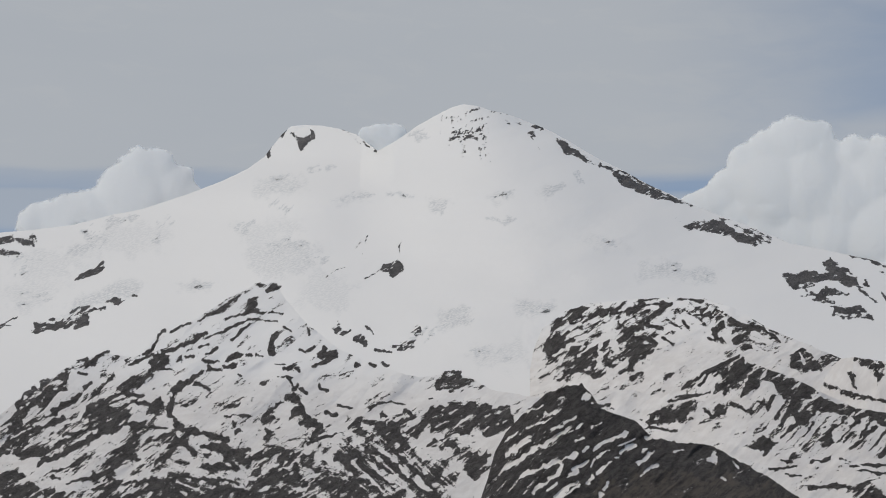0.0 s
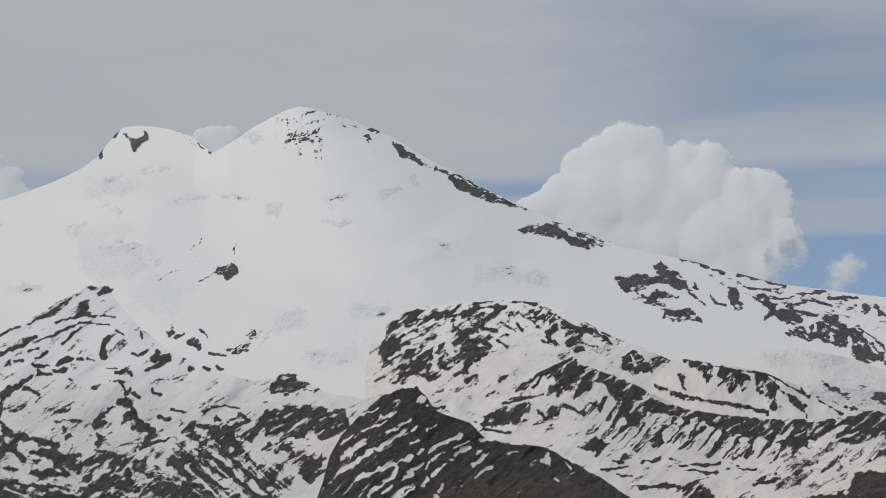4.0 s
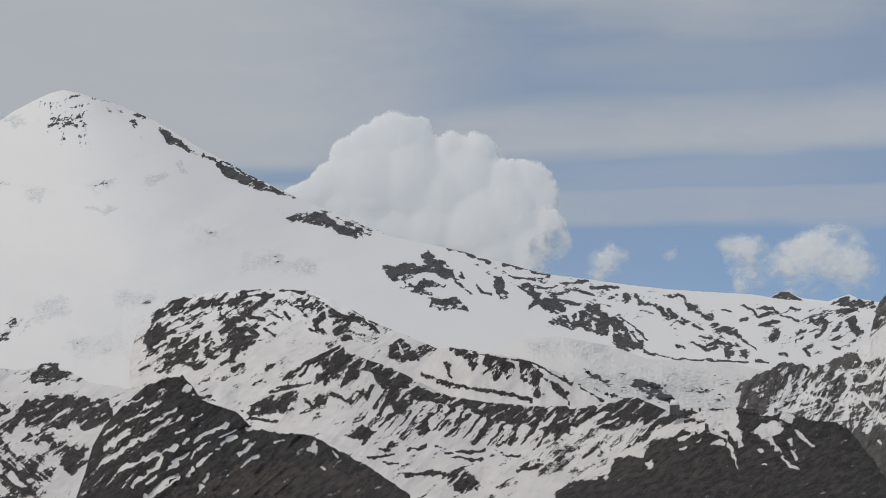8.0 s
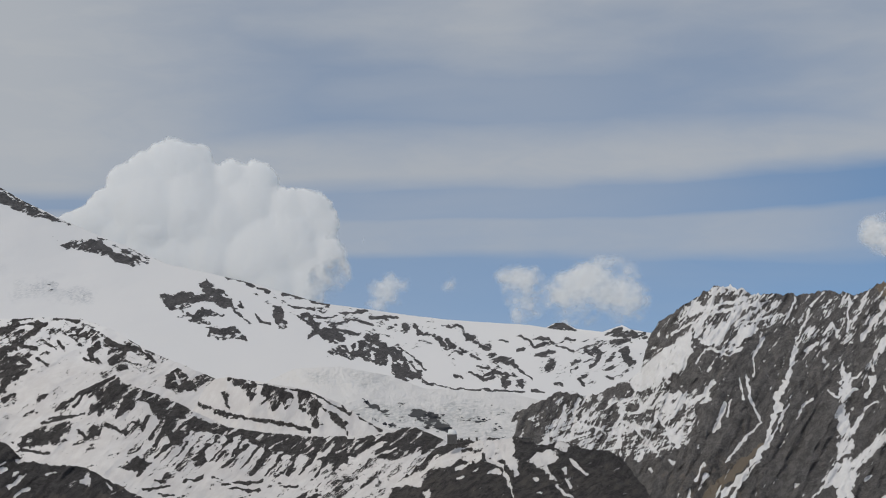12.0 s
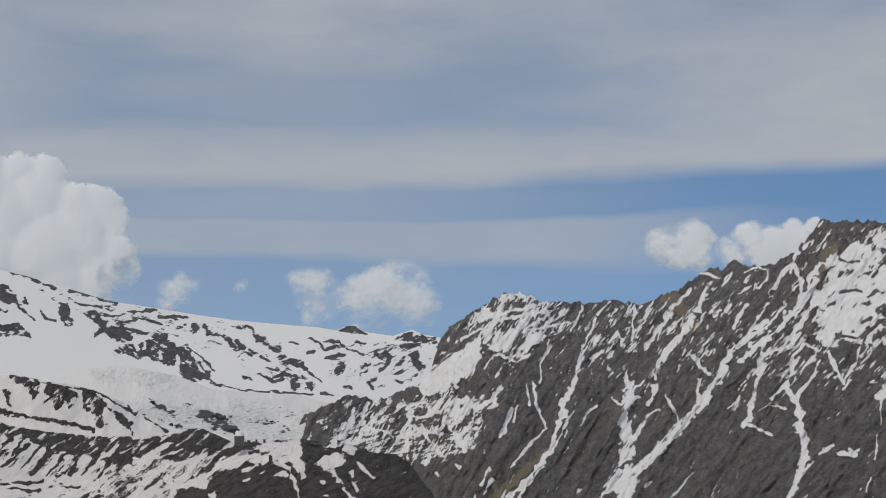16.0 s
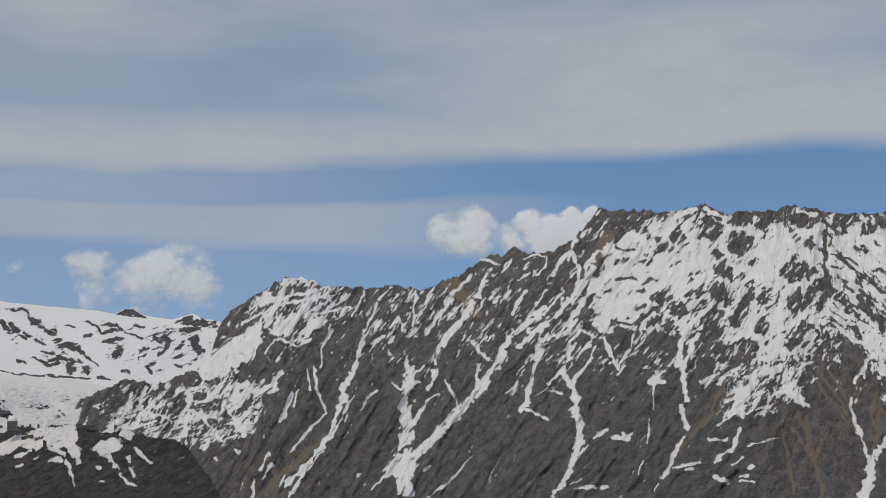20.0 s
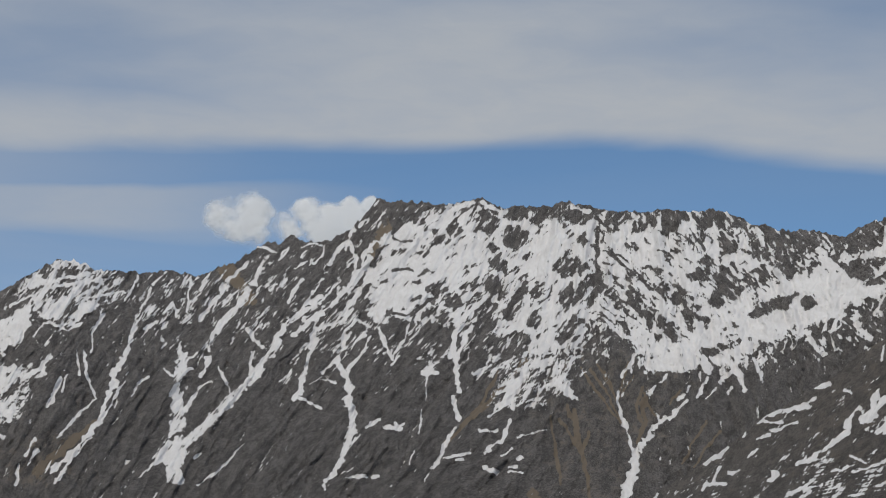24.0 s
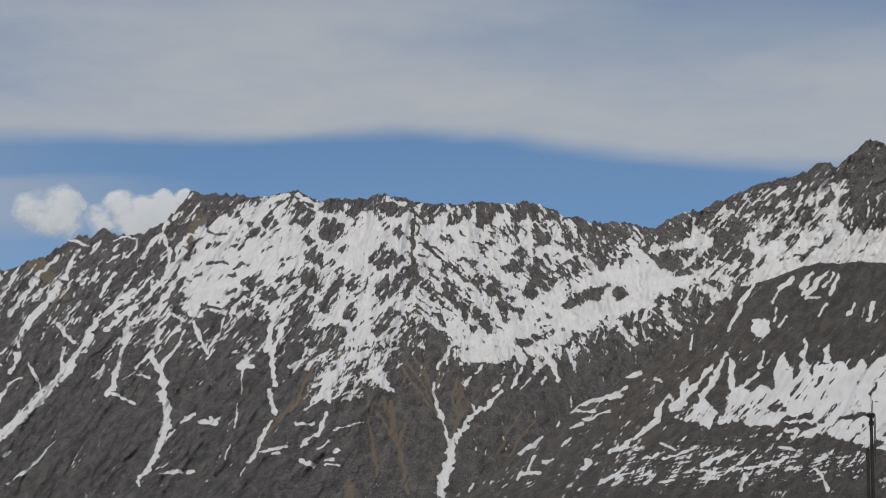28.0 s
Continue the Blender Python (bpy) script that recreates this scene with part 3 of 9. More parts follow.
    L.patch([(-9.68, 0.48), (-9.52, 0.8), (-9.29, 0.99), (-9.21, 0.69), (-8.97, 0.51), (-8.78, 0.33), (-8.39, 0.14), (-8.19, -0.08), (-8.4, -0.15), (-8.77, 0.03), (-8.96, 0.31), (-9.33, 0.4), (-9.59, 0.39)], -1)
    L.mark([(-8.97, 0.38), (-8.89, 0.88), (-8.8, 1.25), (-8.64, 1.47)], 0.092, 0.065, -1)
    L.mark([(-8.26, -0.04), (-7.67, -0.22), (-7.06, -0.42)], 0.111, 0.055, -1)
    L.patch([(-9.71, -0.43), (-9.41, -0.21), (-9.05, -0.12), (-8.59, -0.23), (-8.1, -0.02), (-8.29, -0.41), (-8.58, -0.61), (-8.83, -0.89), (-9.02, -1.09), (-9.23, -0.89), (-8.94, -0.6), (-9.22, -0.43)], -1)
    L.patch([(-10.05, -1.37), (-9.66, -1.15), (-9.19, -0.98), (-9.08, -1.15), (-9.56, -1.35), (-10.19, -1.53)], -1)
    L.patch([(-11.49, -1.73), (-11.28, -1.33), (-10.84, -0.95), (-10.21, -0.77), (-9.81, -1.06), (-10.21, -1.08), (-10.65, -1.35), (-10.73, -1.62), (-10.19, -1.71), (-9.47, -1.62), (-8.97, -1.8), (-8.87, -2.42), (-11.34, -2.42), (-11.65, -2.1), (-11.36, -1.88)], -1)
    L.patch([(-10.97, -0.82), (-10.49, -0.6), (-10.17, -0.36), (-10.0, -0.6), (-10.39, -0.89), (-10.75, -1.02)], -1)
    L.mark([(-7.77, -0.59), (-7.39, -0.59), (-6.83, -0.81)], 0.129, 0.129, -1)
    L.mark([(-7.78, -1.23), (-6.69, -1.3)], 0.092, 0.092, -1)
    L.mark([(-8.41, -0.57), (-8.08, -0.81)], 0.074, 0.074, -1)
    L.patch([(-14.37, -1.52), (-13.77, -1.46), (-13.32, -1.68), (-13.0, -1.88), (-13.18, -2.42), (-14.34, -2.41)], -1)
    L.patch([(-12.98, -1.93), (-12.7, -1.82), (-12.51, -2.06), (-11.98, -2.06), (-11.69, -1.95), (-11.58, -2.11), (-12.32, -2.42), (-12.86, -2.42)], -1)
    L.mark([(-12.92, -1.53), (-12.36, -1.34), (-11.79, -1.14)], 0.037, 0.037, -1)
    L.mark([(-12.2, -1.81), (-11.59, -1.68)], 0.055, 0.055, -1)
    L.mark([(-12.6, -1.66), (-12.42, -1.64)], 0.074, 0.074, -1)
    L.mark([(-8.95, -1.71), (-8.37, -1.58), (-7.79, -1.69)], 0.065, 0.065, -1)
    L.mark([(-7.67, -1.71), (-7.09, -1.69), (-6.68, -1.8)], 0.046, 0.046, -1)
    L.patch([(-8.21, -2.42), (-7.63, -2.02), (-7.09, -1.82), (-6.77, -1.91), (-6.99, -2.09), (-6.67, -2.42)], -1)
    L.mark([(-9.82, 0.04), (-9.1, -0.04)], 0.046, 0.046, -1)
    L.mark([(-11.72, 0.38), (-11.39, 0.6)], 0.055, 0.055, -1)
    L.mark([(-12.33, -0.28), (-11.82, -0.13)], 0.074, 0.074, -1)
    L.mark([(-12.59, -0.63), (-12.26, -0.41)], 0.065, 0.065, -1)
    L.patch([(-5.16, 1.11), (-4.92, 1.3), (-4.8, 1.1), (-4.63, 0.73), (-4.33, 0.45), (-3.95, 0.17), (-3.91, -0.03), (-4.24, -0.4), (-4.44, -0.5), (-4.15, -0.01), (-4.43, 0.06), (-4.71, 0.19), (-4.9, 0.33), (-5.11, 0.3), (-5.0, 0.63), (-4.91, 0.84), (-5.15, 0.93)], -1)
    L.mark([(-4.24, -0.4), (-3.48, -0.16)], 0.046, 0.046, -1)
    L.patch([(-5.94, 0.33), (-5.74, 0.64), (-5.24, 0.83), (-5.54, 0.53), (-5.65, 0.35), (-5.42, 0.26), (-5.73, -0.02), (-5.5, -0.32), (-5.93, -0.38), (-5.82, -0.02)], -1)
    L.mark([(-7.17, 0.43), (-6.35, 0.38)], 0.046, 0.046, -1)
    L.patch([(-7.05, 0.34), (-6.76, 0.32), (-6.73, 0.06), (-6.43, -0.14), (-6.75, -0.14)], -1)
    L.mark([(-7.17, 0.69), (-6.64, 0.82)], 0.055, 0.055, -1)
    L.patch([(-7.14, -0.77), (-6.55, -0.66), (-5.82, -0.6), (-5.26, -0.71), (-4.2, -0.77), (-4.27, -1.15), (-4.6, -1.15), (-4.7, -0.98), (-4.97, -1.24), (-5.25, -1.33), (-5.62, -1.04), (-5.81, -1.15), (-5.98, -1.61), (-6.28, -1.52), (-6.08, -1.14), (-6.36, -1.34), (-6.77, -0.88)], -1)
    L.patch([(-5.27, -1.24), (-4.88, -1.2), (-4.5, -1.48), (-4.13, -1.59), (-3.76, -1.59), (-3.38, -1.7), (-2.88, -1.77), (-2.51, -1.97), (-3.01, -2.06), (-3.75, -2.03), (-4.31, -2.07), (-4.68, -1.79), (-5.16, -1.85)], -1)
    L.patch([(-6.02, -1.72), (-5.62, -1.41), (-5.23, -1.32), (-5.13, -1.8), (-5.79, -1.82)], -1)
    L.patch([(-7.12, -1.87), (-6.16, -2.04), (-5.39, -1.85), (-5.57, -2.04), (-6.12, -2.42), (-7.11, -2.42)], -1)
    L.patch([(-5.27, -2.16), (-4.27, -1.99), (-4.08, -2.42), (-5.27, -2.42)], -1)
    L.mark([(-7.1, -0.88), (-6.89, -1.18)], 0.129, 0.129, -1)
    L.patch([(-3.11, 0.35), (-2.66, 0.42), (-2.29, 0.35), (-1.69, 0.09), (-1.91, -0.02), (-2.29, 0.13), (-2.57, 0.26), (-2.75, 0.09), (-2.45, -0.19), (-2.41, -0.39), (-2.84, -0.12), (-3.15, 0.07)], -1)
    L.patch([(-2.32, -0.11), (-2.0, 0.06), (-1.5, -0.09), (-1.29, -0.28), (-1.14, -0.55), (-0.84, -0.76), (-1.34, -0.78), (-1.72, -0.76), (-2.07, -0.48), (-1.81, -0.56), (-1.91, -0.28)], -1)
    L.mark([(-1.76, 0.13), (-1.03, 0.36)], 0.083, 0.083, -1)
    L.patch([(-1.29, -0.11), (-0.97, 0.1), (-0.6, 0.4), (-0.42, 0.68), (-0.14, 0.78), (0.33, 0.74), (0.75, 0.69), (0.79, 0.02), (0.15, -0.19), (-0.41, -0.2), (-0.32, 0.1), (-0.6, 0.1), (-0.88, -0.2), (-1.12, -0.24)], -1)
    L.patch([(-0.91, -0.57), (-0.6, -0.44), (-0.22, -0.31), (0.25, -0.34), (0.47, -0.51), (-0.13, -0.57), (-0.59, -0.61), (-0.78, -0.72)], -1)
    L.patch([(0.3, -0.75), (0.43, -0.43), (0.66, -0.64), (0.64, -0.86)], -1)
    L.mark([(-0.46, 1.02), (0.14, 1.23), (0.74, 1.25)], 0.037, 0.037, -1)
    L.patch([(-0.31, 1.47), (0.05, 1.53), (0.2, 1.32), (-0.14, 1.26)], -1)
    L.mark([(-1.94, -0.91), (-1.52, -1.21), (-1.24, -1.57), (-0.68, -2.03), (-0.08, -2.23)], 0.092, 0.083, -1)
    L.mark([(-1.38, -0.91), (-0.78, -1.48), (-0.27, -1.96)], 0.083, 0.074, -1)
    L.mark([(-0.81, -1.48), (-0.21, -1.66), (0.1, -1.77)], 0.074, 0.074, -1)
    L.mark([(-2.49, -1.28), (-1.99, -1.67), (-1.58, -1.83)], 0.065, 0.065, -1)
    L.mark([(-3.43, -0.92), (-2.89, -1.32)], 0.129, 0.111, -1)
    L.mark([(-3.43, -0.83), (-2.61, -0.93)], 0.055, 0.055, -1)
    L.mark([(-2.68, -1.66), (-2.04, -2.06)], 0.074, 0.074, -1)
    L.mark([(-3.45, 0.74), (-3.0, 0.7)], 0.055, 0.055, -1)
    L.mark([(-3.8, 0.55), (-3.47, 0.44)], 0.074, 0.065, -1)
    L.mark([(-4.66, 1.3), (-4.5, 1.18)], 0.065, 0.065, -1)
    L.mark([(-2.42, 0.74), (-2.16, 0.78)], 0.055, 0.055, -1)
    L.mark([(-2.14, 0.84), (-1.69, 0.9)], 0.046, 0.046, -1)
    L.mark([(-1.69, 0.9), (-1.22, 0.81)], 0.055, 0.055, -1)
    L.mark([(-1.97, 0.47), (-1.8, 0.45)], 0.065, 0.065, -1)
    L.mark([(-1.17, 0.62), (-0.96, 0.45)], 0.083, 0.074, -1)
    L.mark([(-2.5, -0.75), (-2.15, -0.75)], 0.074, 0.074, -1)


def paint_volcano(L):
    # west summit and saddle
    L.area([(-5.14, 9.84), (-4.86, 9.66), (-4.67, 9.61), (-4.57, 9.76), (-4.50, 9.54), (-4.74, 9.21), (-4.89, 9.40)], -0.5, 0.06)
    L.area([(-4.54, 9.93), (-4.42, 9.88), (-4.33, 9.62), (-4.50, 9.59)], -0.7, 0.05)
    L.stroke([(-5.80, 9.29), (-5.94, 9.02)], 0.05, 0.08, -0.9)
    L.stroke([(-5.33, 9.86), (-5.46, 9.67)], 0.03, 0.05, -0.6)
    L.stroke([(-3.44, 9.93), (-3.05, 9.71), (-2.80, 9.51)], 0.015, 0.03, -0.5)
    L.stroke([(-2.84, 9.51), (-2.48, 9.35), (-2.23, 9.24)], 0.025, 0.05, -0.8)
    # rocks of the east summit
    L.speckle([(-0.14, 10.44), (0.28, 10.63), (1.04, 10.57), (1.58, 10.44), (1.54, 9.79), (1.66, 8.81), (1.24, 8.89), (1.08, 9.51), (0.78, 8.94), (0.51, 9.32), (0.19, 9.31), (-0.10, 9.63)], 0.5, 80, 0.25, 0.07, 101, 0.85, 0.2)
    L.speckle([(0.22, 9.86), (0.76, 9.95), (1.39, 9.86), (1.50, 9.64), (0.89, 9.65), (0.38, 9.58)], 0.12, 10, 0.18, 0.05, 102, 0.9, 0.08)
    L.speckle([(1.08, 9.69), (1.39, 9.69), (1.66, 8.85), (1.20, 9.04)], 0.18, 100, 0.2, 0.06, 105, 0.9, 0.08)
    L.speckle([(2.00, 10.44), (2.57, 10.20), (2.66, 9.94), (2.09, 10.13)], 0.2, -20, 0.3, 0.1, 103, 0.9, 0.1)
    L.speckle([(2.66, 10.13), (3.04, 9.97), (3.25, 9.49), (2.95, 9.64)], 0.0, -50, 0.3, 0.1, 104, 0.9, 0.1)
    L.stroke([(3.14, 9.37), (3.25, 9.30)], 0.02, 0.02, -0.5)
    L.stroke([(1.61, 10.59), (2.13, 10.50)], 0.02, 0.03, -0.9)
    L.stroke([(3.01, 10.14), (3.23, 10.09), (3.48, 9.94)], 0.06, 0.04, -0.9)
    L.speckle([(3.56, 9.79), (4.09, 9.60), (4.85, 9.03), (5.22, 8.75), (4.66, 8.94), (4.09, 9.26)], -0.25, -32, 0.4, 0.08, 106, 0.8, 0.08)
    L.stroke([(4.47, 9.18), (5.04, 8.88), (5.79, 8.59)], 0.05, 0.07, -0.8)
    L.area([(5.56, 8.61), (5.98, 8.53), (6.45, 8.27), (6.91, 8.13), (7.33, 7.88), (7.85, 7.71), (8.29, 7.42), (7.66, 7.56), (7.10, 7.66), (6.54, 7.85), (5.98, 8.14)], -0.65, 0.07)
    L.speckle([(5.79, 8.68), (6.17, 8.57), (7.66, 7.79), (7.47, 7.79), (6.54, 8.23)], -0.1, -28, 0.3, 0.06, 107, 0.8, 0.04)
    # island of lava on the east shoulder
    L.area([(7.77, 6.98), (8.06, 6.87), (8.58, 6.96), (9.29, 6.87), (9.73, 6.62), (10.17, 6.43), (10.46, 6.11), (10.24, 6.06), (9.83, 6.21), (9.47, 6.41), (8.77, 6.53), (8.25, 6.66), (8.06, 6.76)], -0.65, 0.08)
    L.speckle([(9.60, 6.87), (10.52, 6.58), (10.94, 6.26), (10.82, 6.05), (10.33, 6.17), (9.88, 6.59)], 0.1, -35, 0.4, 0.1, 108, 0.9, 0.1)
    L.stroke([(9.18, 7.04), (9.51, 7.00)], 0.05, 0.04, -0.6)
    L.stroke([(11.06, 6.38), (11.70, 6.11)], 0.02, 0.02, -0.4)
    # outcrops on the west side
    L.area([(-15.60, 6.07), (-14.54, 6.10), (-14.19, 6.21), (-13.83, 6.11), (-13.48, 6.25), (-13.29, 6.05), (-13.46, 5.81), (-13.73, 5.91), (-14.01, 6.03), (-14.36, 5.87), (-15.59, 5.78)], -0.8, 0.08)
    L.speckle([(-14.53, 5.74), (-13.82, 5.72), (-13.88, 5.54), (-14.52, 5.46)], 0.0, 10, 0.3, 0.1, 111, 0.9, 0.08)
    # crevasse streaks: shade put into the colour as a grey tint
    L.area([(-12.74, 5.57), (-11.85, 6.09), (-11.13, 6.58), (-10.68, 6.74), (-10.94, 6.21), (-11.56, 5.73), (-12.37, 5.44)], 0.6, 0.2, "tint")
    L.speckle([(-12.31, 4.66), (-11.82, 5.08), (-11.55, 5.24), (-11.23, 5.50), (-11.20, 5.21), (-11.49, 4.94), (-11.90, 4.77)], -0.25, 35, 0.4, 0.12, 113, 0.8, 0.07)
    L.stroke([(-14.45, 3.19), (-14.07, 3.38)], 0.03, 0.02, -0.8)
    # more crevassed ground, greyed the same way
    L.area([(-8.88, 4.77), (-8.14, 4.84), (-7.86, 4.61), (-8.51, 4.48)], 0.6, 0.2, "tint")
    L.area([(-6.25, 8.10), (-5.03, 8.31), (-4.64, 8.13), (-5.39, 7.74), (-6.33, 7.72)], 0.6, 0.2, "tint")
    L.area([(-3.69, 7.58), (-2.75, 7.84), (-2.46, 7.69), (-3.31, 7.46)], 0.6, 0.2, "tint")
    L.area([(-6.49, 6.13), (-4.24, 6.16), (-4.23, 5.22), (-6.10, 5.01), (-6.48, 5.38)], 0.6, 0.2, "tint")
    L.area([(-0.47, 7.62), (0.20, 7.62), (-0.08, 7.24), (-0.43, 7.18)], 0.6, 0.2, "tint")
    L.area([(3.24, 7.91), (3.71, 8.13), (3.94, 8.00), (3.61, 7.76)], 0.6, 0.2, "tint")
    L.area([(1.62, 7.68), (2.00, 7.85), (2.19, 7.76), (1.81, 7.57)], 0.6, 0.2, "tint")
    # rock ribs above the middle outcrop
    L.stroke([(-2.56, 6.38), (-2.74, 5.98), (-2.55, 5.61)], 0.014, 0.02, 0.0, rough=0.8)
    L.stroke([(-3.22, 5.42), (-3.48, 5.32), (-4.04, 4.89)], 0.014, 0.02, 0.0, rough=0.8)
    L.stroke([(-1.28, 6.48), (-1.52, 6.09), (-1.42, 5.66)], 0.014, 0.02, 0.0, rough=0.8)
    L.stroke([(-2.08, 5.33), (-2.64, 5.01)], 0.014, 0.02, 0.0, rough=0.8)
    L.patch([(-2.08, 5.13), (-1.95, 5.47), (-1.42, 5.6), (-1.31, 5.28), (-1.61, 5.04)], -1)
    L.stroke([(-2.74, 6.27), (-2.89, 6.06)], 0.014, 0.02, 0.0, rough=0.8)
    # outcrops over the lower glacier
    lava_ribs(L)
    L.area([(-12.68, 3.59), (-11.80, 4.34), (-10.45, 4.84), (-9.89, 4.66), (-10.07, 4.38), (-11.25, 4.13), (-12.14, 3.75)], 0.9, 0.15, "tint")
    # short crevasses, lying across the slope; their grey shade is put into the colour
    dice = random.Random(5)
    crevasses_west = [
        ((-5.68, 8.24), 5, 0.8, 0.12, 10),
        ((-5.58, 7.87), 5, 0.8, 0.15, 14),
        ((-2.94, 7.7), 8, 0.9, 0.16, 12),
        ((-9.39, 6.59), 5, 0.5, 0.2, 30),
        ((-9.56, 6.03), 4, 0.4, 0.2, 45),
        ((-11.57, 6.1), 14, 0.9, 0.7, 42),
        ((-10.77, 6.74), 7, 0.8, 0.2, 20),
        ((-12.38, 5.71), 6, 0.8, 0.3, 25),
        ((-5.48, 7.27), 6, 0.7, 0.4, 32),
        ((-6.69, 6.59), 4, 0.6, 0.3, 30),
        ((-5.36, 5.96), 12, 1.2, 0.6, 18),
        ((-4.23, 5.56), 6, 0.8, 0.2, 28),
        ((-8.14, 4.7), 8, 0.6, 0.2, 5),
        ((-0.18, 7.41), 8, 0.4, 0.3, 42),
        ((3.61, 7.98), 9, 0.4, 0.2, 15),
    ]
    crevasses_east = [
        ((1.91, 7.72), 6, 0.4, 0.15, 25),
        ((5.31, 6.21), 5, 0.9, 0.15, -18),
        ((4.47, 8.56), 4, 0.25, 0.3, -60),
        ((7.36, 5.31), 14, 0.9, 0.3, 10),
        ((8.47, 5.07), 10, 0.7, 0.25, -10),
        ((0.41, 3.72), 26, 0.8, 0.6, 25),
        ((2.99, 4.04), 24, 1.0, 0.3, 5),
        ((-13.8, 5.21), 8, 1.0, 0.6, 20),
        ((-13.41, 4.12), 5, 1.0, 0.4, 15),
        ((-0.72, 3.0), 6, 0.6, 0.4, 40),
        ((-1.61, 7.8), 4, 0.7, 0.1, 5),
        ((1.82, 6.97), 4, 0.8, 0.1, 5),
        ((-0.86, 9.68), 5, 0.7, 0.25, 28),
        ((-4.27, 8.6), 4, 1.0, 0.3, 15),
        ((1.45, 2.45), 10, 1.2, 0.5, 20),
    ]
    for (x, y), n, wide, high, ang in crevasses_west + crevasses_east:
        for _ in range(n):
            px, py = x + dice.uniform(-wide, wide) * 0.5, y + dice.uniform(-high, high) * 0.5
            g, a = dice.uniform(0.12, 0.4), radians(ang + dice.uniform(-12, 12))
            L.stroke([(px, py), (px + g * math.cos(a), py + g * math.sin(a))], dice.uniform(0.016, 0.03), 0.012, dice.uniform(0.3, 0.55), rough=0.8)
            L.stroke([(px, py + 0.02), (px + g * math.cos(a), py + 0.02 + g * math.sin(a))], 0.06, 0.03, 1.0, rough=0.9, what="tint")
    # crevassed ice
    L.crack([(-0.25, 3.98), (0.50, 4.10), (0.98, 3.76), (0.88, 3.39), (-0.06, 3.29)], 5, 0.10)
    L.crack([(2.30, 4.15), (2.95, 4.30), (3.71, 4.15), (3.52, 3.77), (2.48, 3.85)], 5, 0.08)
    L.crack([(6.71, 5.46), (7.46, 5.58), (8.01, 5.36), (8.94, 5.29), (9.03, 4.88), (7.45, 5.08), (6.52, 4.99)], 4, 0.08)
    L.crack([(2.77, 3.49), (3.43, 3.49), (3.24, 2.27), (2.77, 2.55)], 6, 0.1)
    L.area([(-0.25, 3.98), (0.50, 4.10), (0.98, 3.76), (0.88, 3.39), (-0.06, 3.29)], 0.6, 0.2, "tint")
    L.area([(2.30, 4.15), (2.95, 4.30), (3.71, 4.15), (3.52, 3.77), (2.48, 3.85)], 0.6, 0.2, "tint")
    L.area([(6.71, 5.46), (7.46, 5.58), (8.01, 5.36), (8.94, 5.29), (9.03, 4.88), (7.45, 5.08), (6.52, 4.99)], 0.6, 0.2, "tint")
    for p in ([(-11.85, 6.19), (-9.85, 6.71), (-9.10, 6.45), (-10.38, 5.67), (-11.65, 5.55)], [(-9.66, 6.62), (-9.11, 6.67), (-9.27, 5.79), (-9.83, 5.87)], [(-13.99, 5.57), (-12.56, 5.80), (-11.64, 5.27), (-12.89, 4.69), (-13.97, 5.02)], [(-6.88, 6.68), (-5.01, 7.09), (-4.62, 6.72), (-6.49, 5.94)],
              [(4.65, 6.44), (5.22, 6.40), (6.15, 6.06), (5.97, 5.91), (5.03, 6.18)], [(0.89, 2.64), (2.58, 3.02), (2.96, 2.27), (1.45, 1.89)], [(-14.48, 4.28), (-13.43, 4.86), (-12.35, 4.52), (-13.75, 3.57)], [(-4.23, 5.22), (-2.71, 4.87), (-3.45, 3.73), (-4.96, 4.28)]):
        L.area(p, 0.42, 0.3, "tint")
    # rocks of the east shoulder and the snow bowl
    L.lean = lambda az: -8 if az < 14 else -32 if az < 21 else 20
    L.speckle([(14.2, 5.3), (17.2, 4.7), (20.2, 4.25), (21.0, 3.5), (19.6, 3.3), (17.0, 3.9), (15.0, 4.5)], 0.55, -20, 0.45, 0.1, 136, 0.7, 0.15)
    L.speckle([(20.4, 3.5), (21.5, 3.4), (22.8, 2.8), (23.4, 2.0), (22.4, 1.9), (21.0, 2.4)], 0.6, -35, 0.4, 0.1, 140, 0.7, 0.15)
    L.speckle([(23.2, 3.6), (26.2, 3.5), (27.6, 3.0), (26.5, 2.1), (24.8, 1.9), (23.8, 2.4)], 0.6, 20, 0.4, 0.1, 141, 0.7, 0.2)
    L.patch([(11.19, 5.18), (12.5, 5.23), (13.06, 5.17), (13.43, 4.89), (13.71, 4.73), (13.24, 4.7), (12.68, 4.89), (12.31, 4.8), (11.56, 4.62), (11.29, 4.9)], -1)
    L.patch([(11.43, 4.81), (12.31, 4.75), (11.94, 4.54)], -1)
    L.patch([(11.81, 4.41), (12.5, 4.61), (13.28, 4.48), (13.05, 4.35)], -1)
    L.patch([(12.08, 4.34), (12.68, 4.35), (13.05, 4.07), (13.61, 4.1), (13.99, 3.85), (14.25, 3.58), (13.42, 3.65), (12.64, 3.75), (12.87, 3.96), (12.49, 4.15)], -1)
    L.patch([(12.52, 5.42), (12.78, 5.62), (13.06, 5.45), (13.43, 5.15), (12.87, 5.15), (12.54, 5.29)], -1)
    L.patch([(13.23, 5.06), (13.53, 5.05), (13.68, 4.73), (13.34, 4.83)], -1)
    L.patch([(13.7, 4.88), (13.9, 4.99), (14.05, 4.67), (13.9, 4.68)], -1)
    L.mark([(13.71, 4.6), (13.9, 4.41), (14.18, 4.2)], 0.046, 0.037, -1)
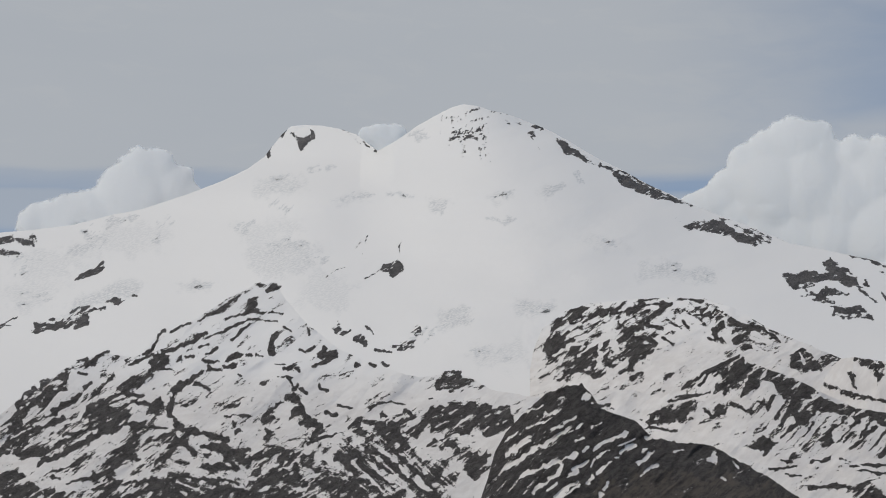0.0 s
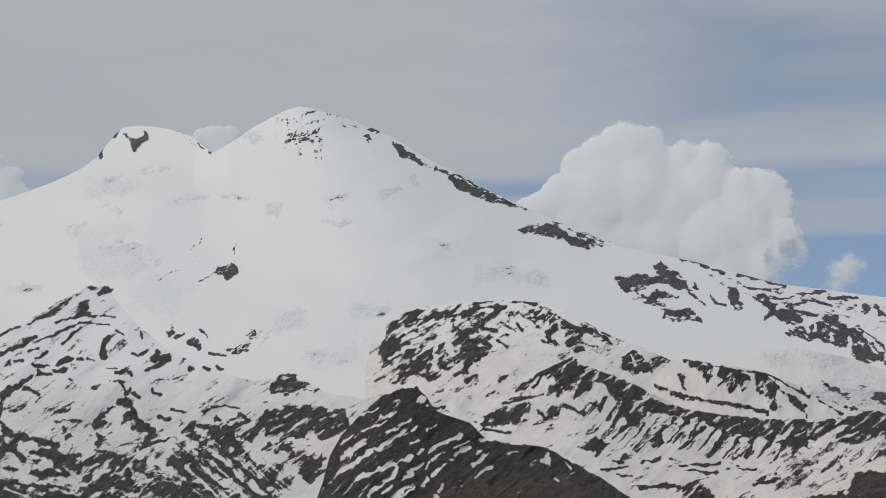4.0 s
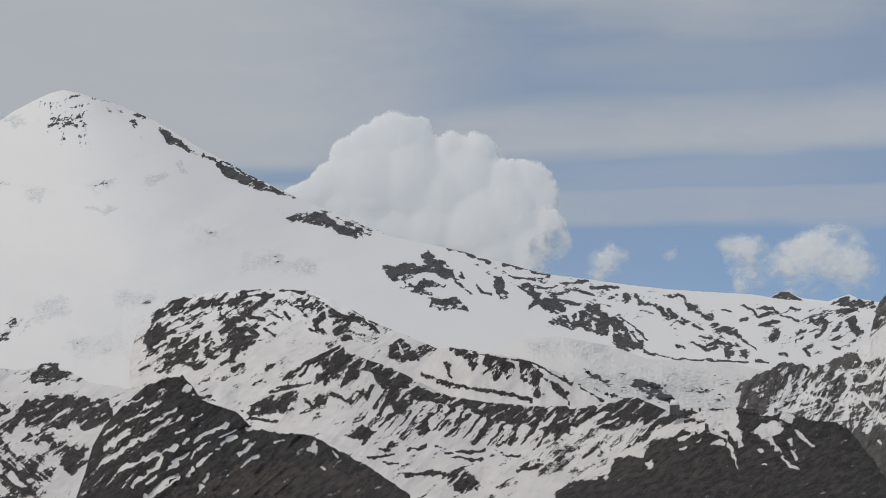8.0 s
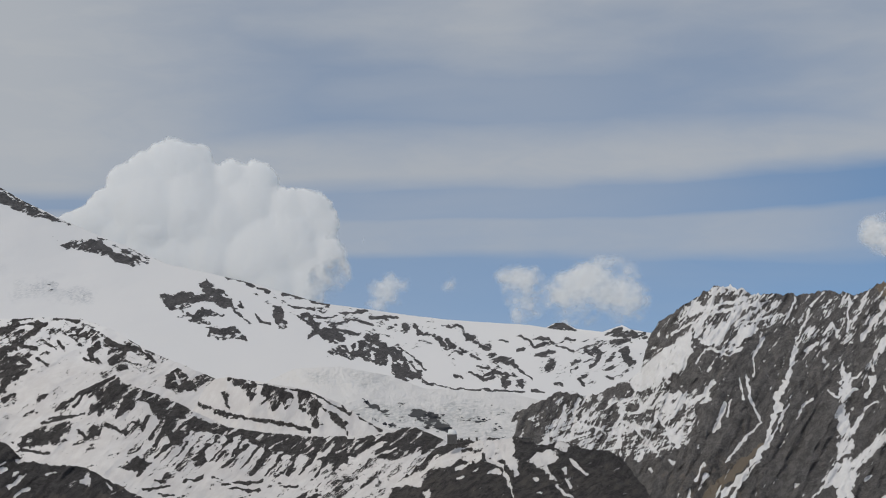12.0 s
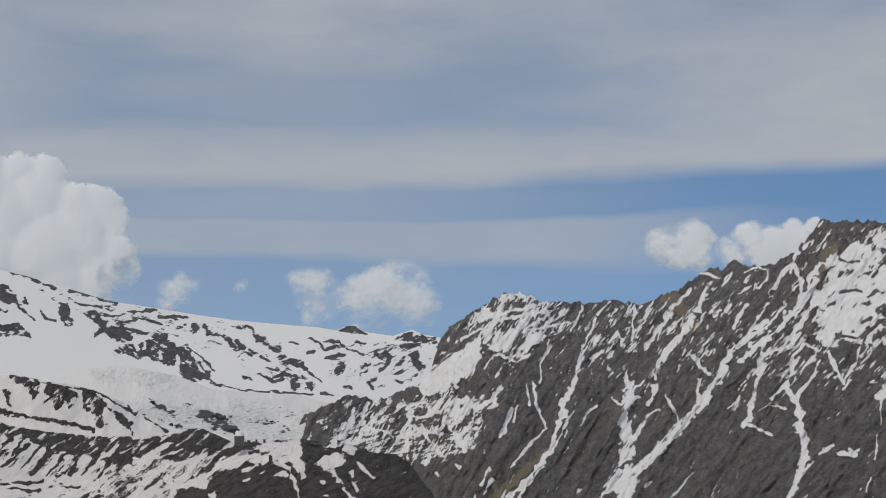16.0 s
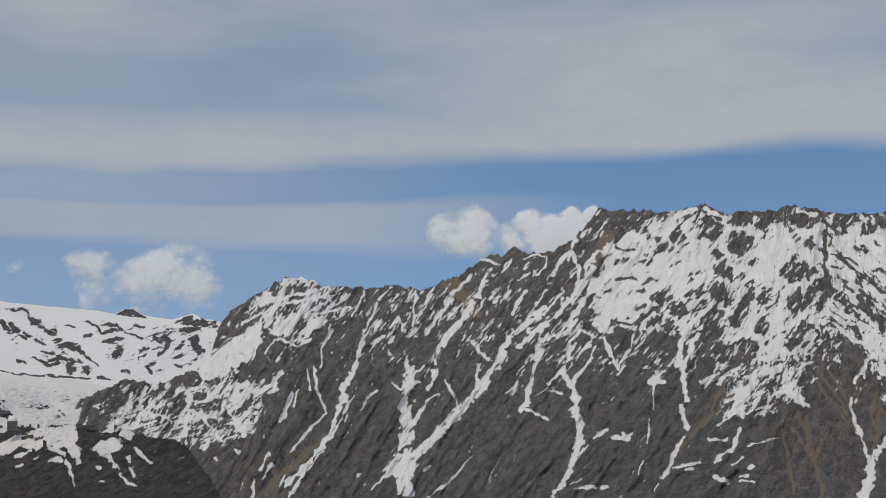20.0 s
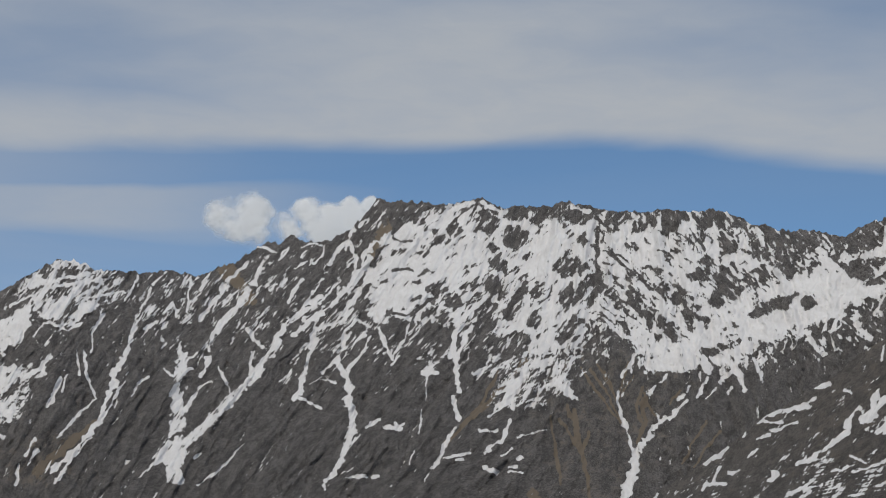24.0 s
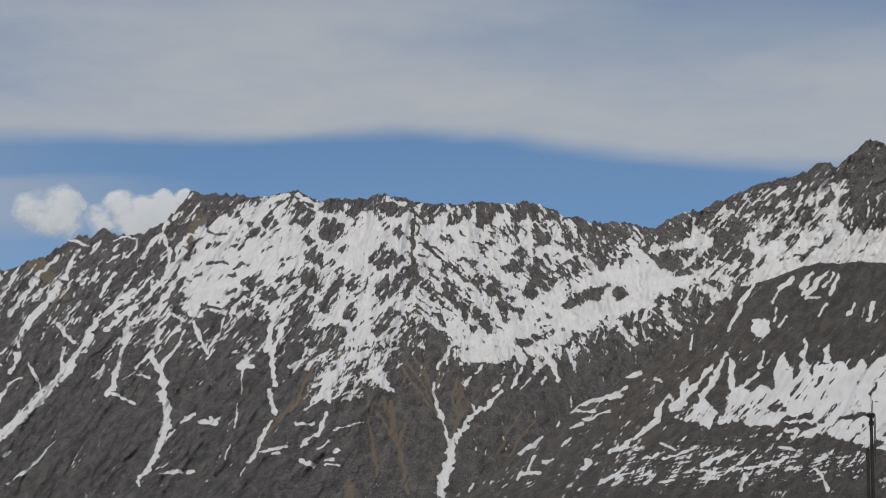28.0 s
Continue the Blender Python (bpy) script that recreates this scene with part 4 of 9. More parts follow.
    L.mark([(14.35, 4.52), (14.55, 4.27), (14.87, 4.16)], 0.046, 0.037, -1)
    L.patch([(14.91, 4.59), (15.12, 4.79), (15.33, 4.68), (15.31, 4.4), (15.41, 3.94), (15.11, 3.95), (14.97, 4.31), (14.84, 4.4)], -1)
    L.patch([(15.7, 4.48), (16.06, 4.5), (16.34, 4.27), (16.49, 4.1), (16.35, 3.8), (16.14, 3.69), (16.21, 4.1), (15.87, 4.29)], -1)
    L.patch([(16.32, 3.91), (16.81, 4.02), (17.39, 3.71), (17.35, 3.5), (16.99, 3.47), (16.62, 3.7)], -1)
    L.patch([(16.63, 3.17), (16.99, 3.39), (17.55, 3.44), (17.94, 3.75), (18.5, 3.71), (18.61, 3.5), (18.87, 3.42), (19.25, 3.22), (19.63, 2.82), (19.91, 2.54), (19.9, 2.24), (19.42, 2.24), (19.04, 2.31), (18.67, 2.73), (18.2, 2.92), (17.54, 2.9), (17.17, 3.03)], -1)
    L.mark([(17.71, 3.63), (17.7, 3.31)], 0.046, 0.046, 1)
    L.mark([(17.31, 3.54), (17.48, 3.31)], 0.055, 0.046, 1)
    L.mark([(18.21, 3.24), (18.24, 3.02)], 0.046, 0.046, 1)
    L.mark([(18.77, 3.04), (18.82, 2.63)], 0.055, 0.074, 1)
    L.mark([(19.41, 2.85), (19.54, 2.62)], 0.037, 0.037, 1)
    L.mark([(19.89, 2.25), (20.22, 2.04)], 0.037, 0.037, -1)
    L.mark([(19.13, 3.32), (19.62, 3.01), (20.01, 2.61)], 0.037, 0.037, -1)
    L.mark([(13.42, 5.71), (14.0, 5.56), (14.3, 5.42)], 0.055, 0.046, -1)
    L.mark([(14.36, 5.4), (14.81, 5.23)], 0.037, 0.037, -1)
    L.mark([(15.3, 5.18), (16.07, 5.01), (16.76, 4.77)], 0.055, 0.046, -1)
    L.mark([(15.48, 4.77), (16.29, 4.66)], 0.046, 0.037, -1)
    L.mark([(17.17, 4.5), (18.08, 4.54)], 0.046, 0.037, -1)
    L.mark([(16.42, 4.38), (17.04, 4.37)], 0.046, 0.037, -1)
    L.mark([(16.98, 4.0), (17.79, 3.79)], 0.046, 0.037, -1)
    L.mark([(17.55, 4.27), (18.26, 4.14)], 0.046, 0.037, -1)
    L.mark([(18.21, 4.35), (19.12, 4.32)], 0.065, 0.065, -1)
    L.patch([(19.15, 4.3), (19.43, 4.2), (19.5, 3.8), (19.33, 3.75)], -1)
    L.patch([(19.62, 4.21), (19.94, 3.94), (20.03, 3.68), (19.71, 3.74)], -1)
    L.mark([(20.07, 3.77), (20.48, 3.65), (20.59, 3.41)], 0.092, 0.074, -1)
    L.mark([(20.74, 3.57), (20.96, 3.3)], 0.065, 0.065, -1)
    L.patch([(20.81, 3.16), (21.04, 3.28), (21.23, 3.32), (21.54, 3.25), (21.32, 3.13), (21.03, 3.06)], -1)
    L.patch([(20.54, 4.06), (21.05, 4.09), (21.43, 3.84), (21.89, 3.64), (22.17, 3.54), (22.37, 3.29), (22.22, 3.18), (21.88, 3.23), (21.77, 3.4), (21.33, 3.62), (21.05, 3.9)], -1)
    L.patch([(22.2, 3.24), (22.42, 3.14), (22.55, 2.95), (22.92, 2.81), (22.92, 2.7), (22.53, 2.75), (22.19, 2.85)], -1)
    L.mark([(22.9, 2.76), (23.18, 2.51), (23.54, 2.22)], 0.074, 0.037, -1)
    L.mark([(22.49, 3.55), (22.77, 3.45)], 0.046, 0.037, -1)
    L.mark([(23.15, 3.65), (23.39, 3.55), (23.61, 3.38)], 0.055, 0.046, -1)
    L.mark([(23.75, 3.6), (24.05, 3.54), (24.27, 3.4)], 0.055, 0.046, -1)
    L.mark([(23.65, 3.28), (23.99, 3.39)], 0.055, 0.055, -1)
    L.mark([(24.39, 3.29), (24.91, 3.18)], 0.046, 0.046, -1)
    L.mark([(23.08, 3.18), (23.33, 3.22)], 0.055, 0.055, -1)
    L.mark([(23.64, 3.02), (24.26, 3.1)], 0.055, 0.055, -1)
    L.patch([(24.1, 2.92), (24.42, 2.82), (24.32, 2.52), (24.05, 2.49)], -1)
    L.patch([(24.75, 2.85), (25.17, 2.91), (25.06, 2.62), (24.76, 2.44)], -1)
    L.patch([(25.32, 3.15), (25.62, 3.27), (25.86, 3.12), (25.43, 3.06)], -1)
    L.mark([(25.8, 3.06), (25.76, 2.79), (25.49, 2.59)], 0.055, 0.046, -1)
    L.patch([(26.06, 3.06), (26.38, 3.16), (26.27, 2.76), (26.02, 2.8)], -1)
    L.patch([(25.99, 2.48), (26.27, 2.7), (26.23, 2.48)], -1)
    L.patch([(26.44, 3.14), (26.73, 3.15), (27.01, 2.76), (26.86, 2.52), (26.54, 2.84)], -1)
    L.patch([(26.01, 3.3), (26.37, 3.5), (26.83, 3.49), (26.96, 3.35), (26.55, 3.31)], -1)
    L.patch([(25.87, 3.57), (26.48, 3.98), (26.85, 3.8), (27.49, 3.6), (27.88, 3.38), (27.62, 3.17), (27.2, 3.48), (26.65, 3.58)], -1)
    L.patch([(21.84, 2.35), (22.24, 2.51), (22.29, 2.19), (21.93, 2.2)], -1)
    L.patch([(22.59, 2.2), (22.81, 2.22), (22.77, 1.94), (22.58, 1.94)], -1)
    L.patch([(23.0, 2.19), (23.22, 2.21), (23.22, 1.93)], -1)
    L.mark([(22.31, 2.49), (22.74, 2.39)], 0.055, 0.055, -1)
    L.mark([(21.47, 2.51), (21.9, 2.29)], 0.037, 0.037, -1)
    L.mark([(20.98, 2.37), (21.24, 2.3)], 0.046, 0.037, -1)
    L.mark([(21.66, 2.69), (22.09, 2.62)], 0.037, 0.037, -1)
    L.mark([(19.88, 2.16), (20.91, 1.95), (22.04, 1.88), (23.29, 1.8)], 0.028, 0.037, -1)
    L.mark([(24.27, 2.07), (24.54, 2.03)], 0.055, 0.055, -1)
    L.mark([(25.11, 2.15), (25.25, 2.0)], 0.046, 0.046, -1)
    L.mark([(26.04, 2.26), (26.22, 2.16)], 0.046, 0.046, -1)
    L.mark([(23.51, 1.87), (23.94, 1.78)], 0.037, 0.037, -1)
    L.mark([(21.5, 3.07), (21.84, 2.87)], 0.046, 0.046, -1)
    L.mark([(24.7, 3.56), (24.98, 3.5)], 0.046, 0.037, -1)
    L.area([(24.08, 3.91), (24.38, 4.09), (24.68, 4.06), (25.08, 3.81), (24.52, 3.81)], -0.9, 0.04)


def relief_volcano(az, el, v):
    cone = ((az - 0.7) / (2.4 + np.clip(10.8 - el, 0, 12) * 2.6)) ** 2
    west = np.clip((-1.6 - az) / 1.2, 0, 1) * np.clip((el - 7.6) / 1.5, 0, 1)
    west = west * west * (3 - 2 * west)
    return 420 * np.clip(cone, 0, 1.4) + 260 * west + 45 * fbm(az * 0.14 + el * 0.06, el * 0.3 - az * 0.06, 11, 3, 0.4) + 6 * fbm(az * 0.3 + el * 0.4, el * 1.3 - az * 0.35, 12, 3, 0.5) + 0.7 * fbm(az * 3 + el, el * 5 - az, 13, 4, 0.6)


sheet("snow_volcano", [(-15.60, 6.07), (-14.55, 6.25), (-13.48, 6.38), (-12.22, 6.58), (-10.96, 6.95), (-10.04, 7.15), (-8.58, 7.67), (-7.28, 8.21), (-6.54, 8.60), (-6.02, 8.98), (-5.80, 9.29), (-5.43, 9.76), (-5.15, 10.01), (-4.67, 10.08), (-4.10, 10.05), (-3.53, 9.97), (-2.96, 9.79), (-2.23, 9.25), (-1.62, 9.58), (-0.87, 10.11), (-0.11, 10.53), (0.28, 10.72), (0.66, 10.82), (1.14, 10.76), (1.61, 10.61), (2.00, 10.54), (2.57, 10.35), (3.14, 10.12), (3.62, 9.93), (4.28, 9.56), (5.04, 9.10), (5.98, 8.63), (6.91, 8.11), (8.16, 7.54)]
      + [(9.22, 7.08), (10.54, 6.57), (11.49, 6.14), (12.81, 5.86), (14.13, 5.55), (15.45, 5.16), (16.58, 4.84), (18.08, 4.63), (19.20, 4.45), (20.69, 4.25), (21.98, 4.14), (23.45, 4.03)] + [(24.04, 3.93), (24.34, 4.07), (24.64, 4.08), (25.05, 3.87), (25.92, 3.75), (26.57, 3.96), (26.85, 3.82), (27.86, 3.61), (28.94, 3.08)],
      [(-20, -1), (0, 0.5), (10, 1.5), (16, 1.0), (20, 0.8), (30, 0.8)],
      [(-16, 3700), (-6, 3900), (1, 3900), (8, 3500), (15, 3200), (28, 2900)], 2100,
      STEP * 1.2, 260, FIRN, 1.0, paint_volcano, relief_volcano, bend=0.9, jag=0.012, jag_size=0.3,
      lift=("rock_or_ice_shade", "bare dark rock in the snow; on the glacier, shade painted dark", 150), flow=20,
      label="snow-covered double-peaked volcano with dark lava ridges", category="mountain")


def paint_slope(L):
    L.speckle(ALL, 0.62, 30, 0.7, 0.16, 21, 0.6)
    L.speckle([(-15.37, -0.80), (-14.36, 0.28), (-13.32, 1.20), (-11.54, 1.55), (-9.90, 1.24), (-8.79, 0.51), (-8.03, -0.78), (-8.92, -1.70), (-11.08, -2.06), (-12.52, -1.70), (-13.26, -0.80)], 0.35, 36, 0.9, 0.16, 22, 0.8)
    L.speckle([(-8.95, -0.60), (-6.74, -0.59), (-3.77, -0.76), (-1.15, -0.93), (0.35, -1.66), (0.35, -2.58), (-9.81, -2.61)], 0.2, -18, 0.7, 0.16, 24, 0.8, 0.3)
    L.speckle([(-3.41, -0.01), (-1.53, -0.18), (0.34, -1.29), (0.73, -2.58), (-2.63, -2.60), (-3.39, -1.49)], 0.05, -42, 0.8, 0.14, 27, 0.9, 0.3)
    L.speckle([(-15.4, -2.2), (-4, -2.2), (0.5, -2.3), (0.5, -3.3), (-15.4, -3.3)], -0.3, 5, 0.8, 0.2, 25, 0.9, 0.25)
    lava_ribs(L)
    # cliffs above the gorge
    L.speckle([(-0.24, 1.60), (0.14, 1.92), (0.82, 1.77), (1.04, 1.59), (0.52, 1.28), (-0.05, 1.28)], -0.35, 10, 0.4, 0.12, 30, 0.8, 0.1)
    L.patch([(0.2, 0.9), (1.27, 0.84), (2.21, 0.73), (2.49, 0.21), (1.84, -0.20), (0.90, -0.21), (0.2, 0.1)], -1)
    L.area([(0.90, -0.08), (2.02, -0.16), (1.46, -0.72), (0.72, -1.29), (0.34, -0.92)], 0.6, 0.3)
    L.stroke([(2.68, 0.40), (1.84, -0.44), (0.91, -1.28), (0.35, -2.40)], 0.08, 0.2, 0.9)
    L.stroke([(-1.55, 1.31), (0.33, 1.13), (2.21, 1.33), (3.14, 1.43)], 0.12, 0.2, 0.9)
    L.patch([(0.90, -0.73), (1.58, -0.63), (1.50, -1.28), (1.09, -1.65), (0.72, -1.29)], -1)

    # cleaner snow towards the top
    L.tint -= np.clip((L.el - 0.5) / 2.0, 0, 1)


def relief_slope(az, el, v):
    u, w = turned(az, el, 32, 2.2, 0.8)
    return 16 * fbm(u * 0.6, w * 0.6, 22, 3) + 3.0 * fbm(u * 2.5, w * 2.5, 23, 4)


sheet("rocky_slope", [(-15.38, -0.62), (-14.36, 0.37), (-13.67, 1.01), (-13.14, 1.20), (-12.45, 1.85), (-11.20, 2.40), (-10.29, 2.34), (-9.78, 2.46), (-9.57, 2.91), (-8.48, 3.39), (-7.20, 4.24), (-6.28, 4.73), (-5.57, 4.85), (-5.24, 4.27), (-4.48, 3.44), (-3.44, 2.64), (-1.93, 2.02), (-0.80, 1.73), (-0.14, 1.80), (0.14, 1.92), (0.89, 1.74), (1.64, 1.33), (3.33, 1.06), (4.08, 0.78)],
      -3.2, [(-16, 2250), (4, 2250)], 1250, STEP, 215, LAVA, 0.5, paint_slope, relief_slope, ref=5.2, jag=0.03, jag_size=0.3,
      lift=("rock_or_ice_shade", "bare dark rock in the snow; on the glacier, shade painted dark", 200), flow=32,
      label="lower slope of dark lava ribs and spring snow", category="slope")


def paint_buttress(L):
    L.speckle(ALL, 0.6, 28, 0.45, 0.14, 31, 0.65)
    L.speckle([(3.14, 2.27), (3.29, 3.02), (3.80, 3.62), (4.65, 4.15), (6.6, 4.3), (7.4, 3.3), (6.4, 2.0), (4.83, 1.87), (3.89, 1.99)], 0.25, 30, 0.45, 0.14, 33, 0.8, 0.15)
    L.speckle([(7.0, 4.4), (9.4, 4.2), (11.2, 3.2), (10.6, 2.6), (9.6, 3.2), (7.6, 3.2)], 0.45, -30, 0.4, 0.12, 34, 0.8, 0.15)
    L.area([(7.44, 2.93), (9.47, 3.02), (9.37, 2.19), (7.98, 1.82), (6.32, 2.00), (6.51, 2.28)], 0.9, 0.3)
    L.patch([(3.26, 2.72), (3.57, 3.32), (3.94, 3.79), (4.31, 4.08), (4.91, 4.12), (4.69, 3.87), (4.41, 3.68), (4.13, 3.59), (4.59, 3.61), (4.71, 3.4), (4.22, 3.31), (4.51, 3.03), (4.79, 2.84), (5.09, 2.75), (5.19, 2.38), (5.1, 1.98), (4.33, 2.07), (4.03, 2.16), (3.95, 2.46), (3.58, 2.16), (3.38, 2.25), (3.49, 2.55)], -1)
    L.mark([(4.0, 3.19), (4.54, 3.52)], 0.055, 0.055, 1)
    L.patch([(4.19, 3.1), (4.69, 3.33), (4.83, 3.03), (4.41, 2.97)], 1)
    L.mark([(3.73, 2.44), (4.32, 2.84), (4.64, 2.9)], 0.046, 0.046, 1)
    L.mark([(4.48, 2.45), (4.92, 2.77)], 0.046, 0.046, 1)
    L.patch([(4.84, 3.71), (5.06, 3.9), (5.62, 4.09), (6.04, 4.18), (5.92, 3.98), (5.81, 3.68), (5.06, 3.63)], -1)
    L.patch([(6.15, 3.87), (6.22, 4.09), (6.79, 4.09), (6.58, 3.79), (6.38, 3.68), (6.13, 3.73)], -1)
    L.patch([(6.71, 4.0), (7.73, 3.95), (7.13, 3.78), (6.75, 3.74)], -1)
    L.mark([(5.77, 4.05), (6.13, 4.28)], 0.037, 0.037, -1)
    L.mark([(6.34, 4.24), (7.31, 4.45), (7.54, 4.42)], 0.028, 0.028, -1)
    L.mark([(6.71, 4.17), (7.54, 4.17)], 0.055, 0.055, -1)
    L.patch([(8.41, 4.08), (8.92, 4.2), (9.32, 3.9), (9.43, 3.75), (8.83, 3.78), (8.54, 3.82)], -1)
    L.patch([(8.7, 3.78), (9.32, 3.71), (9.26, 3.46), (8.85, 3.46)], -1)
    L.mark([(8.98, 3.35), (9.06, 3.05), (9.34, 2.88)], 0.092, 0.055, -1)
    L.mark([(7.84, 4.36), (8.58, 4.27)], 0.055, 0.055, -1)
    L.mark([(7.96, 3.63), (8.19, 3.31)], 0.046, 0.046, -1)
    L.mark([(8.32, 3.8), (8.87, 3.76)], 0.028, 0.028, -1)
    L.patch([(5.31, 3.05), (5.56, 3.05), (5.62, 2.66), (5.56, 2.38), (5.83, 2.1), (5.64, 1.99), (5.4, 2.17), (5.3, 2.66)], -1)
    L.patch([(5.78, 3.02), (6.1, 3.15), (6.38, 2.96), (6.76, 2.87), (7.27, 2.71), (6.95, 2.55), (6.58, 2.46), (6.43, 2.08), (6.22, 2.08), (6.18, 2.57), (5.92, 2.64)], -1)
    L.patch([(5.86, 2.66), (6.12, 2.63), (6.07, 2.31), (5.84, 2.31)], -1)
    L.mark([(6.06, 3.3), (6.61, 3.42)], 0.065, 0.065, -1)
    L.mark([(6.35, 3.04), (6.7, 3.0)], 0.065, 0.065, -1)
    L.mark([(6.81, 3.51), (7.26, 3.36)], 0.055, 0.055, -1)
    L.mark([(6.72, 3.04), (7.08, 2.89)], 0.055, 0.055, -1)
    L.mark([(7.29, 3.04), (7.64, 2.84)], 0.055, 0.055, -1)
    L.patch([(6.17, 1.82), (6.69, 1.9), (6.71, 1.67), (6.34, 1.67)], -1)
    L.patch([(7.2, 1.81), (7.63, 1.84), (7.54, 1.62), (7.28, 1.66)], -1)
    L.mark([(5.89, 1.93), (6.33, 2.01)], 0.046, 0.046, -1)
    L.patch([(4.11, 1.94), (4.89, 2.02), (5.49, 1.82), (5.08, 1.7), (4.52, 1.85)], -1)
    L.mark([(3.92, 1.7), (4.28, 1.92)], 0.046, 0.046, -1)
    L.mark([(9.54, 3.62), (9.96, 3.43), (10.47, 3.32)], 0.101, 0.083, -1)
    L.patch([(9.64, 3.33), (10.17, 3.35), (10.21, 2.66), (9.87, 2.56), (9.56, 3.05)], -1)
    L.mark([(10.2, 3.81), (10.71, 3.24), (11.13, 2.94)], 0.037, 0.037, -1)
    L.patch([(11.43, 2.57), (11.94, 2.7), (12.14, 2.49), (12.42, 2.12), (12.38, 1.91), (12.03, 2.0), (11.75, 1.91), (11.54, 2.12)], -1)
    L.mark([(11.75, 2.51), (11.86, 2.19)], 0.046, 0.037, 1)
    L.mark([(11.73, 3.07), (12.5, 2.68), (13.19, 2.38)], 0.037, 0.037, -1)
    L.mark([(5.81, 3.6), (6.04, 3.45)], 0.037, 0.037, -1)
    L.mark([(8.83, 3.05), (9.11, 2.9)], 0.037, 0.037, -1)
    L.mark([(7.51, 3.61), (7.77, 3.46)], 0.037, 0.037, -1)
    L.mark([(10.81, 3.3), (11.02, 3.17)], 0.037, 0.037, -1)
    L.mark([(11.56, 3.17), (12.19, 2.83), (13.26, 2.28)], 0.035, 0.03, -1)
    L.tint -= np.clip((L.el - 2.2) / 2.0, 0, 0.8)


def relief_buttress(az, el, v):
    u, w = turned(az, el, 25, 1.0, 0.45)
    return 60 * ((az - 9) / 5) ** 2 + 4 * fbm(u, w, 32, 3)


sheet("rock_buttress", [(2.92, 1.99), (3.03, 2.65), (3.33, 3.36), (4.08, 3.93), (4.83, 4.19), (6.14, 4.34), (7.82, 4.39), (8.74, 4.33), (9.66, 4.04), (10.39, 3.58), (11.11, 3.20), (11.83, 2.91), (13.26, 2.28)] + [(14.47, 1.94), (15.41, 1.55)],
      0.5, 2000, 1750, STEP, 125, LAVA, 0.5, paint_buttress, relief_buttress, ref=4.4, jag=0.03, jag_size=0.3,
      lift=("rock_or_ice_shade", "bare dark rock in the snow; on the glacier, shade painted dark", 90), flow=30,
      label="rounded rock buttress patched with snow", category="rock")


def paint_glacier(L):
    L.crack(ALL, 3.2, 0.09)
    L.area([(15.85, 2.60), (16.98, 2.66), (18.48, 2.47), (18.94, 2.22), (17.91, 2.12), (16.78, 2.18), (16.03, 2.32)], 0.9, 0.25, "tint")
    L.area([(17.15, 1.37), (17.90, 1.60), (19.97, 1.60), (22.03, 1.52), (23.15, 1.35), (23.68, 0.41), (22.37, 0.02), (20.87, -0.01), (19.38, 0.58), (17.89, 0.79)], 1.0, 0.25, "tint")
    L.crack([(15.85, 2.60), (16.98, 2.66), (18.48, 2.47), (18.94, 2.22), (17.91, 2.12), (16.78, 2.18), (16.03, 2.32)], 4, 0.07)
    L.crack([(17.15, 1.37), (17.90, 1.60), (19.97, 1.60), (22.03, 1.52), (23.15, 1.35), (23.68, 0.41), (22.37, 0.02), (20.87, -0.01), (19.38, 0.58), (17.89, 0.79)], 5, 0.07)
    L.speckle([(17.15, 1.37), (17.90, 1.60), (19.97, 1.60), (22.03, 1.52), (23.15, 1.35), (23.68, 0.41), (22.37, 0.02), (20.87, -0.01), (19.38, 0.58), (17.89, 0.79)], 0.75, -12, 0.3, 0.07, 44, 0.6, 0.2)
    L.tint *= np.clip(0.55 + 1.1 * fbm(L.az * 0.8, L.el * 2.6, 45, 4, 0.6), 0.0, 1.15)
    # dark mouth of the ice cave: rock, and shade put into the colour
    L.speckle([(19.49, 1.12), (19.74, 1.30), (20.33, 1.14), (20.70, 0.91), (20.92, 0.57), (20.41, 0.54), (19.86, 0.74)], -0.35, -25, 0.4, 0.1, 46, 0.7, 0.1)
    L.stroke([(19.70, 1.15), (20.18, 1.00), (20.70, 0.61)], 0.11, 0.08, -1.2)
    # narrow strips in the same near-black tones
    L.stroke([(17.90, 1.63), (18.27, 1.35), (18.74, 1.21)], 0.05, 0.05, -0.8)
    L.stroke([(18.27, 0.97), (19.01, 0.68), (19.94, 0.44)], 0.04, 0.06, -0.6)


def relief_glacier(az, el, v):
    return 4 * fbm(az * 1.0, el * 2, 42, 3)


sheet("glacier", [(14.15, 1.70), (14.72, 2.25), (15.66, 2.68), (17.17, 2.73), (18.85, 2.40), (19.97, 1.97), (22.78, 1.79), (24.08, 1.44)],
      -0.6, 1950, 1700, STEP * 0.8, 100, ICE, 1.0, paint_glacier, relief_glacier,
      # on this ice the dark parts include the painted cave shade
      lift=("rock_or_ice_shade", "bare dark rock in the snow; on the glacier, shade painted dark", 30), flow=10,
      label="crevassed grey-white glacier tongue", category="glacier")


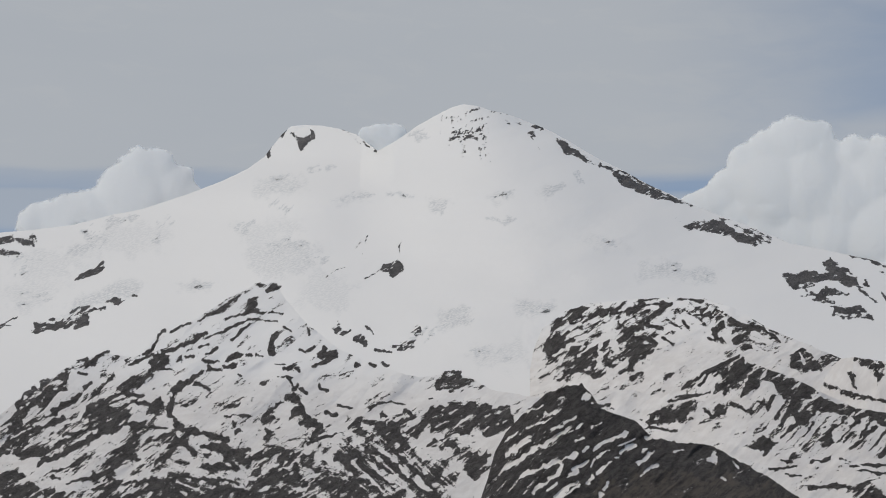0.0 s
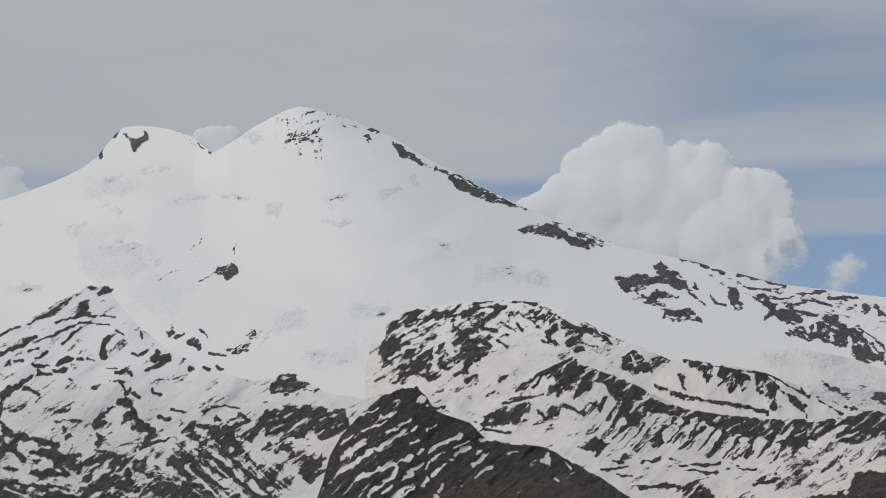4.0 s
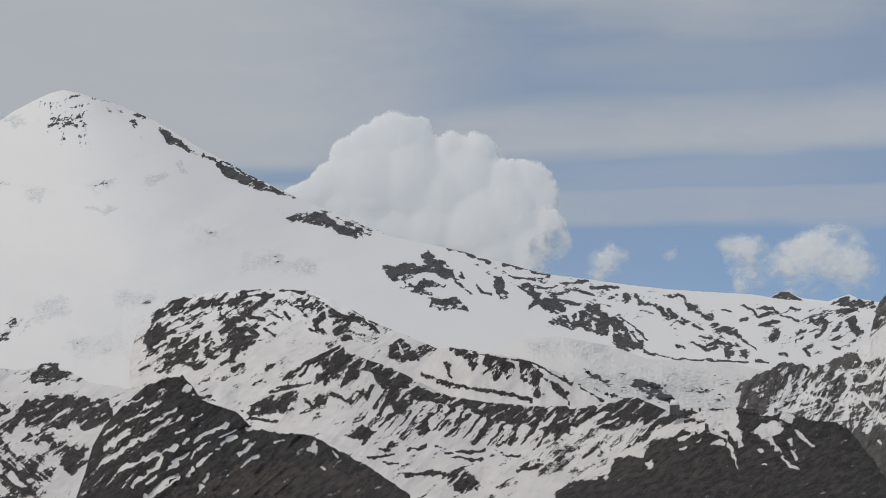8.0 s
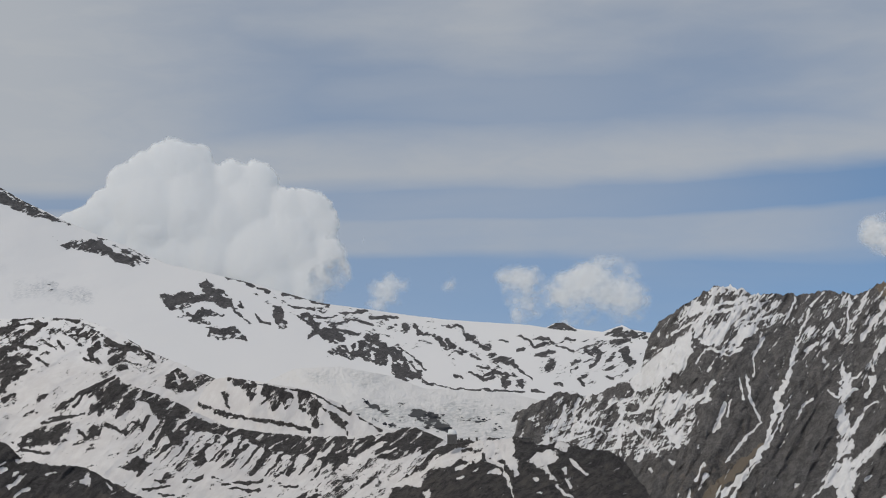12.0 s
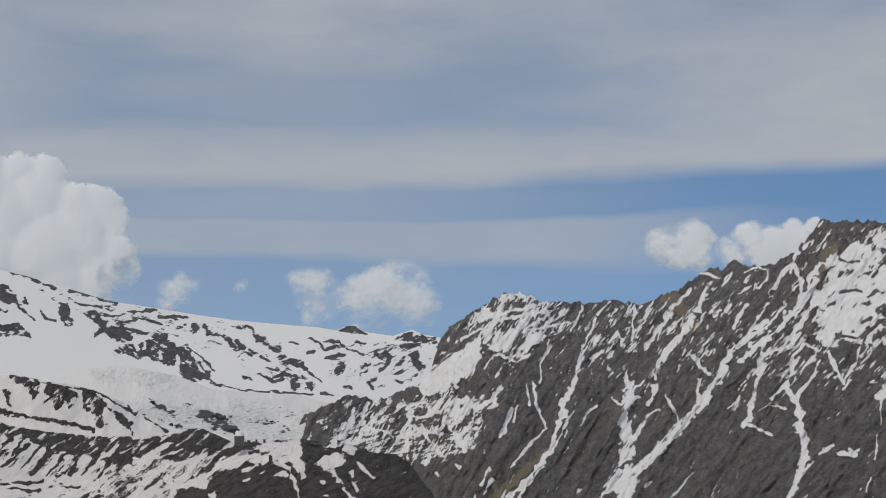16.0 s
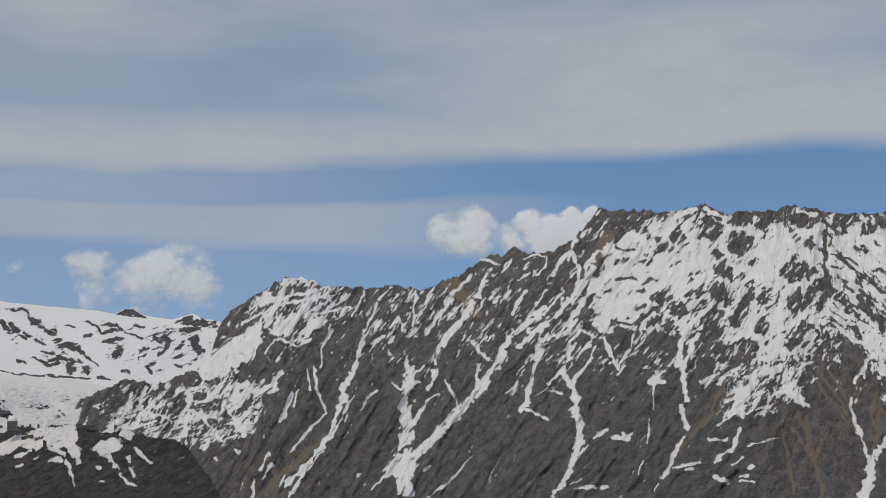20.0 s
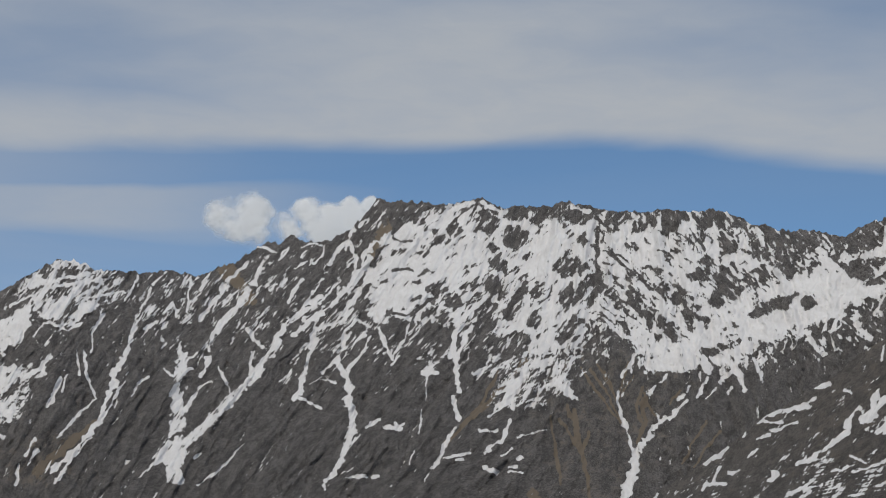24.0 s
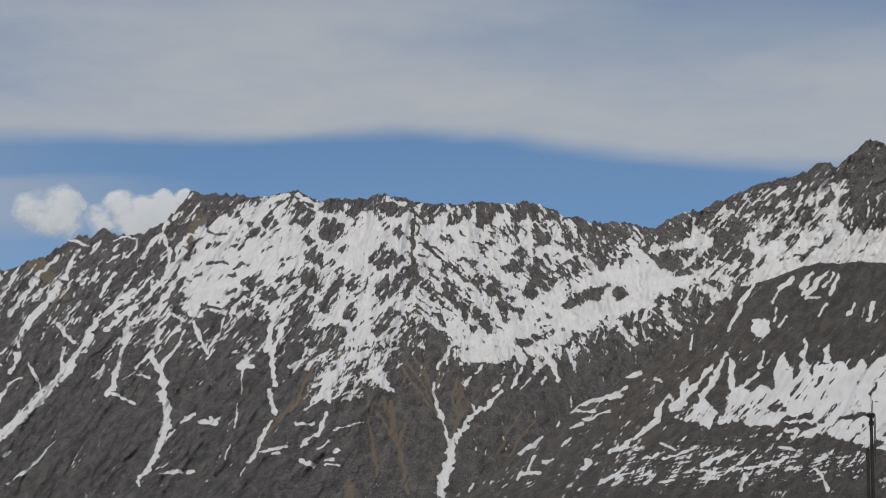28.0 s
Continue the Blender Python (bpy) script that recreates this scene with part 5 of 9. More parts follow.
def paint_back(L):
    L.patch([(13.4, 2.4), (13.9, 2.42), (14.39, 2.12), (14.29, 1.63), (14.12, 1.43), (14.09, 1.93), (13.9, 2.1), (13.62, 2.25)], -1)
    L.patch([(14.42, 2.02), (15.21, 2.04), (15.56, 1.84), (15.5, 1.35), (15.29, 1.24), (15.11, 1.65), (14.94, 1.15), (14.83, 1.35), (14.64, 1.56), (14.42, 1.35), (14.74, 1.74)], -1)
    L.patch([(15.73, 1.93), (16.13, 1.91), (16.72, 1.37), (16.5, 1.37), (16.41, 1.18), (16.6, 0.79), (16.31, 0.7), (16.03, 1.17), (15.83, 1.35)], -1)
    L.patch([(16.5, 1.57), (17.05, 1.2), (17.45, 0.81), (17.45, 0.52), (16.86, 0.98)], -1)
    L.patch([(13.3, 1.84), (13.58, 1.86), (13.54, 1.44), (13.32, 1.54)], -1)
    L.mark([(12.55, 1.52), (13.34, 1.28), (14.08, 1.05), (15.2, 0.94)], 0.046, 0.065, -1)
    L.mark([(15.2, 0.94), (16.16, 0.61)], 0.055, 0.046, -1)
    L.mark([(13.53, 2.4), (15.21, 2.02), (16.13, 1.93), (17.46, 1.17)], 0.037, 0.037, -1)
    L.stroke([(17.24, 1.42), (18.45, 0.60)], 0.05, 0.06, -0.8)
    L.stroke([(13.03, 1.27), (13.96, 1.03), (15.27, 0.82), (16.20, 0.54)], 0.04, 0.05, -0.8)


def relief_back(az, el, v):
    return 4 * fbm(az * 1.2, el * 0.8, 52, 3)


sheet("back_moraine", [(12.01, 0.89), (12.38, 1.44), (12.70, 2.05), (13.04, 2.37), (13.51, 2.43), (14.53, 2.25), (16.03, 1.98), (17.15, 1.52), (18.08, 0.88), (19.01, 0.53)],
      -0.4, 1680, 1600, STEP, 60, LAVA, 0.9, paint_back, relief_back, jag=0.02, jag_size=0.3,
      lift=("rock_or_ice_shade", "bare dark rock in the snow; on the glacier, shade painted dark", 20), flow=60,
      label="lava moraine ridge with snow fingers", category="moraine")


def paint_bowl(L):
    L.speckle(ALL, 0.75, 14, 0.8, 0.09, 51, 0.6)
    L.speckle([(7.71, 1.51), (8.80, 1.77), (10.26, 1.57), (11.92, 0.99), (13.40, 0.22), (16.00, -0.20), (20.12, -0.18), (20.29, -0.74), (18.23, -1.17), (15.99, -1.03), (13.39, -0.98), (11.54, -0.49), (10.08, 0.28), (8.43, 0.95)], 0.45, 47, 0.7, 0.1, 53, 0.8, 0.2)
    L.patch([(16.38, 0.41), (18.26, 0.41), (19.57, 0.73), (20.60, 0.33), (20.16, -0.12), (18.99, -0.29), (17.12, -0.18), (16.00, -0.20)], -1)
    L.patch([(8.51, 1.98), (9.02, 2.41), (9.58, 2.6), (9.98, 2.51), (10.0, 2.26), (10.71, 2.17), (11.28, 1.93), (11.5, 1.74), (11.84, 1.74), (12.23, 1.37), (12.77, 1.0), (13.34, 0.9), (14.27, 0.64), (15.2, 0.61), (16.31, 0.52), (16.3, -0.26), (15.75, -0.11), (15.19, -0.02), (14.73, 0.07), (14.08, 0.33), (13.52, 0.42), (13.05, 0.6), (12.59, 0.7), (12.12, 0.6), (11.56, 0.21), (11.46, 0.43), (11.37, 0.99), (11.09, 1.18), (10.9, 1.55), (10.53, 1.74), (10.19, 1.18), (9.91, 1.16), (10.15, 1.74), (9.59, 1.55), (9.3, 1.74), (9.02, 1.83), (8.65, 1.81)], -1)
    L.patch([(16.12, 0.53), (17.48, 0.44), (17.47, -0.48), (17.03, -0.41), (16.67, -0.41), (16.11, -0.26)], -1)
    L.mark([(9.02, 2.11), (8.5, 1.51)], 0.065, 0.046, -1)
    L.mark([(8.65, 1.92), (7.93, 1.4)], 0.055, 0.037, -1)
    L.patch([(8.89, 1.53), (9.4, 1.76), (9.61, 1.55), (9.32, 1.16), (9.19, 1.25)], -1)
    L.mark([(10.19, 1.74), (9.87, 1.14)], 0.101, 0.074, -1)
    L.mark([(10.9, 1.18), (10.68, 0.71)], 0.074, 0.037, -1)
    L.mark([(11.28, 0.99), (10.9, 0.43)], 0.074, 0.037, -1)
    L.mark([(11.41, 0.77), (11.09, 0.21)], 0.074, 0.037, -1)
    L.mark([(13.56, 0.36), (12.83, -0.35)], 0.074, 0.028, -1)
    L.mark([(14.11, 0.18), (13.29, -0.53)], 0.074, 0.028, -1)
    L.mark([(14.45, 0.07), (13.85, -0.62)], 0.065, 0.028, -1)
    L.mark([(14.76, -0.01), (14.22, -0.8)], 0.111, 0.046, -1)
    L.mark([(15.41, -0.0), (14.68, -0.8)], 0.083, 0.037, -1)
    L.mark([(15.75, -0.11), (15.41, -0.8)], 0.092, 0.046, -1)
    L.mark([(16.34, -0.19), (15.79, -0.8)], 0.074, 0.037, -1)
    L.mark([(16.8, -0.19), (16.35, -0.89)], 0.065, 0.037, -1)
    L.mark([(17.35, -0.18), (16.9, -0.7)], 0.083, 0.046, -1)
    L.mark([(13.89, 0.25), (13.55, -0.21)], 0.055, 0.028, -1)
    L.mark([(13.15, 0.44), (12.68, 0.03)], 0.055, 0.028, -1)
    L.mark([(12.16, 0.55), (11.46, 0.15), (11.14, -0.16)], 0.055, 0.046, -1)
    L.mark([(12.9, 0.27), (12.45, -0.07)], 0.046, 0.037, -1)
    L.mark([(12.16, 0.27), (11.8, -0.16)], 0.055, 0.037, -1)
    L.patch([(9.95, -0.43), (10.53, -0.2), (11.03, -0.31), (10.71, -0.52), (10.53, -0.82), (10.34, -0.61)], -1)
    L.patch([(12.17, -0.16), (12.68, -0.1), (12.84, -0.31), (12.49, -0.48)], -1)
    L.patch([(11.05, -0.98), (11.65, -0.72), (11.78, -0.83), (11.27, -1.04)], -1)
    L.mark([(10.68, -1.24), (11.59, -1.09)], 0.046, 0.046, -1)
    L.mark([(11.24, -1.39), (11.68, -1.43)], 0.055, 0.055, -1)
    L.mark([(13.29, -1.09), (14.57, -1.04)], 0.046, 0.046, -1)
    L.mark([(13.66, -1.23), (14.48, -1.32)], 0.055, 0.055, -1)
    L.mark([(12.92, -0.87), (13.27, -0.97)], 0.046, 0.046, -1)
    L.mark([(12.08, -0.98), (12.62, -0.87)], 0.046, 0.046, -1)
    L.patch([(15.7, -1.43), (16.51, -1.05), (16.31, -1.28), (15.81, -1.57)], -1)
    L.mark([(15.14, -1.13), (15.77, -1.22)], 0.046, 0.046, -1)
    L.mark([(15.69, -1.7), (16.51, -1.48)], 0.046, 0.046, -1)
    L.patch([(13.1, -1.7), (14.07, -1.67), (14.38, -1.97), (14.28, -2.26), (13.69, -2.41), (13.32, -2.08)], -1)
    L.mark([(11.98, -1.81), (13.08, -1.75)], 0.065, 0.055, -1)
    L.patch([(6.55, 0.4), (6.96, 0.7), (7.71, 0.97), (8.5, 1.01), (8.39, 0.8), (8.18, 0.59), (8.5, 0.31), (8.84, 0.43), (7.71, 0.22), (6.97, 0.18)], -1)
    L.patch([(8.99, 0.89), (9.42, 0.84), (9.23, 0.6), (8.91, 0.41)], -1)
    L.mark([(9.55, 0.88), (10.19, 0.62)], 0.055, 0.055, -1)
    L.patch([(5.02, 0.86), (5.46, 0.9), (5.78, 0.64), (5.37, 0.68)], -1)
    L.mark([(6.78, 0.14), (7.72, 0.01)], 0.037, 0.037, -1)
    L.mark([(7.34, 0.05), (7.6, 0.01)], 0.055, 0.046, -1)
    L.mark([(10.34, 0.99), (10.71, 0.84)], 0.037, 0.037, -1)
    L.mark([(8.65, 0.76), (8.84, 0.46)], 0.046, 0.037, -1)
    L.mark([(7.71, 1.1), (8.84, 1.25)], 0.037, 0.037, -1)
    L.mark([(7.49, 0.98), (8.46, 1.17)], 0.028, 0.028, -1)
    L.patch([(16.66, -0.99), (18.24, -0.72), (19.18, -0.53), (18.61, -0.91), (17.85, -1.36), (17.1, -1.72), (16.65, -1.71)], 1)
    L.mark([(17.47, -0.43), (18.25, 0.02), (18.48, 0.19)], 0.055, 0.046, 1)
    L.mark([(17.85, -0.34), (18.67, 0.24)], 0.046, 0.037, 1)
    L.mark([(18.23, -0.26), (19.04, 0.05)], 0.046, 0.037, 1)
    L.mark([(17.09, -0.83), (18.43, -0.57), (19.78, -0.21)], 0.046, 0.037, 1)
    L.mark([(18.4, -1.0), (19.17, -0.59), (19.69, -0.24)], 0.037, 0.037, 1)
    L.stroke([(13.02, -0.88), (14.13, -1.18), (15.24, -1.15), (17.11, -0.96), (19.36, -0.44)], 0.03, 0.03, 0.9)
    L.area([(16.93, -0.49), (18.24, -0.24), (19.37, -0.30), (18.98, -0.99), (17.84, -1.90), (16.35, -1.87)], 0.25, 0.4)


def relief_bowl(az, el, v):
    u, w = turned(az, el, 47, 1.4, 0.35)
    return 2 * fbm(u, w, 52, 3) + 9 * fbm(az * 0.5, el * 0.8, 54, 3)


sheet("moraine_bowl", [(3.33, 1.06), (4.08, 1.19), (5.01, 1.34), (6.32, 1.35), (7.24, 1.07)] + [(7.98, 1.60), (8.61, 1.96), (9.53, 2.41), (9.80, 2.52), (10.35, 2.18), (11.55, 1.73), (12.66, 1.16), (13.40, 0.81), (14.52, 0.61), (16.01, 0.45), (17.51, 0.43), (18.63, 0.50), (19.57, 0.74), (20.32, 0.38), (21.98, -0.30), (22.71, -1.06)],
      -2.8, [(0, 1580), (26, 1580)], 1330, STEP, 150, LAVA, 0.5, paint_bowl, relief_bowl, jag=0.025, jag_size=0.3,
      lift=("rock_or_ice_shade", "bare dark rock in the snow; on the glacier, shade painted dark", 90), flow=35,
      label="snowy bowl below a dark moraine crest", category="moraine")


def paint_front(L):
    L.speckle(ALL, -0.95, 20, 0.6, 0.15, 61, 0.5)
    L.speckle([(1.28, -2.58), (1.80, -0.72), (2.30, 0.17), (3.0, 0.6), (4.2, 0.3), (4.3, -0.6), (3.4, -1.4), (2.6, -2.58)], -0.6, 42, 0.8, 0.12, 62, 0.8, 0.25)
    L.patch([(3.66, 0.91), (3.97, 1.14), (4.16, 1.08), (3.97, 0.9)], 1)
    L.patch([(3.2, 0.43), (3.79, 0.77), (4.05, 0.77), (3.61, 0.41)], 1)
    L.patch([(4.62, 1.07), (4.81, 1.31), (5.09, 1.16), (5.02, 0.92), (4.81, 0.97)], 1)
    L.mark([(2.64, 0.54), (3.36, 0.8)], 0.037, 0.037, 1)
    L.mark([(2.83, 0.06), (3.64, 0.39)], 0.028, 0.028, 1)
    L.mark([(4.04, 0.25), (4.48, 0.47)], 0.046, 0.046, 1)
    L.mark([(3.67, 0.02), (3.96, 0.15)], 0.046, 0.046, 1)
    L.mark([(2.1, -0.37), (2.5, -0.07)], 0.046, 0.046, 1)
    L.mark([(2.2, -0.74), (2.91, -0.37)], 0.083, 0.065, 1)
    L.mark([(2.66, -0.85), (3.43, -0.42), (4.21, 0.02)], 0.074, 0.074, 1)
    L.mark([(4.23, -0.07), (4.67, 0.21)], 0.037, 0.037, 1)
    L.mark([(2.11, -1.2), (2.64, -0.96)], 0.083, 0.065, 1)
    L.mark([(2.67, -1.55), (3.39, -1.14)], 0.055, 0.055, 1)
    L.mark([(3.41, -1.27), (3.94, -0.96)], 0.055, 0.055, 1)
    L.mark([(3.05, -2.03), (3.81, -1.44), (3.99, -1.0), (4.4, -0.81)], 0.074, 0.074, 1)
    L.mark([(3.49, -2.43), (4.19, -1.81), (4.45, -1.68)], 0.101, 0.065, 1)
    L.mark([(3.88, -2.23), (4.6, -1.79)], 0.037, 0.037, 1)
    L.mark([(4.15, -1.57), (4.5, -1.33)], 0.074, 0.065, 1)
    L.mark([(4.33, -1.27), (4.78, -1.05)], 0.055, 0.055, 1)
    L.mark([(4.82, -1.75), (4.91, -1.55)], 0.083, 0.083, 1)
    L.mark([(5.08, -1.48), (5.3, -1.25), (5.61, -1.01)], 0.055, 0.046, 1)
    L.mark([(5.16, -0.9), (5.52, -0.68)], 0.046, 0.046, 1)
    L.mark([(5.03, -0.7), (5.33, -0.4)], 0.046, 0.046, 1)
    L.mark([(5.44, -0.35), (6.11, -0.03)], 0.065, 0.055, 1)
    L.mark([(5.81, -0.53), (6.35, -0.27)], 0.037, 0.037, 1)
    L.mark([(5.91, -0.68), (6.35, -0.46)], 0.083, 0.074, 1)
    L.mark([(5.7, -0.9), (5.83, -0.86)], 0.046, 0.046, 1)
    L.mark([(4.41, -0.38), (4.67, -0.27)], 0.037, 0.037, 1)
    L.mark([(4.97, 0.12), (5.28, 0.25)], 0.046, 0.046, 1)
    L.mark([(6.47, -1.05), (7.01, -0.68)], 0.065, 0.065, 1)
    L.mark([(6.57, -1.46), (6.79, -1.25), (7.11, -1.05)], 0.055, 0.055, 1)
    L.mark([(7.65, -0.71), (7.94, -0.62)], 0.046, 0.046, 1)
    L.mark([(5.36, -1.94), (5.51, -1.68)], 0.046, 0.046, 1)
    L.mark([(5.14, -2.31), (5.25, -2.1)], 0.074, 0.074, 1)
    L.mark([(6.31, -2.31), (6.42, -2.23)], 0.055, 0.055, 1)
    L.patch([(8.68, -1.01), (8.94, -0.67), (9.11, -0.88), (9.01, -1.14)], 1)
    L.mark([(9.18, -1.51), (9.33, -1.58)], 0.055, 0.055, 1)
    L.mark([(6.74, -0.25), (7.19, -0.08)], 0.055, 0.055, 1)
    L.mark([(9.55, -0.99), (9.7, -1.17)], 0.046, 0.046, 1)
    L.mark([(4.64, -0.7), (4.88, -0.53)], 0.037, 0.037, 1)
    L.mark([(4.93, -1.16), (5.03, -1.0)], 0.037, 0.037, 1)
    L.mark([(3.45, -1.99), (3.82, -1.74)], 0.037, 0.037, 1)
    L.mark([(6.6, -0.7), (6.75, -0.58)], 0.037, 0.037, 1)
    L.mark([(13.42, -1.61), (13.64, -1.98), (13.82, -2.39)], 0.074, 0.092, 1)
    L.area([(5.19, -1.62), (8.69, -1.22), (11.75, -2.10), (11.75, -2.46), (4.08, -2.55)], 0.55, 0.6, "tint")


def relief_front(az, el, v):
    u, w = turned(az, el, 40, 1.6, 0.5)
    return 15 * (0.6 - ridged(u, w, 62, 4)) + 5 * (0.6 - ridged(az * 1.6, el * 1.6, 64, 4)) + 1.2 * fbm(az * 3, el * 3, 63, 3)


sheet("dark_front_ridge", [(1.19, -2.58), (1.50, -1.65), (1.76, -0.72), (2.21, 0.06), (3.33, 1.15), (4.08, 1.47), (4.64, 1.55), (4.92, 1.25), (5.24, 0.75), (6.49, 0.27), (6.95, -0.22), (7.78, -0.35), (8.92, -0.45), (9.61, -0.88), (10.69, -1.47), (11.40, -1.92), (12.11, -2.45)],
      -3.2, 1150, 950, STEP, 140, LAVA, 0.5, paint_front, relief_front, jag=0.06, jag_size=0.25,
      lift=("snow_patch", "old spring snow lying in a hollow", 80), flow=40,
      label="dark bare lava ridge with thin snow streaks", category="ridge")


def paint_hill(L):
    L.speckle(ALL, -0.9, 20, 0.45, 0.15, 65, 0.5)
    L.patch([(17.88, -1.97), (18.0, -1.68), (18.51, -1.35), (18.98, -1.14), (19.92, -0.68), (20.3, -0.27), (20.96, -0.01), (21.81, 0.22), (22.9, 0.33), (22.91, -0.41), (23.08, -0.51), (22.96, -0.93), (22.77, -0.72), (22.54, -0.46), (21.89, -0.43), (20.86, -0.47), (20.29, -0.74), (19.91, -0.97), (19.74, -1.3), (19.53, -1.39), (19.35, -1.18), (18.97, -1.36), (18.78, -1.58), (18.55, -1.98)], 1)
    L.mark([(21.89, -0.43), (22.44, -0.59), (22.71, -1.06), (22.88, -1.65)], 0.065, 0.046, 1)
    L.mark([(22.05, -0.81), (22.47, -0.83)], 0.074, 0.055, 1)
    L.mark([(20.93, -0.69), (21.46, -0.52)], 0.055, 0.055, 1)
    L.patch([(23.28, -0.47), (23.57, -0.22), (24.04, -0.17), (24.35, -0.25), (24.32, -0.49), (24.06, -0.64), (24.13, -0.91), (24.39, -1.29), (24.19, -1.19), (23.83, -0.91), (23.69, -0.67)], 1)
    L.mark([(24.28, -1.27), (24.55, -1.55), (24.81, -1.7)], 0.046, 0.028, 1)
    L.patch([(24.25, 0.03), (24.42, 0.14), (24.73, 0.02), (24.65, -0.18), (24.31, -0.18)], 1)
    L.mark([(24.79, -0.43), (25.04, -0.73), (25.31, -0.97)], 0.074, 0.037, 1)
    L.mark([(24.55, -1.09), (24.76, -1.33)], 0.046, 0.046, 1)
    L.mark([(24.54, -0.74), (24.57, -0.92)], 0.037, 0.037, 1)
    L.patch([(19.83, -1.38), (20.11, -1.33), (20.15, -1.59), (19.94, -1.57)], 1)
    L.mark([(23.53, -1.03), (23.69, -1.11)], 0.065, 0.065, 1)
    L.mark([(20.98, -0.99), (21.22, -0.99)], 0.046, 0.046, 1)
    L.mark([(23.61, -1.48), (23.78, -1.5)], 0.046, 0.037, 1)
    L.mark([(20.95, 0.05), (21.36, 0.08)], 0.046, 0.037, -1)
    L.mark([(21.22, -0.1), (21.47, -0.07)], 0.037, 0.037, -1)
    L.area([(18.23, -1.35), (20.86, -0.47), (22.73, -0.32), (26.43, -0.56), (27.46, -2.50), (18.21, -2.37)], 0.3, 0.5, "tint")


def relief_hill(az, el, v):
    return 13 * (0.6 - ridged(az * 0.8, el * 0.8, 66, 4)) + 4 * (0.6 - ridged(az * 2.2, el * 2.2, 68, 4)) + 1.2 * fbm(az * 4, el * 4, 67, 3)


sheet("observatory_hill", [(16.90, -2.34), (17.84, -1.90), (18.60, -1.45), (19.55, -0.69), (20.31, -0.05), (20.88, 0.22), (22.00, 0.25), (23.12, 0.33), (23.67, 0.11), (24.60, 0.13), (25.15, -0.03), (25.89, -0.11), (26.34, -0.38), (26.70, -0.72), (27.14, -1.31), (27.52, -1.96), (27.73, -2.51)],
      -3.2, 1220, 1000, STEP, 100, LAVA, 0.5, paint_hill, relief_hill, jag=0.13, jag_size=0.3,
      lift=("snow_patch", "old spring snow lying in a hollow", 40), flow=30,
      label="dark rocky hilltop with snow patches", category="hill")


LEAN_WALL = [(22, 0.5), (33, 0.62), (38, 0.82), (43, 0.72), (47.5, 0.1), (51.5, -0.3), (54, -0.2), (60, 0.45), (66, 0.7)]
STEER_WALL = [(22, 0.5), (33, 0.65), (38, 0.85), (46.8, 0.75), (48.1, -0.6), (53.5, -0.55), (55.5, 0.5), (66, 0.8)]
LEAN_NEAR = [(40, 0.7), (70, 0.7)]


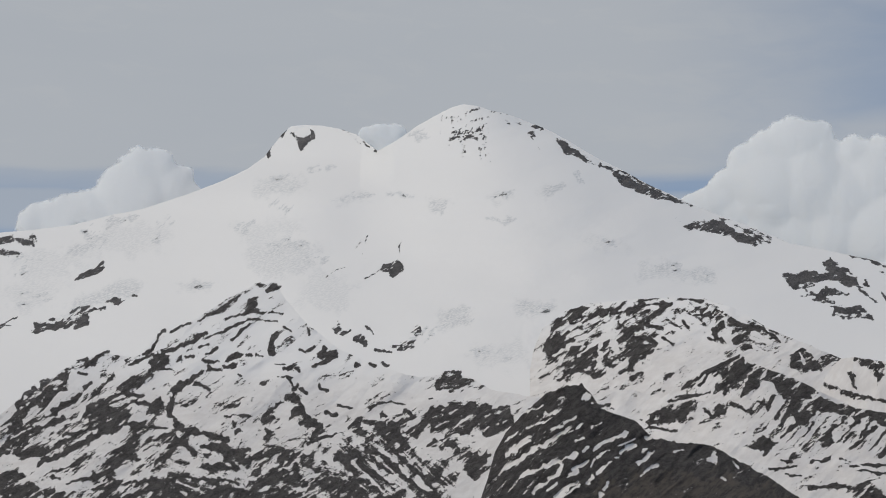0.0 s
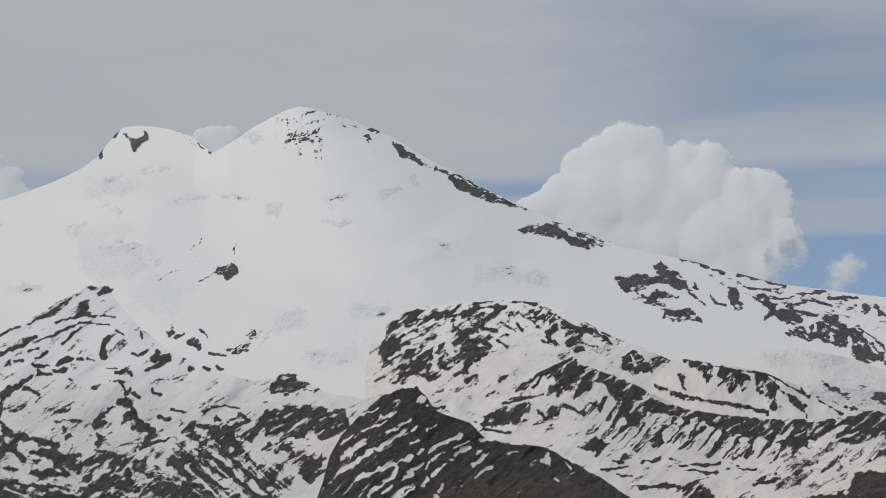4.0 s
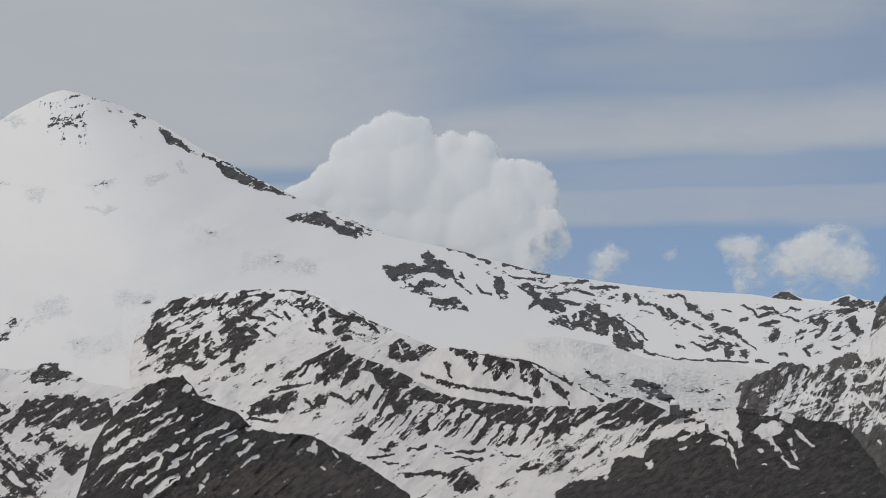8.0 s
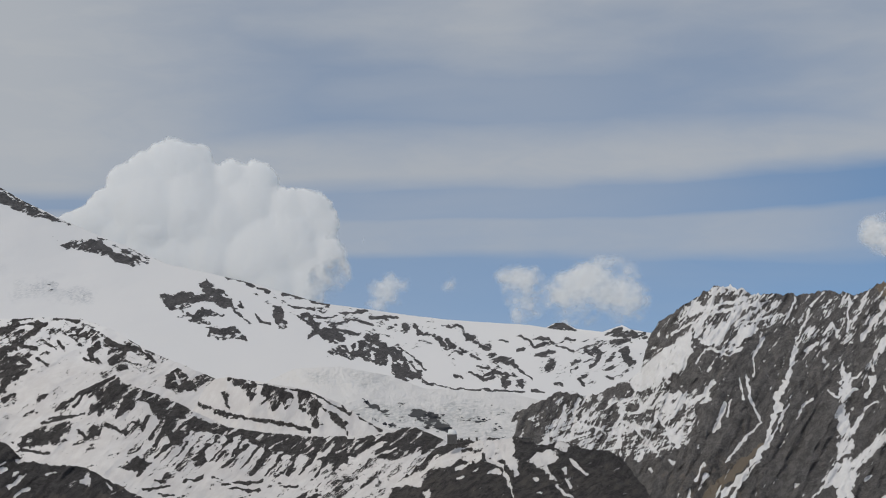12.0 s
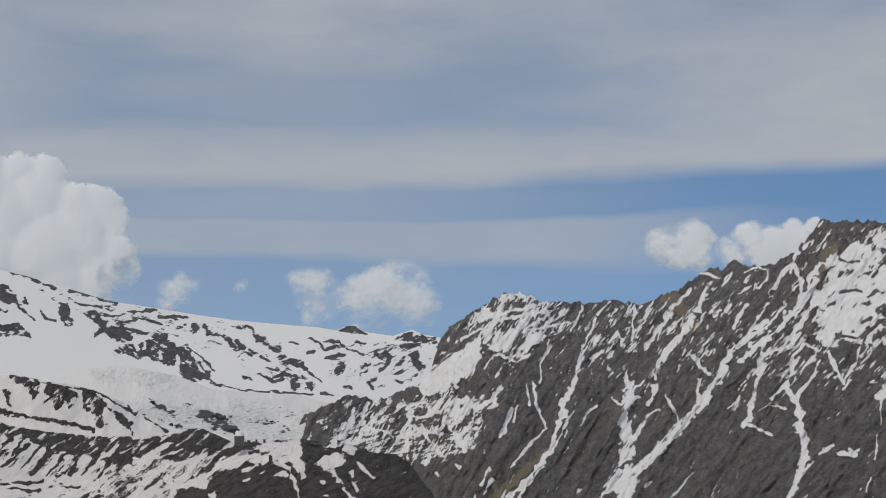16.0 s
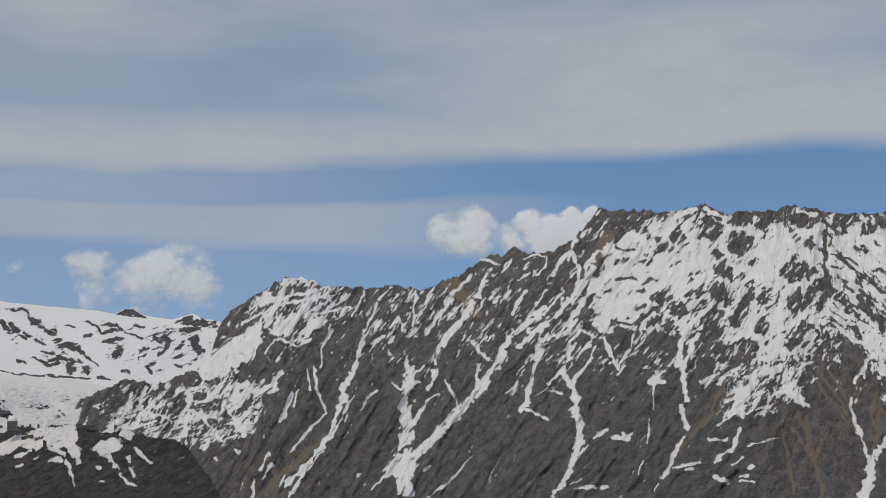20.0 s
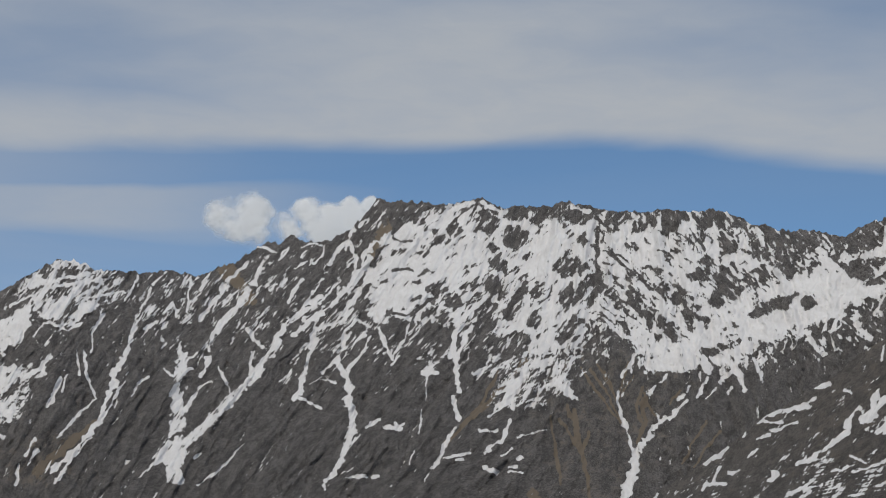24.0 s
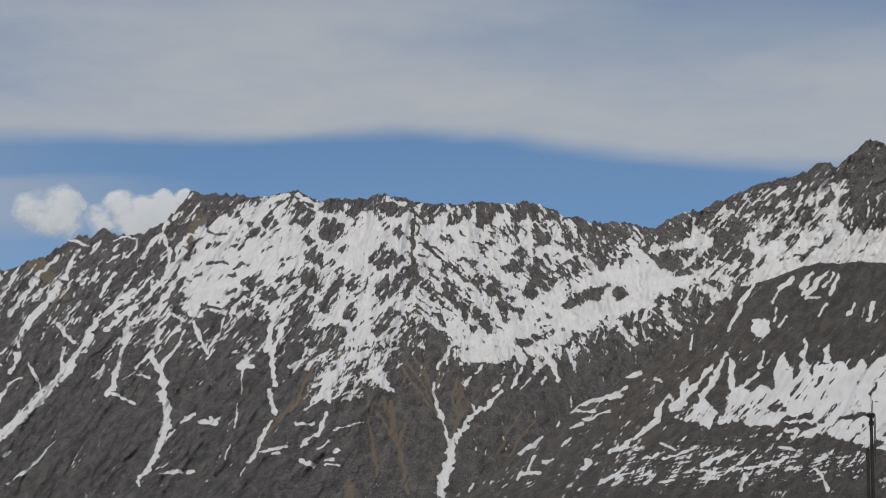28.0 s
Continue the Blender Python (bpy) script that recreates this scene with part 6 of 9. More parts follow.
def paint_wall(L):
    L.speckle(ALL, -0.72, 58, 0.6, 0.13, 71, 0.6, rid=0.3)
    L.snow -= 0.25 * np.clip((2.4 - L.el) / 1.5, 0, 1)
    # thin snow caught in the runnels of the bare rock
    run = runoff(*L.grid, LEAN_WALL, 72, steer=STEER_WALL).ravel()
    heights = np.clip((L.el - 1.5) / 3.0, 0, 1)
    L.snow += (0.7 + 0.6 * heights) * (run - 0.16)
    # the great snow face, the corrie beside it, and mingled ground
    L.patch([(39.26, 3.33), (39.64, 3.93), (39.83, 4.67), (40.12, 5.42), (40.4, 6.07), (40.97, 6.44), (41.43, 6.81), (41.75, 7.12), (42.64, 7.25), (43.19, 7.28), (43.74, 7.05), (44.29, 6.94), (44.65, 6.75), (45.28, 6.65), (45.56, 6.83), (46.1, 6.81), (46.81, 6.89), (47.35, 6.75), (47.87, 6.59), (47.77, 2.32), (47.25, 2.41), (46.54, 2.23), (45.47, 2.33), (44.75, 2.42), (44.22, 3.07), (43.5, 3.17), (42.95, 3.17), (42.22, 3.17), (41.49, 3.36), (40.75, 3.46), (40.19, 3.18), (39.63, 3.18)], 1.3, 0.2, 0.4)
    L.speckle([(41.3, 3.18), (42.77, 3.17), (42.61, 2.25), (42.2, 1.66), (41.61, 1.66), (41.38, 2.25)], 0.08, -12, 0.45, 0.12, 960, 0.85, 0.2, 0.25)
    L.speckle([(43.11, 1.47), (43.66, 2.24), (44.57, 2.42), (46.0, 2.27), (47.1, 2.09), (47.09, 1.5), (46.07, 0.96), (45.96, 0.31), (45.43, 0.56), (44.89, 0.23), (44.54, 0.56), (44.0, 0.41), (43.73, 0.59), (44.38, 1.47)], 0.12, 22, 0.45, 0.12, 961, 0.85, 0.2, 0.25)
    L.speckle([(37.4, 3.18), (37.96, 3.93), (39.09, 4.68), (39.84, 5.42), (40.22, 6.17), (40.38, 3.18), (39.26, 2.25), (37.77, 2.25)], -0.25, 45, 0.45, 0.12, 962, 0.85, 0.2, 0.25)
    L.speckle([(29.29, 4.93), (30.04, 5.19), (31.18, 4.86), (31.93, 4.67), (32.03, 3.92), (31.19, 3.35), (30.06, 3.06), (29.12, 2.96), (28.56, 3.14), (28.18, 3.7)], -0.1, 50, 0.45, 0.12, 963, 0.85, 0.2, 0.25)
    L.speckle([(31.93, 4.67), (33.07, 4.77), (34.01, 4.78), (34.95, 5.06), (36.09, 5.44), (37.22, 6.0), (37.21, 3.18), (36.08, 2.81), (34.2, 2.99), (32.32, 3.17)], -0.35, 60, 0.45, 0.12, 964, 0.85, 0.2, 0.25)
    L.speckle([(26.9, 1.73), (28.85, 1.87), (28.96, 0.9), (28.6, 0.06), (27.48, -0.07), (26.92, 0.43)], 0.1, 8, 0.45, 0.12, 965, 0.85, 0.2, 0.25)
    L.patch([(47.23, 7.04), (47.52, 7.17), (47.94, 6.51), (48.66, 6.51), (49.41, 6.47), (49.83, 6.28), (50.36, 6.7), (51.02, 6.5), (51.3, 6.46), (51.87, 6.46), (52.43, 6.57), (52.81, 6.45), (53.18, 6.26), (54.12, 6.01), (55.04, 5.72), (55.32, 5.53), (56.34, 5.66), (56.9, 5.88), (56.88, 4.58), (57.06, 4.54), (56.87, 4.3), (56.13, 4.03), (55.11, 3.48), (54.05, 3.11), (54.04, 2.74), (53.15, 2.7), (52.22, 2.71), (50.34, 2.52), (49.4, 1.77), (49.03, 1.81), (48.46, 2.71), (47.52, 3.46), (46.39, 3.5), (45.63, 3.5), (45.62, 6.13), (46.48, 6.51)], 1.3, 0.2, 0.4)
    L.patch([(56.72, 6.4), (57.46, 6.61), (58.57, 7.05), (59.12, 7.31), (60.03, 7.38), (61.29, 7.52), (61.86, 7.6), (61.8, 5.23), (60.51, 4.98), (59.42, 4.45), (58.7, 4.33), (58.06, 4.19), (57.06, 4.48), (56.69, 4.58)], 1.3, 0.2, 0.4)
    L.speckle([(56.9, 6.43), (57.74, 6.79), (58.66, 7.32), (59.67, 7.52), (60.57, 7.55), (61.11, 7.35), (60.54, 5.99), (59.63, 5.82), (58.73, 5.84), (57.81, 5.86), (57.08, 5.69)], 0.0, 40, 0.45, 0.12, 966, 0.85, 0.2, 0.25)
    L.speckle([(52.25, 6.49), (53.37, 6.26), (54.3, 6.1), (54.67, 5.16), (54.1, 4.79), (53.36, 5.17), (52.61, 5.55)], -0.1, 100, 0.45, 0.12, 967, 0.85, 0.2, 0.25)
    L.speckle([(51.09, 2.0), (52.22, 2.52), (53.15, 2.65), (53.14, 1.99), (52.4, 1.81), (51.46, 1.62), (50.52, 1.44)], -0.1, 20, 0.45, 0.12, 968, 0.85, 0.2, 0.25)
    L.speckle([(23.31, 0.9), (24.03, 1.45), (24.75, 1.73), (25.84, 1.78), (26.76, 1.63), (28.06, 1.82), (28.43, 0.89), (28.26, -0.22), (27.34, -0.58), (26.24, -0.39), (24.96, -0.39), (24.05, 0.16)], 0.12, 14, 0.5, 0.1, 980, 0.85, 0.25, 0.25)
    # rock stands out of the face in chips and wedges
    nets = [ridged(*turned(L.az + 0.1 * fbm(L.az * 2, L.el * 2, 920 + k, 3), L.el, ang, sx, sy), 911 + k, 4, 0.5) for k, (ang, sx, sy) in enumerate(((40, 0.62, 0.2), (137, 0.55, 0.2)))]
    side = np.clip(line(STEER_WALL, L.az), -1, 1)
    net = np.maximum(nets[0] - 0.16 * np.clip(-side, 0, 1), nets[1] - 0.16 * np.clip(side, 0, 1)) + 0.03
    chips = ridged(*turned(L.az + 0.05 * fbm(L.az * 4, L.el * 4, 940, 3), L.el, 40, 0.34, 0.09), 941, 3, 0.5)
    mingled = np.clip(1.3 - np.abs(L.snow - 0.2), 0, 1) * np.clip((L.el - 1.0) / 1.5, 0, 1)
    L.snow += mingled * (1.5 * (net - 0.72) + 1.2 * (chips - 0.56))
    turn = np.clip((L.az - 46.6) / 1.2, 0, 1) * np.clip((57.5 - L.az) / 1.5, 0, 1)
    slants = [fbm(*turned(L.az + 0.06 * fbm(L.az * 3, L.el * 3, 950 + k, 2), L.el, ang, 0.4, 0.1), 952 + k, 4, 0.55) for k, ang in enumerate((40, 140))]
    slant = slants[0] * (1 - turn) + slants[1] * turn
    crowd = fbm(L.az * 0.9, L.el * 0.9, 955, 3, 0.5)
    white = np.clip(L.snow * 2.5, 0, 1) * np.clip((L.el - 2.0) / 1.0, 0, 1)
    L.snow -= white * 2.6 * np.clip(slant + 0.45 * crowd - 0.28, 0, 0.7)
    L.lean = lambda az: 140 if 47.3 < az < 56.5 else 44
    L.patch([(39.98, 4.64), (40.59, 5.6), (41.7, 5.82), (42.99, 5.91), (43.2, 5.02), (42.27, 4.19), (41.5, 4.16), (40.93, 3.51), (40.04, 3.33), (39.64, 3.89)], 1.4, 0.3, 0.5)
    L.patch([(44.91, 3.12), (45.66, 2.93), (46.0, 3.7), (46.04, 2.42), (44.93, 2.31)], 1.4, 0.3, 0.5)
    L.patch([(42.44, 5.86), (44.28, 6.34), (44.3, 5.71), (42.61, 5.03)], 1.4, 0.3, 0.5)
    L.patch([(45.54, 6.09), (46.09, 6.63), (46.44, 6.26), (46.07, 5.53), (45.69, 4.62), (45.38, 4.99)], 1.4, 0.3, 0.5)
    L.patch([(47.9, 6.33), (49.41, 6.36), (49.79, 5.76), (49.41, 5.29), (48.47, 5.38), (48.09, 5.95)], 1.4, 0.3, 0.5)
    L.patch([(52.41, 3.49), (54.06, 4.04), (55.12, 4.5), (56.14, 4.49), (55.95, 4.03), (55.02, 3.57), (54.05, 3.2), (52.4, 2.74), (50.53, 2.79), (51.29, 3.5)], 1.75, 0.25, 0.2)
    L.patch([(53.17, 4.61), (54.29, 4.88), (55.22, 5.06), (55.96, 4.59), (54.1, 4.23), (52.79, 4.15)], 1.75, 0.25, 0.2)
    L.patch([(58.72, 5.38), (60.0, 5.58), (61.46, 5.81), (63.61, 6.11), (63.57, 4.84), (61.43, 4.84), (59.98, 4.62), (58.88, 4.27)], 1.4, 0.2, 0.5)
    # snow slope and bowl by the spur
    L.area([(26.51, 2.02), (27.04, 2.57), (27.74, 3.05), (28.56, 3.72), (28.88, 3.61), (28.81, 2.97), (28.20, 2.19), (27.63, 1.82), (27.00, 1.86)], 0.95, 0.12)
    L.mark([(26.70, 2.24), (27.46, 2.79), (28.41, 3.63)], 0.025, 0.03, -1)
    # single rocks, snowfields and gullies
    L.patch([(29.02, 3.8), (29.3, 3.94), (30.05, 3.91), (30.15, 3.76), (30.0, 3.34), (29.68, 3.19), (29.31, 3.23), (28.97, 3.58)], 1)
    L.patch([(30.06, 3.34), (30.43, 3.68), (30.94, 3.78), (31.0, 3.61), (30.34, 3.27)], 1)
    L.patch([(29.44, 5.03), (29.76, 5.22), (30.04, 5.26), (30.51, 5.15), (30.95, 4.93), (30.42, 4.98), (30.04, 5.05), (29.57, 4.92)], 1)
    L.patch([(28.73, 4.5), (29.01, 4.74), (29.2, 4.69), (29.33, 4.43), (28.92, 4.16), (28.66, 4.27)], 1)
    L.mark([(27.44, 2.54), (28.56, 3.29), (28.89, 3.86), (29.3, 4.13)], 0.037, 0.046, 1)
    L.mark([(28.18, 3.61), (29.11, 4.09)], 0.037, 0.037, 1)
    L.mark([(29.29, 4.37), (30.23, 4.66), (30.65, 4.78)], 0.037, 0.046, 1)
    L.mark([(29.67, 4.28), (30.42, 4.47), (31.22, 4.59)], 0.046, 0.046, 1)
    L.mark([(30.24, 3.87), (30.99, 4.38), (31.55, 4.86)], 0.037, 0.037, 1)
    L.mark([(30.43, 3.91), (31.78, 4.16)], 0.037, 0.037, 1)
    L.mark([(31.84, 3.92), (32.12, 4.39), (32.22, 4.71)], 0.037, 0.037, 1)
    L.mark([(30.05, 4.0), (30.33, 4.29), (30.33, 4.7)], 0.037, 0.037, 1)
    L.mark([(29.31, 3.15), (30.06, 2.89), (30.47, 3.08)], 0.055, 0.046, 1)
    L.mark([(29.13, 2.4), (28.94, 2.68), (29.31, 3.15)], 0.028, 0.028, 1)
    L.mark([(30.82, 2.22), (30.83, 2.82), (31.0, 3.13), (31.19, 3.39)], 0.037, 0.055, 1)
    L.mark([(32.37, 3.55), (32.5, 3.92), (32.69, 4.3)], 0.037, 0.037, 1)
    L.mark([(32.77, 4.41), (32.92, 4.6), (33.1, 4.79)], 0.046, 0.046, 1)
    L.mark([(33.18, 3.55), (33.35, 3.83), (33.47, 3.7), (33.51, 3.4)], 0.037, 0.037, 1)
    L.mark([(33.86, 3.55), (33.92, 4.21), (33.97, 4.59)], 0.037, 0.037, 1)
    L.mark([(34.28, 3.33), (34.58, 3.74), (34.96, 4.16), (35.07, 4.5)], 0.083, 0.083, 1)
    L.mark([(35.07, 4.5), (35.52, 4.95), (35.82, 5.25)], 0.083, 0.055, 1)
    L.mark([(34.86, 2.95), (35.24, 3.46), (35.61, 3.93), (35.86, 4.31)], 0.101, 0.083, 1)
    L.mark([(34.58, 2.24), (34.69, 2.8), (34.96, 3.18)], 0.046, 0.046, 1)
    L.mark([(36.05, 4.53), (36.18, 4.97), (36.37, 5.29)], 0.083, 0.055, 1)
    L.mark([(36.56, 4.31), (36.76, 4.5)], 0.037, 0.037, 1)
    L.mark([(32.55, 2.95), (32.92, 3.17)], 0.074, 0.065, 1)
    L.mark([(36.05, 5.76), (36.84, 5.62)], 0.046, 0.046, 1)
    L.mark([(36.84, 5.3), (37.18, 5.72)], 0.046, 0.046, 1)
    L.mark([(32.26, 3.25), (32.1, 2.7), (31.87, 2.08), (31.61, 1.55)], 0.074, 0.101, 1)
    L.mark([(31.61, 1.55), (31.54, 1.03), (31.32, 0.54), (31.14, -0.05)], 0.101, 0.083, 1)
    L.mark([(31.14, -0.05), (30.51, -0.84), (29.73, -1.65)], 0.083, 0.074, 1)
    L.mark([(30.88, -0.58), (30.29, -1.23), (29.81, -2.1)], 0.037, 0.074, 1)
    L.mark([(31.69, 0.88), (31.49, 0.43), (31.21, 0.02)], 0.037, 0.055, 1)
    L.patch([(33.64, 2.69), (33.79, 2.28), (34.05, 2.15), (33.83, 1.53), (33.78, 0.93), (33.85, 0.18), (33.95, -0.38), (33.37, -0.6), (33.44, 0.18), (33.36, 0.93), (33.46, 1.49), (33.55, 2.24)], 1)
    L.patch([(37.02, 2.66), (36.68, 2.06), (36.31, 1.5), (35.93, 1.12), (35.56, 0.66), (35.05, 0.08), (34.62, -0.37), (34.25, -0.65), (34.06, -1.02), (33.8, -1.49), (33.88, -2.08), (33.21, -2.08), (33.32, -1.53), (32.9, -1.53), (32.53, -1.9), (32.24, -2.12), (32.9, -1.22), (33.37, -0.71), (33.93, -0.47), (34.4, -0.09), (34.77, 0.37), (35.24, 0.84), (35.71, 1.25), (35.89, 1.5), (36.18, 1.91), (36.55, 2.43), (36.83, 2.96)], 1)
    L.mark([(36.38, 2.43), (36.08, 2.71), (35.86, 3.03)], 0.065, 0.046, 1)
    L.mark([(36.04, 2.28), (35.97, 1.83), (35.97, 1.31)], 0.055, 0.074, 1)
    L.mark([(34.92, 1.79), (35.07, 1.46), (35.29, 1.12), (35.35, 0.71)], 0.037, 0.055, 1)
    L.mark([(34.73, 1.27), (34.39, 1.12), (34.21, 0.82), (33.87, 0.33)], 0.037, 0.065, 1)
    L.mark([(34.6, 1.98), (34.49, 1.72), (34.38, 1.45)], 0.101, 0.074, 1)
    L.mark([(33.49, 1.45), (33.15, 1.67)], 0.046, 0.037, 1)
    L.mark([(33.76, 1.49), (34.06, 1.71)], 0.037, 0.037, 1)
    L.mark([(36.83, 2.81), (37.21, 3.26), (37.77, 3.82), (38.24, 4.16)], 0.083, 0.092, 1)
    L.mark([(29.49, 0.42), (29.67, 0.81), (29.87, 1.32)], 0.074, 0.074, 1)
    L.mark([(28.62, 1.24), (29.14, 1.61), (29.55, 1.99)], 0.101, 0.074, 1)
    L.mark([(29.07, 1.33), (29.4, 1.47)], 0.083, 0.065, 1)
    L.mark([(30.59, 2.22), (30.68, 1.47), (30.83, 1.01), (31.02, 0.71)], 0.037, 0.037, 1)
    L.mark([(31.02, 0.71), (30.65, 0.32)], 0.037, 0.028, 1)
    L.mark([(30.35, 2.22), (30.45, 1.44)], 0.028, 0.028, 1)
    L.mark([(29.82, -0.58), (30.28, -0.02), (30.57, 0.28)], 0.037, 0.037, 1)
    L.mark([(32.67, 1.43), (32.33, 1.18), (32.18, 0.77)], 0.055, 0.028, 1)
    L.mark([(31.9, 1.26), (31.66, 0.88)], 0.028, 0.028, 1)
    L.mark([(35.82, -0.76), (35.18, -1.48), (34.7, -1.85), (34.36, -2.11)], 0.028, 0.055, 1)
    L.mark([(34.4, -1.08), (34.21, -1.26)], 0.055, 0.037, 1)
    L.mark([(29.13, -0.58), (28.94, -0.99), (28.87, -1.18)], 0.046, 0.074, 1)
    L.mark([(29.19, -0.99), (28.95, -1.42)], 0.083, 0.055, 1)
    L.mark([(28.65, -1.47), (28.57, -2.1)], 0.037, 0.065, 1)
    L.mark([(32.01, -1.41), (32.16, -1.35)], 0.055, 0.046, 1)
    L.mark([(30.08, 1.47), (29.93, 0.91)], 0.037, 0.037, 1)
    L.mark([(34.02, 2.05), (34.24, 2.24)], 0.037, 0.037, 1)
    L.mark([(36.98, 1.31), (37.17, 1.5)], 0.028, 0.028, 1)
    L.patch([(39.57, 6.32), (39.76, 6.92), (40.04, 7.38), (40.6, 7.43), (41.76, 7.3), (41.45, 6.99), (41.08, 6.53), (40.7, 6.16), (40.41, 6.24), (40.5, 6.69), (40.22, 6.82), (39.94, 6.32)], -1)
    L.mark([(37.39, 2.81), (37.96, 3.37), (38.71, 3.93), (39.27, 4.57), (39.65, 5.05), (39.95, 5.46)], 0.074, 0.092, 1)
    L.mark([(38.7, 3.15), (39.27, 3.89), (39.65, 4.49), (39.95, 5.05)], 0.083, 0.111, 1)
    L.mark([(39.37, 4.83), (39.43, 5.42), (39.25, 5.95), (39.19, 6.21)], 0.055, 0.046, 1)
    L.mark([(38.53, 5.2), (38.81, 5.69), (39.19, 5.99), (39.31, 6.4)], 0.055, 0.083, 1)
    L.mark([(38.02, 5.24), (38.27, 5.47), (38.35, 5.84)], 0.046, 0.046, 1)
    L.mark([(37.59, 5.79), (37.88, 5.9), (38.27, 5.81)], 0.037, 0.037, 1)
    L.mark([(39.65, 5.2), (39.77, 5.61), (39.96, 5.89), (40.37, 6.2)], 0.065, 0.092, 1)
    L.mark([(39.55, 6.53), (39.81, 6.75)], 0.074, 0.046, 1)
    L.mark([(37.77, 3.9), (38.06, 4.31), (38.34, 4.68)], 0.046, 0.046, 1)
    L.mark([(37.21, 3.93), (37.4, 4.38), (37.7, 4.72)], 0.055, 0.046, 1)
    L.mark([(37.21, 3.15), (37.68, 3.56), (38.15, 3.93)], 0.055, 0.055, 1)
    L.mark([(37.95, 2.44), (38.05, 3.0), (38.16, 3.41)], 0.055, 0.065, 1)
    L.mark([(37.96, 2.9), (38.42, 3.18), (38.93, 3.29)], 0.046, 0.055, 1)
    L.mark([(38.98, 2.44), (39.09, 3.0), (39.45, 3.37), (39.86, 3.18)], 0.046, 0.055, 1)
    L.mark([(37.4, 5.06), (37.78, 5.28)], 0.037, 0.037, 1)
    L.mark([(38.24, 3.93), (38.62, 4.4), (38.9, 4.68)], 0.037, 0.037, 1)
    L.patch([(38.91, 5.58), (39.37, 5.46), (39.31, 4.9), (38.9, 4.72), (38.79, 5.2)], -1)
    L.patch([(41.89, 5.85), (42.07, 6.15), (42.44, 6.25), (42.55, 5.99), (42.16, 5.85)], -1)
    L.patch([(41.78, 6.45), (42.26, 6.44), (42.5, 6.14), (42.37, 5.96), (42.07, 6.22)], -1)
    L.patch([(41.6, 6.86), (41.79, 6.93), (41.91, 6.37), (41.71, 6.34)], -1)
    L.patch([(43.12, 7.32), (43.46, 7.63), (43.75, 7.53), (44.04, 7.32), (44.25, 7.09), (43.85, 7.23), (43.56, 7.4)], -1)
    L.patch([(43.27, 7.13), (43.65, 7.23), (43.85, 6.93), (44.21, 6.82), (44.17, 6.48), (43.73, 6.31), (43.36, 6.42), (43.55, 6.79)], -1)
    L.patch([(42.45, 6.66), (42.82, 6.8), (42.92, 6.43), (42.63, 6.14), (42.39, 6.42)], -1)
    L.patch([(44.35, 6.48), (44.83, 6.58), (45.2, 6.37), (45.18, 6.01), (44.81, 5.81), (44.36, 5.93)], -1)
    L.patch([(44.29, 7.22), (44.65, 7.07), (45.11, 7.2), (45.56, 7.1), (46.1, 7.18), (46.38, 7.41), (46.64, 7.33), (46.82, 7.07), (46.55, 6.88), (46.27, 6.81), (46.01, 6.89), (45.55, 6.64), (45.33, 6.54), (45.01, 6.82), (44.47, 6.74)], -1)
    L.patch([(46.91, 7.01), (47.35, 7.0), (47.34, 6.71), (46.99, 6.83)], -1)
    L.patch([(41.47, 5.56), (41.88, 5.79), (41.81, 5.48)], -1)
    L.patch([(42.06, 5.03), (41.69, 4.83), (41.39, 4.92), (41.78, 5.14)], -1)
    L.patch([(42.38, 4.17), (42.78, 4.3), (43.07, 3.91), (42.78, 3.71), (42.41, 3.88)], -1)
    L.patch([(41.68, 4.09), (41.86, 4.21), (41.99, 3.92), (41.71, 3.88)], -1)
    L.patch([(41.78, 4.44), (42.15, 4.66), (42.44, 4.77), (42.27, 4.29), (41.87, 4.25)], -1)
    L.patch([(43.67, 4.72), (43.98, 5.03), (44.25, 4.75), (44.44, 4.17), (44.15, 4.05), (43.79, 4.42)], -1)
    L.patch([(43.86, 5.45), (44.27, 5.67), (44.64, 5.19), (44.43, 4.89), (44.08, 5.19)], -1)
    L.patch([(44.23, 3.46), (44.42, 3.86), (44.78, 4.17), (45.07, 4.08), (44.95, 3.67), (44.59, 3.31)], -1)
    L.patch([(44.6, 4.14), (44.97, 4.63), (45.25, 4.94), (45.19, 4.44), (44.89, 4.15)], -1)
    L.patch([(46.03, 5.16), (46.32, 5.71), (46.79, 5.74), (46.89, 5.24), (46.7, 4.77), (46.23, 4.85)], -1)
    L.patch([(46.28, 4.3), (46.59, 4.72), (46.87, 4.42), (46.86, 3.87), (46.35, 3.66)], -1)
    L.patch([(45.83, 4.21), (45.96, 4.58), (46.08, 4.14)], -1)
    L.patch([(46.16, 2.75), (46.38, 3.33), (46.75, 3.8), (46.66, 3.14), (46.37, 2.56)], -1)
    L.patch([(45.11, 4.31), (45.42, 4.55), (45.72, 4.34), (45.5, 4.14)], -1)
    L.patch([(45.09, 3.3), (45.5, 3.74), (45.71, 3.52), (45.48, 3.04)], -1)
    L.patch([(43.05, 2.39), (43.31, 3.02), (43.72, 3.35), (44.16, 3.57), (44.17, 3.16), (43.78, 2.39)], -1)
    L.patch([(43.35, 3.17), (43.54, 3.72), (43.88, 4.27), (44.09, 3.9), (43.79, 3.35)], -1)
    L.patch([(40.49, 3.14), (41.12, 3.4), (41.48, 3.18), (41.85, 3.36), (42.4, 3.26), (42.73, 2.8), (42.35, 2.21), (40.55, 2.21)], -1)
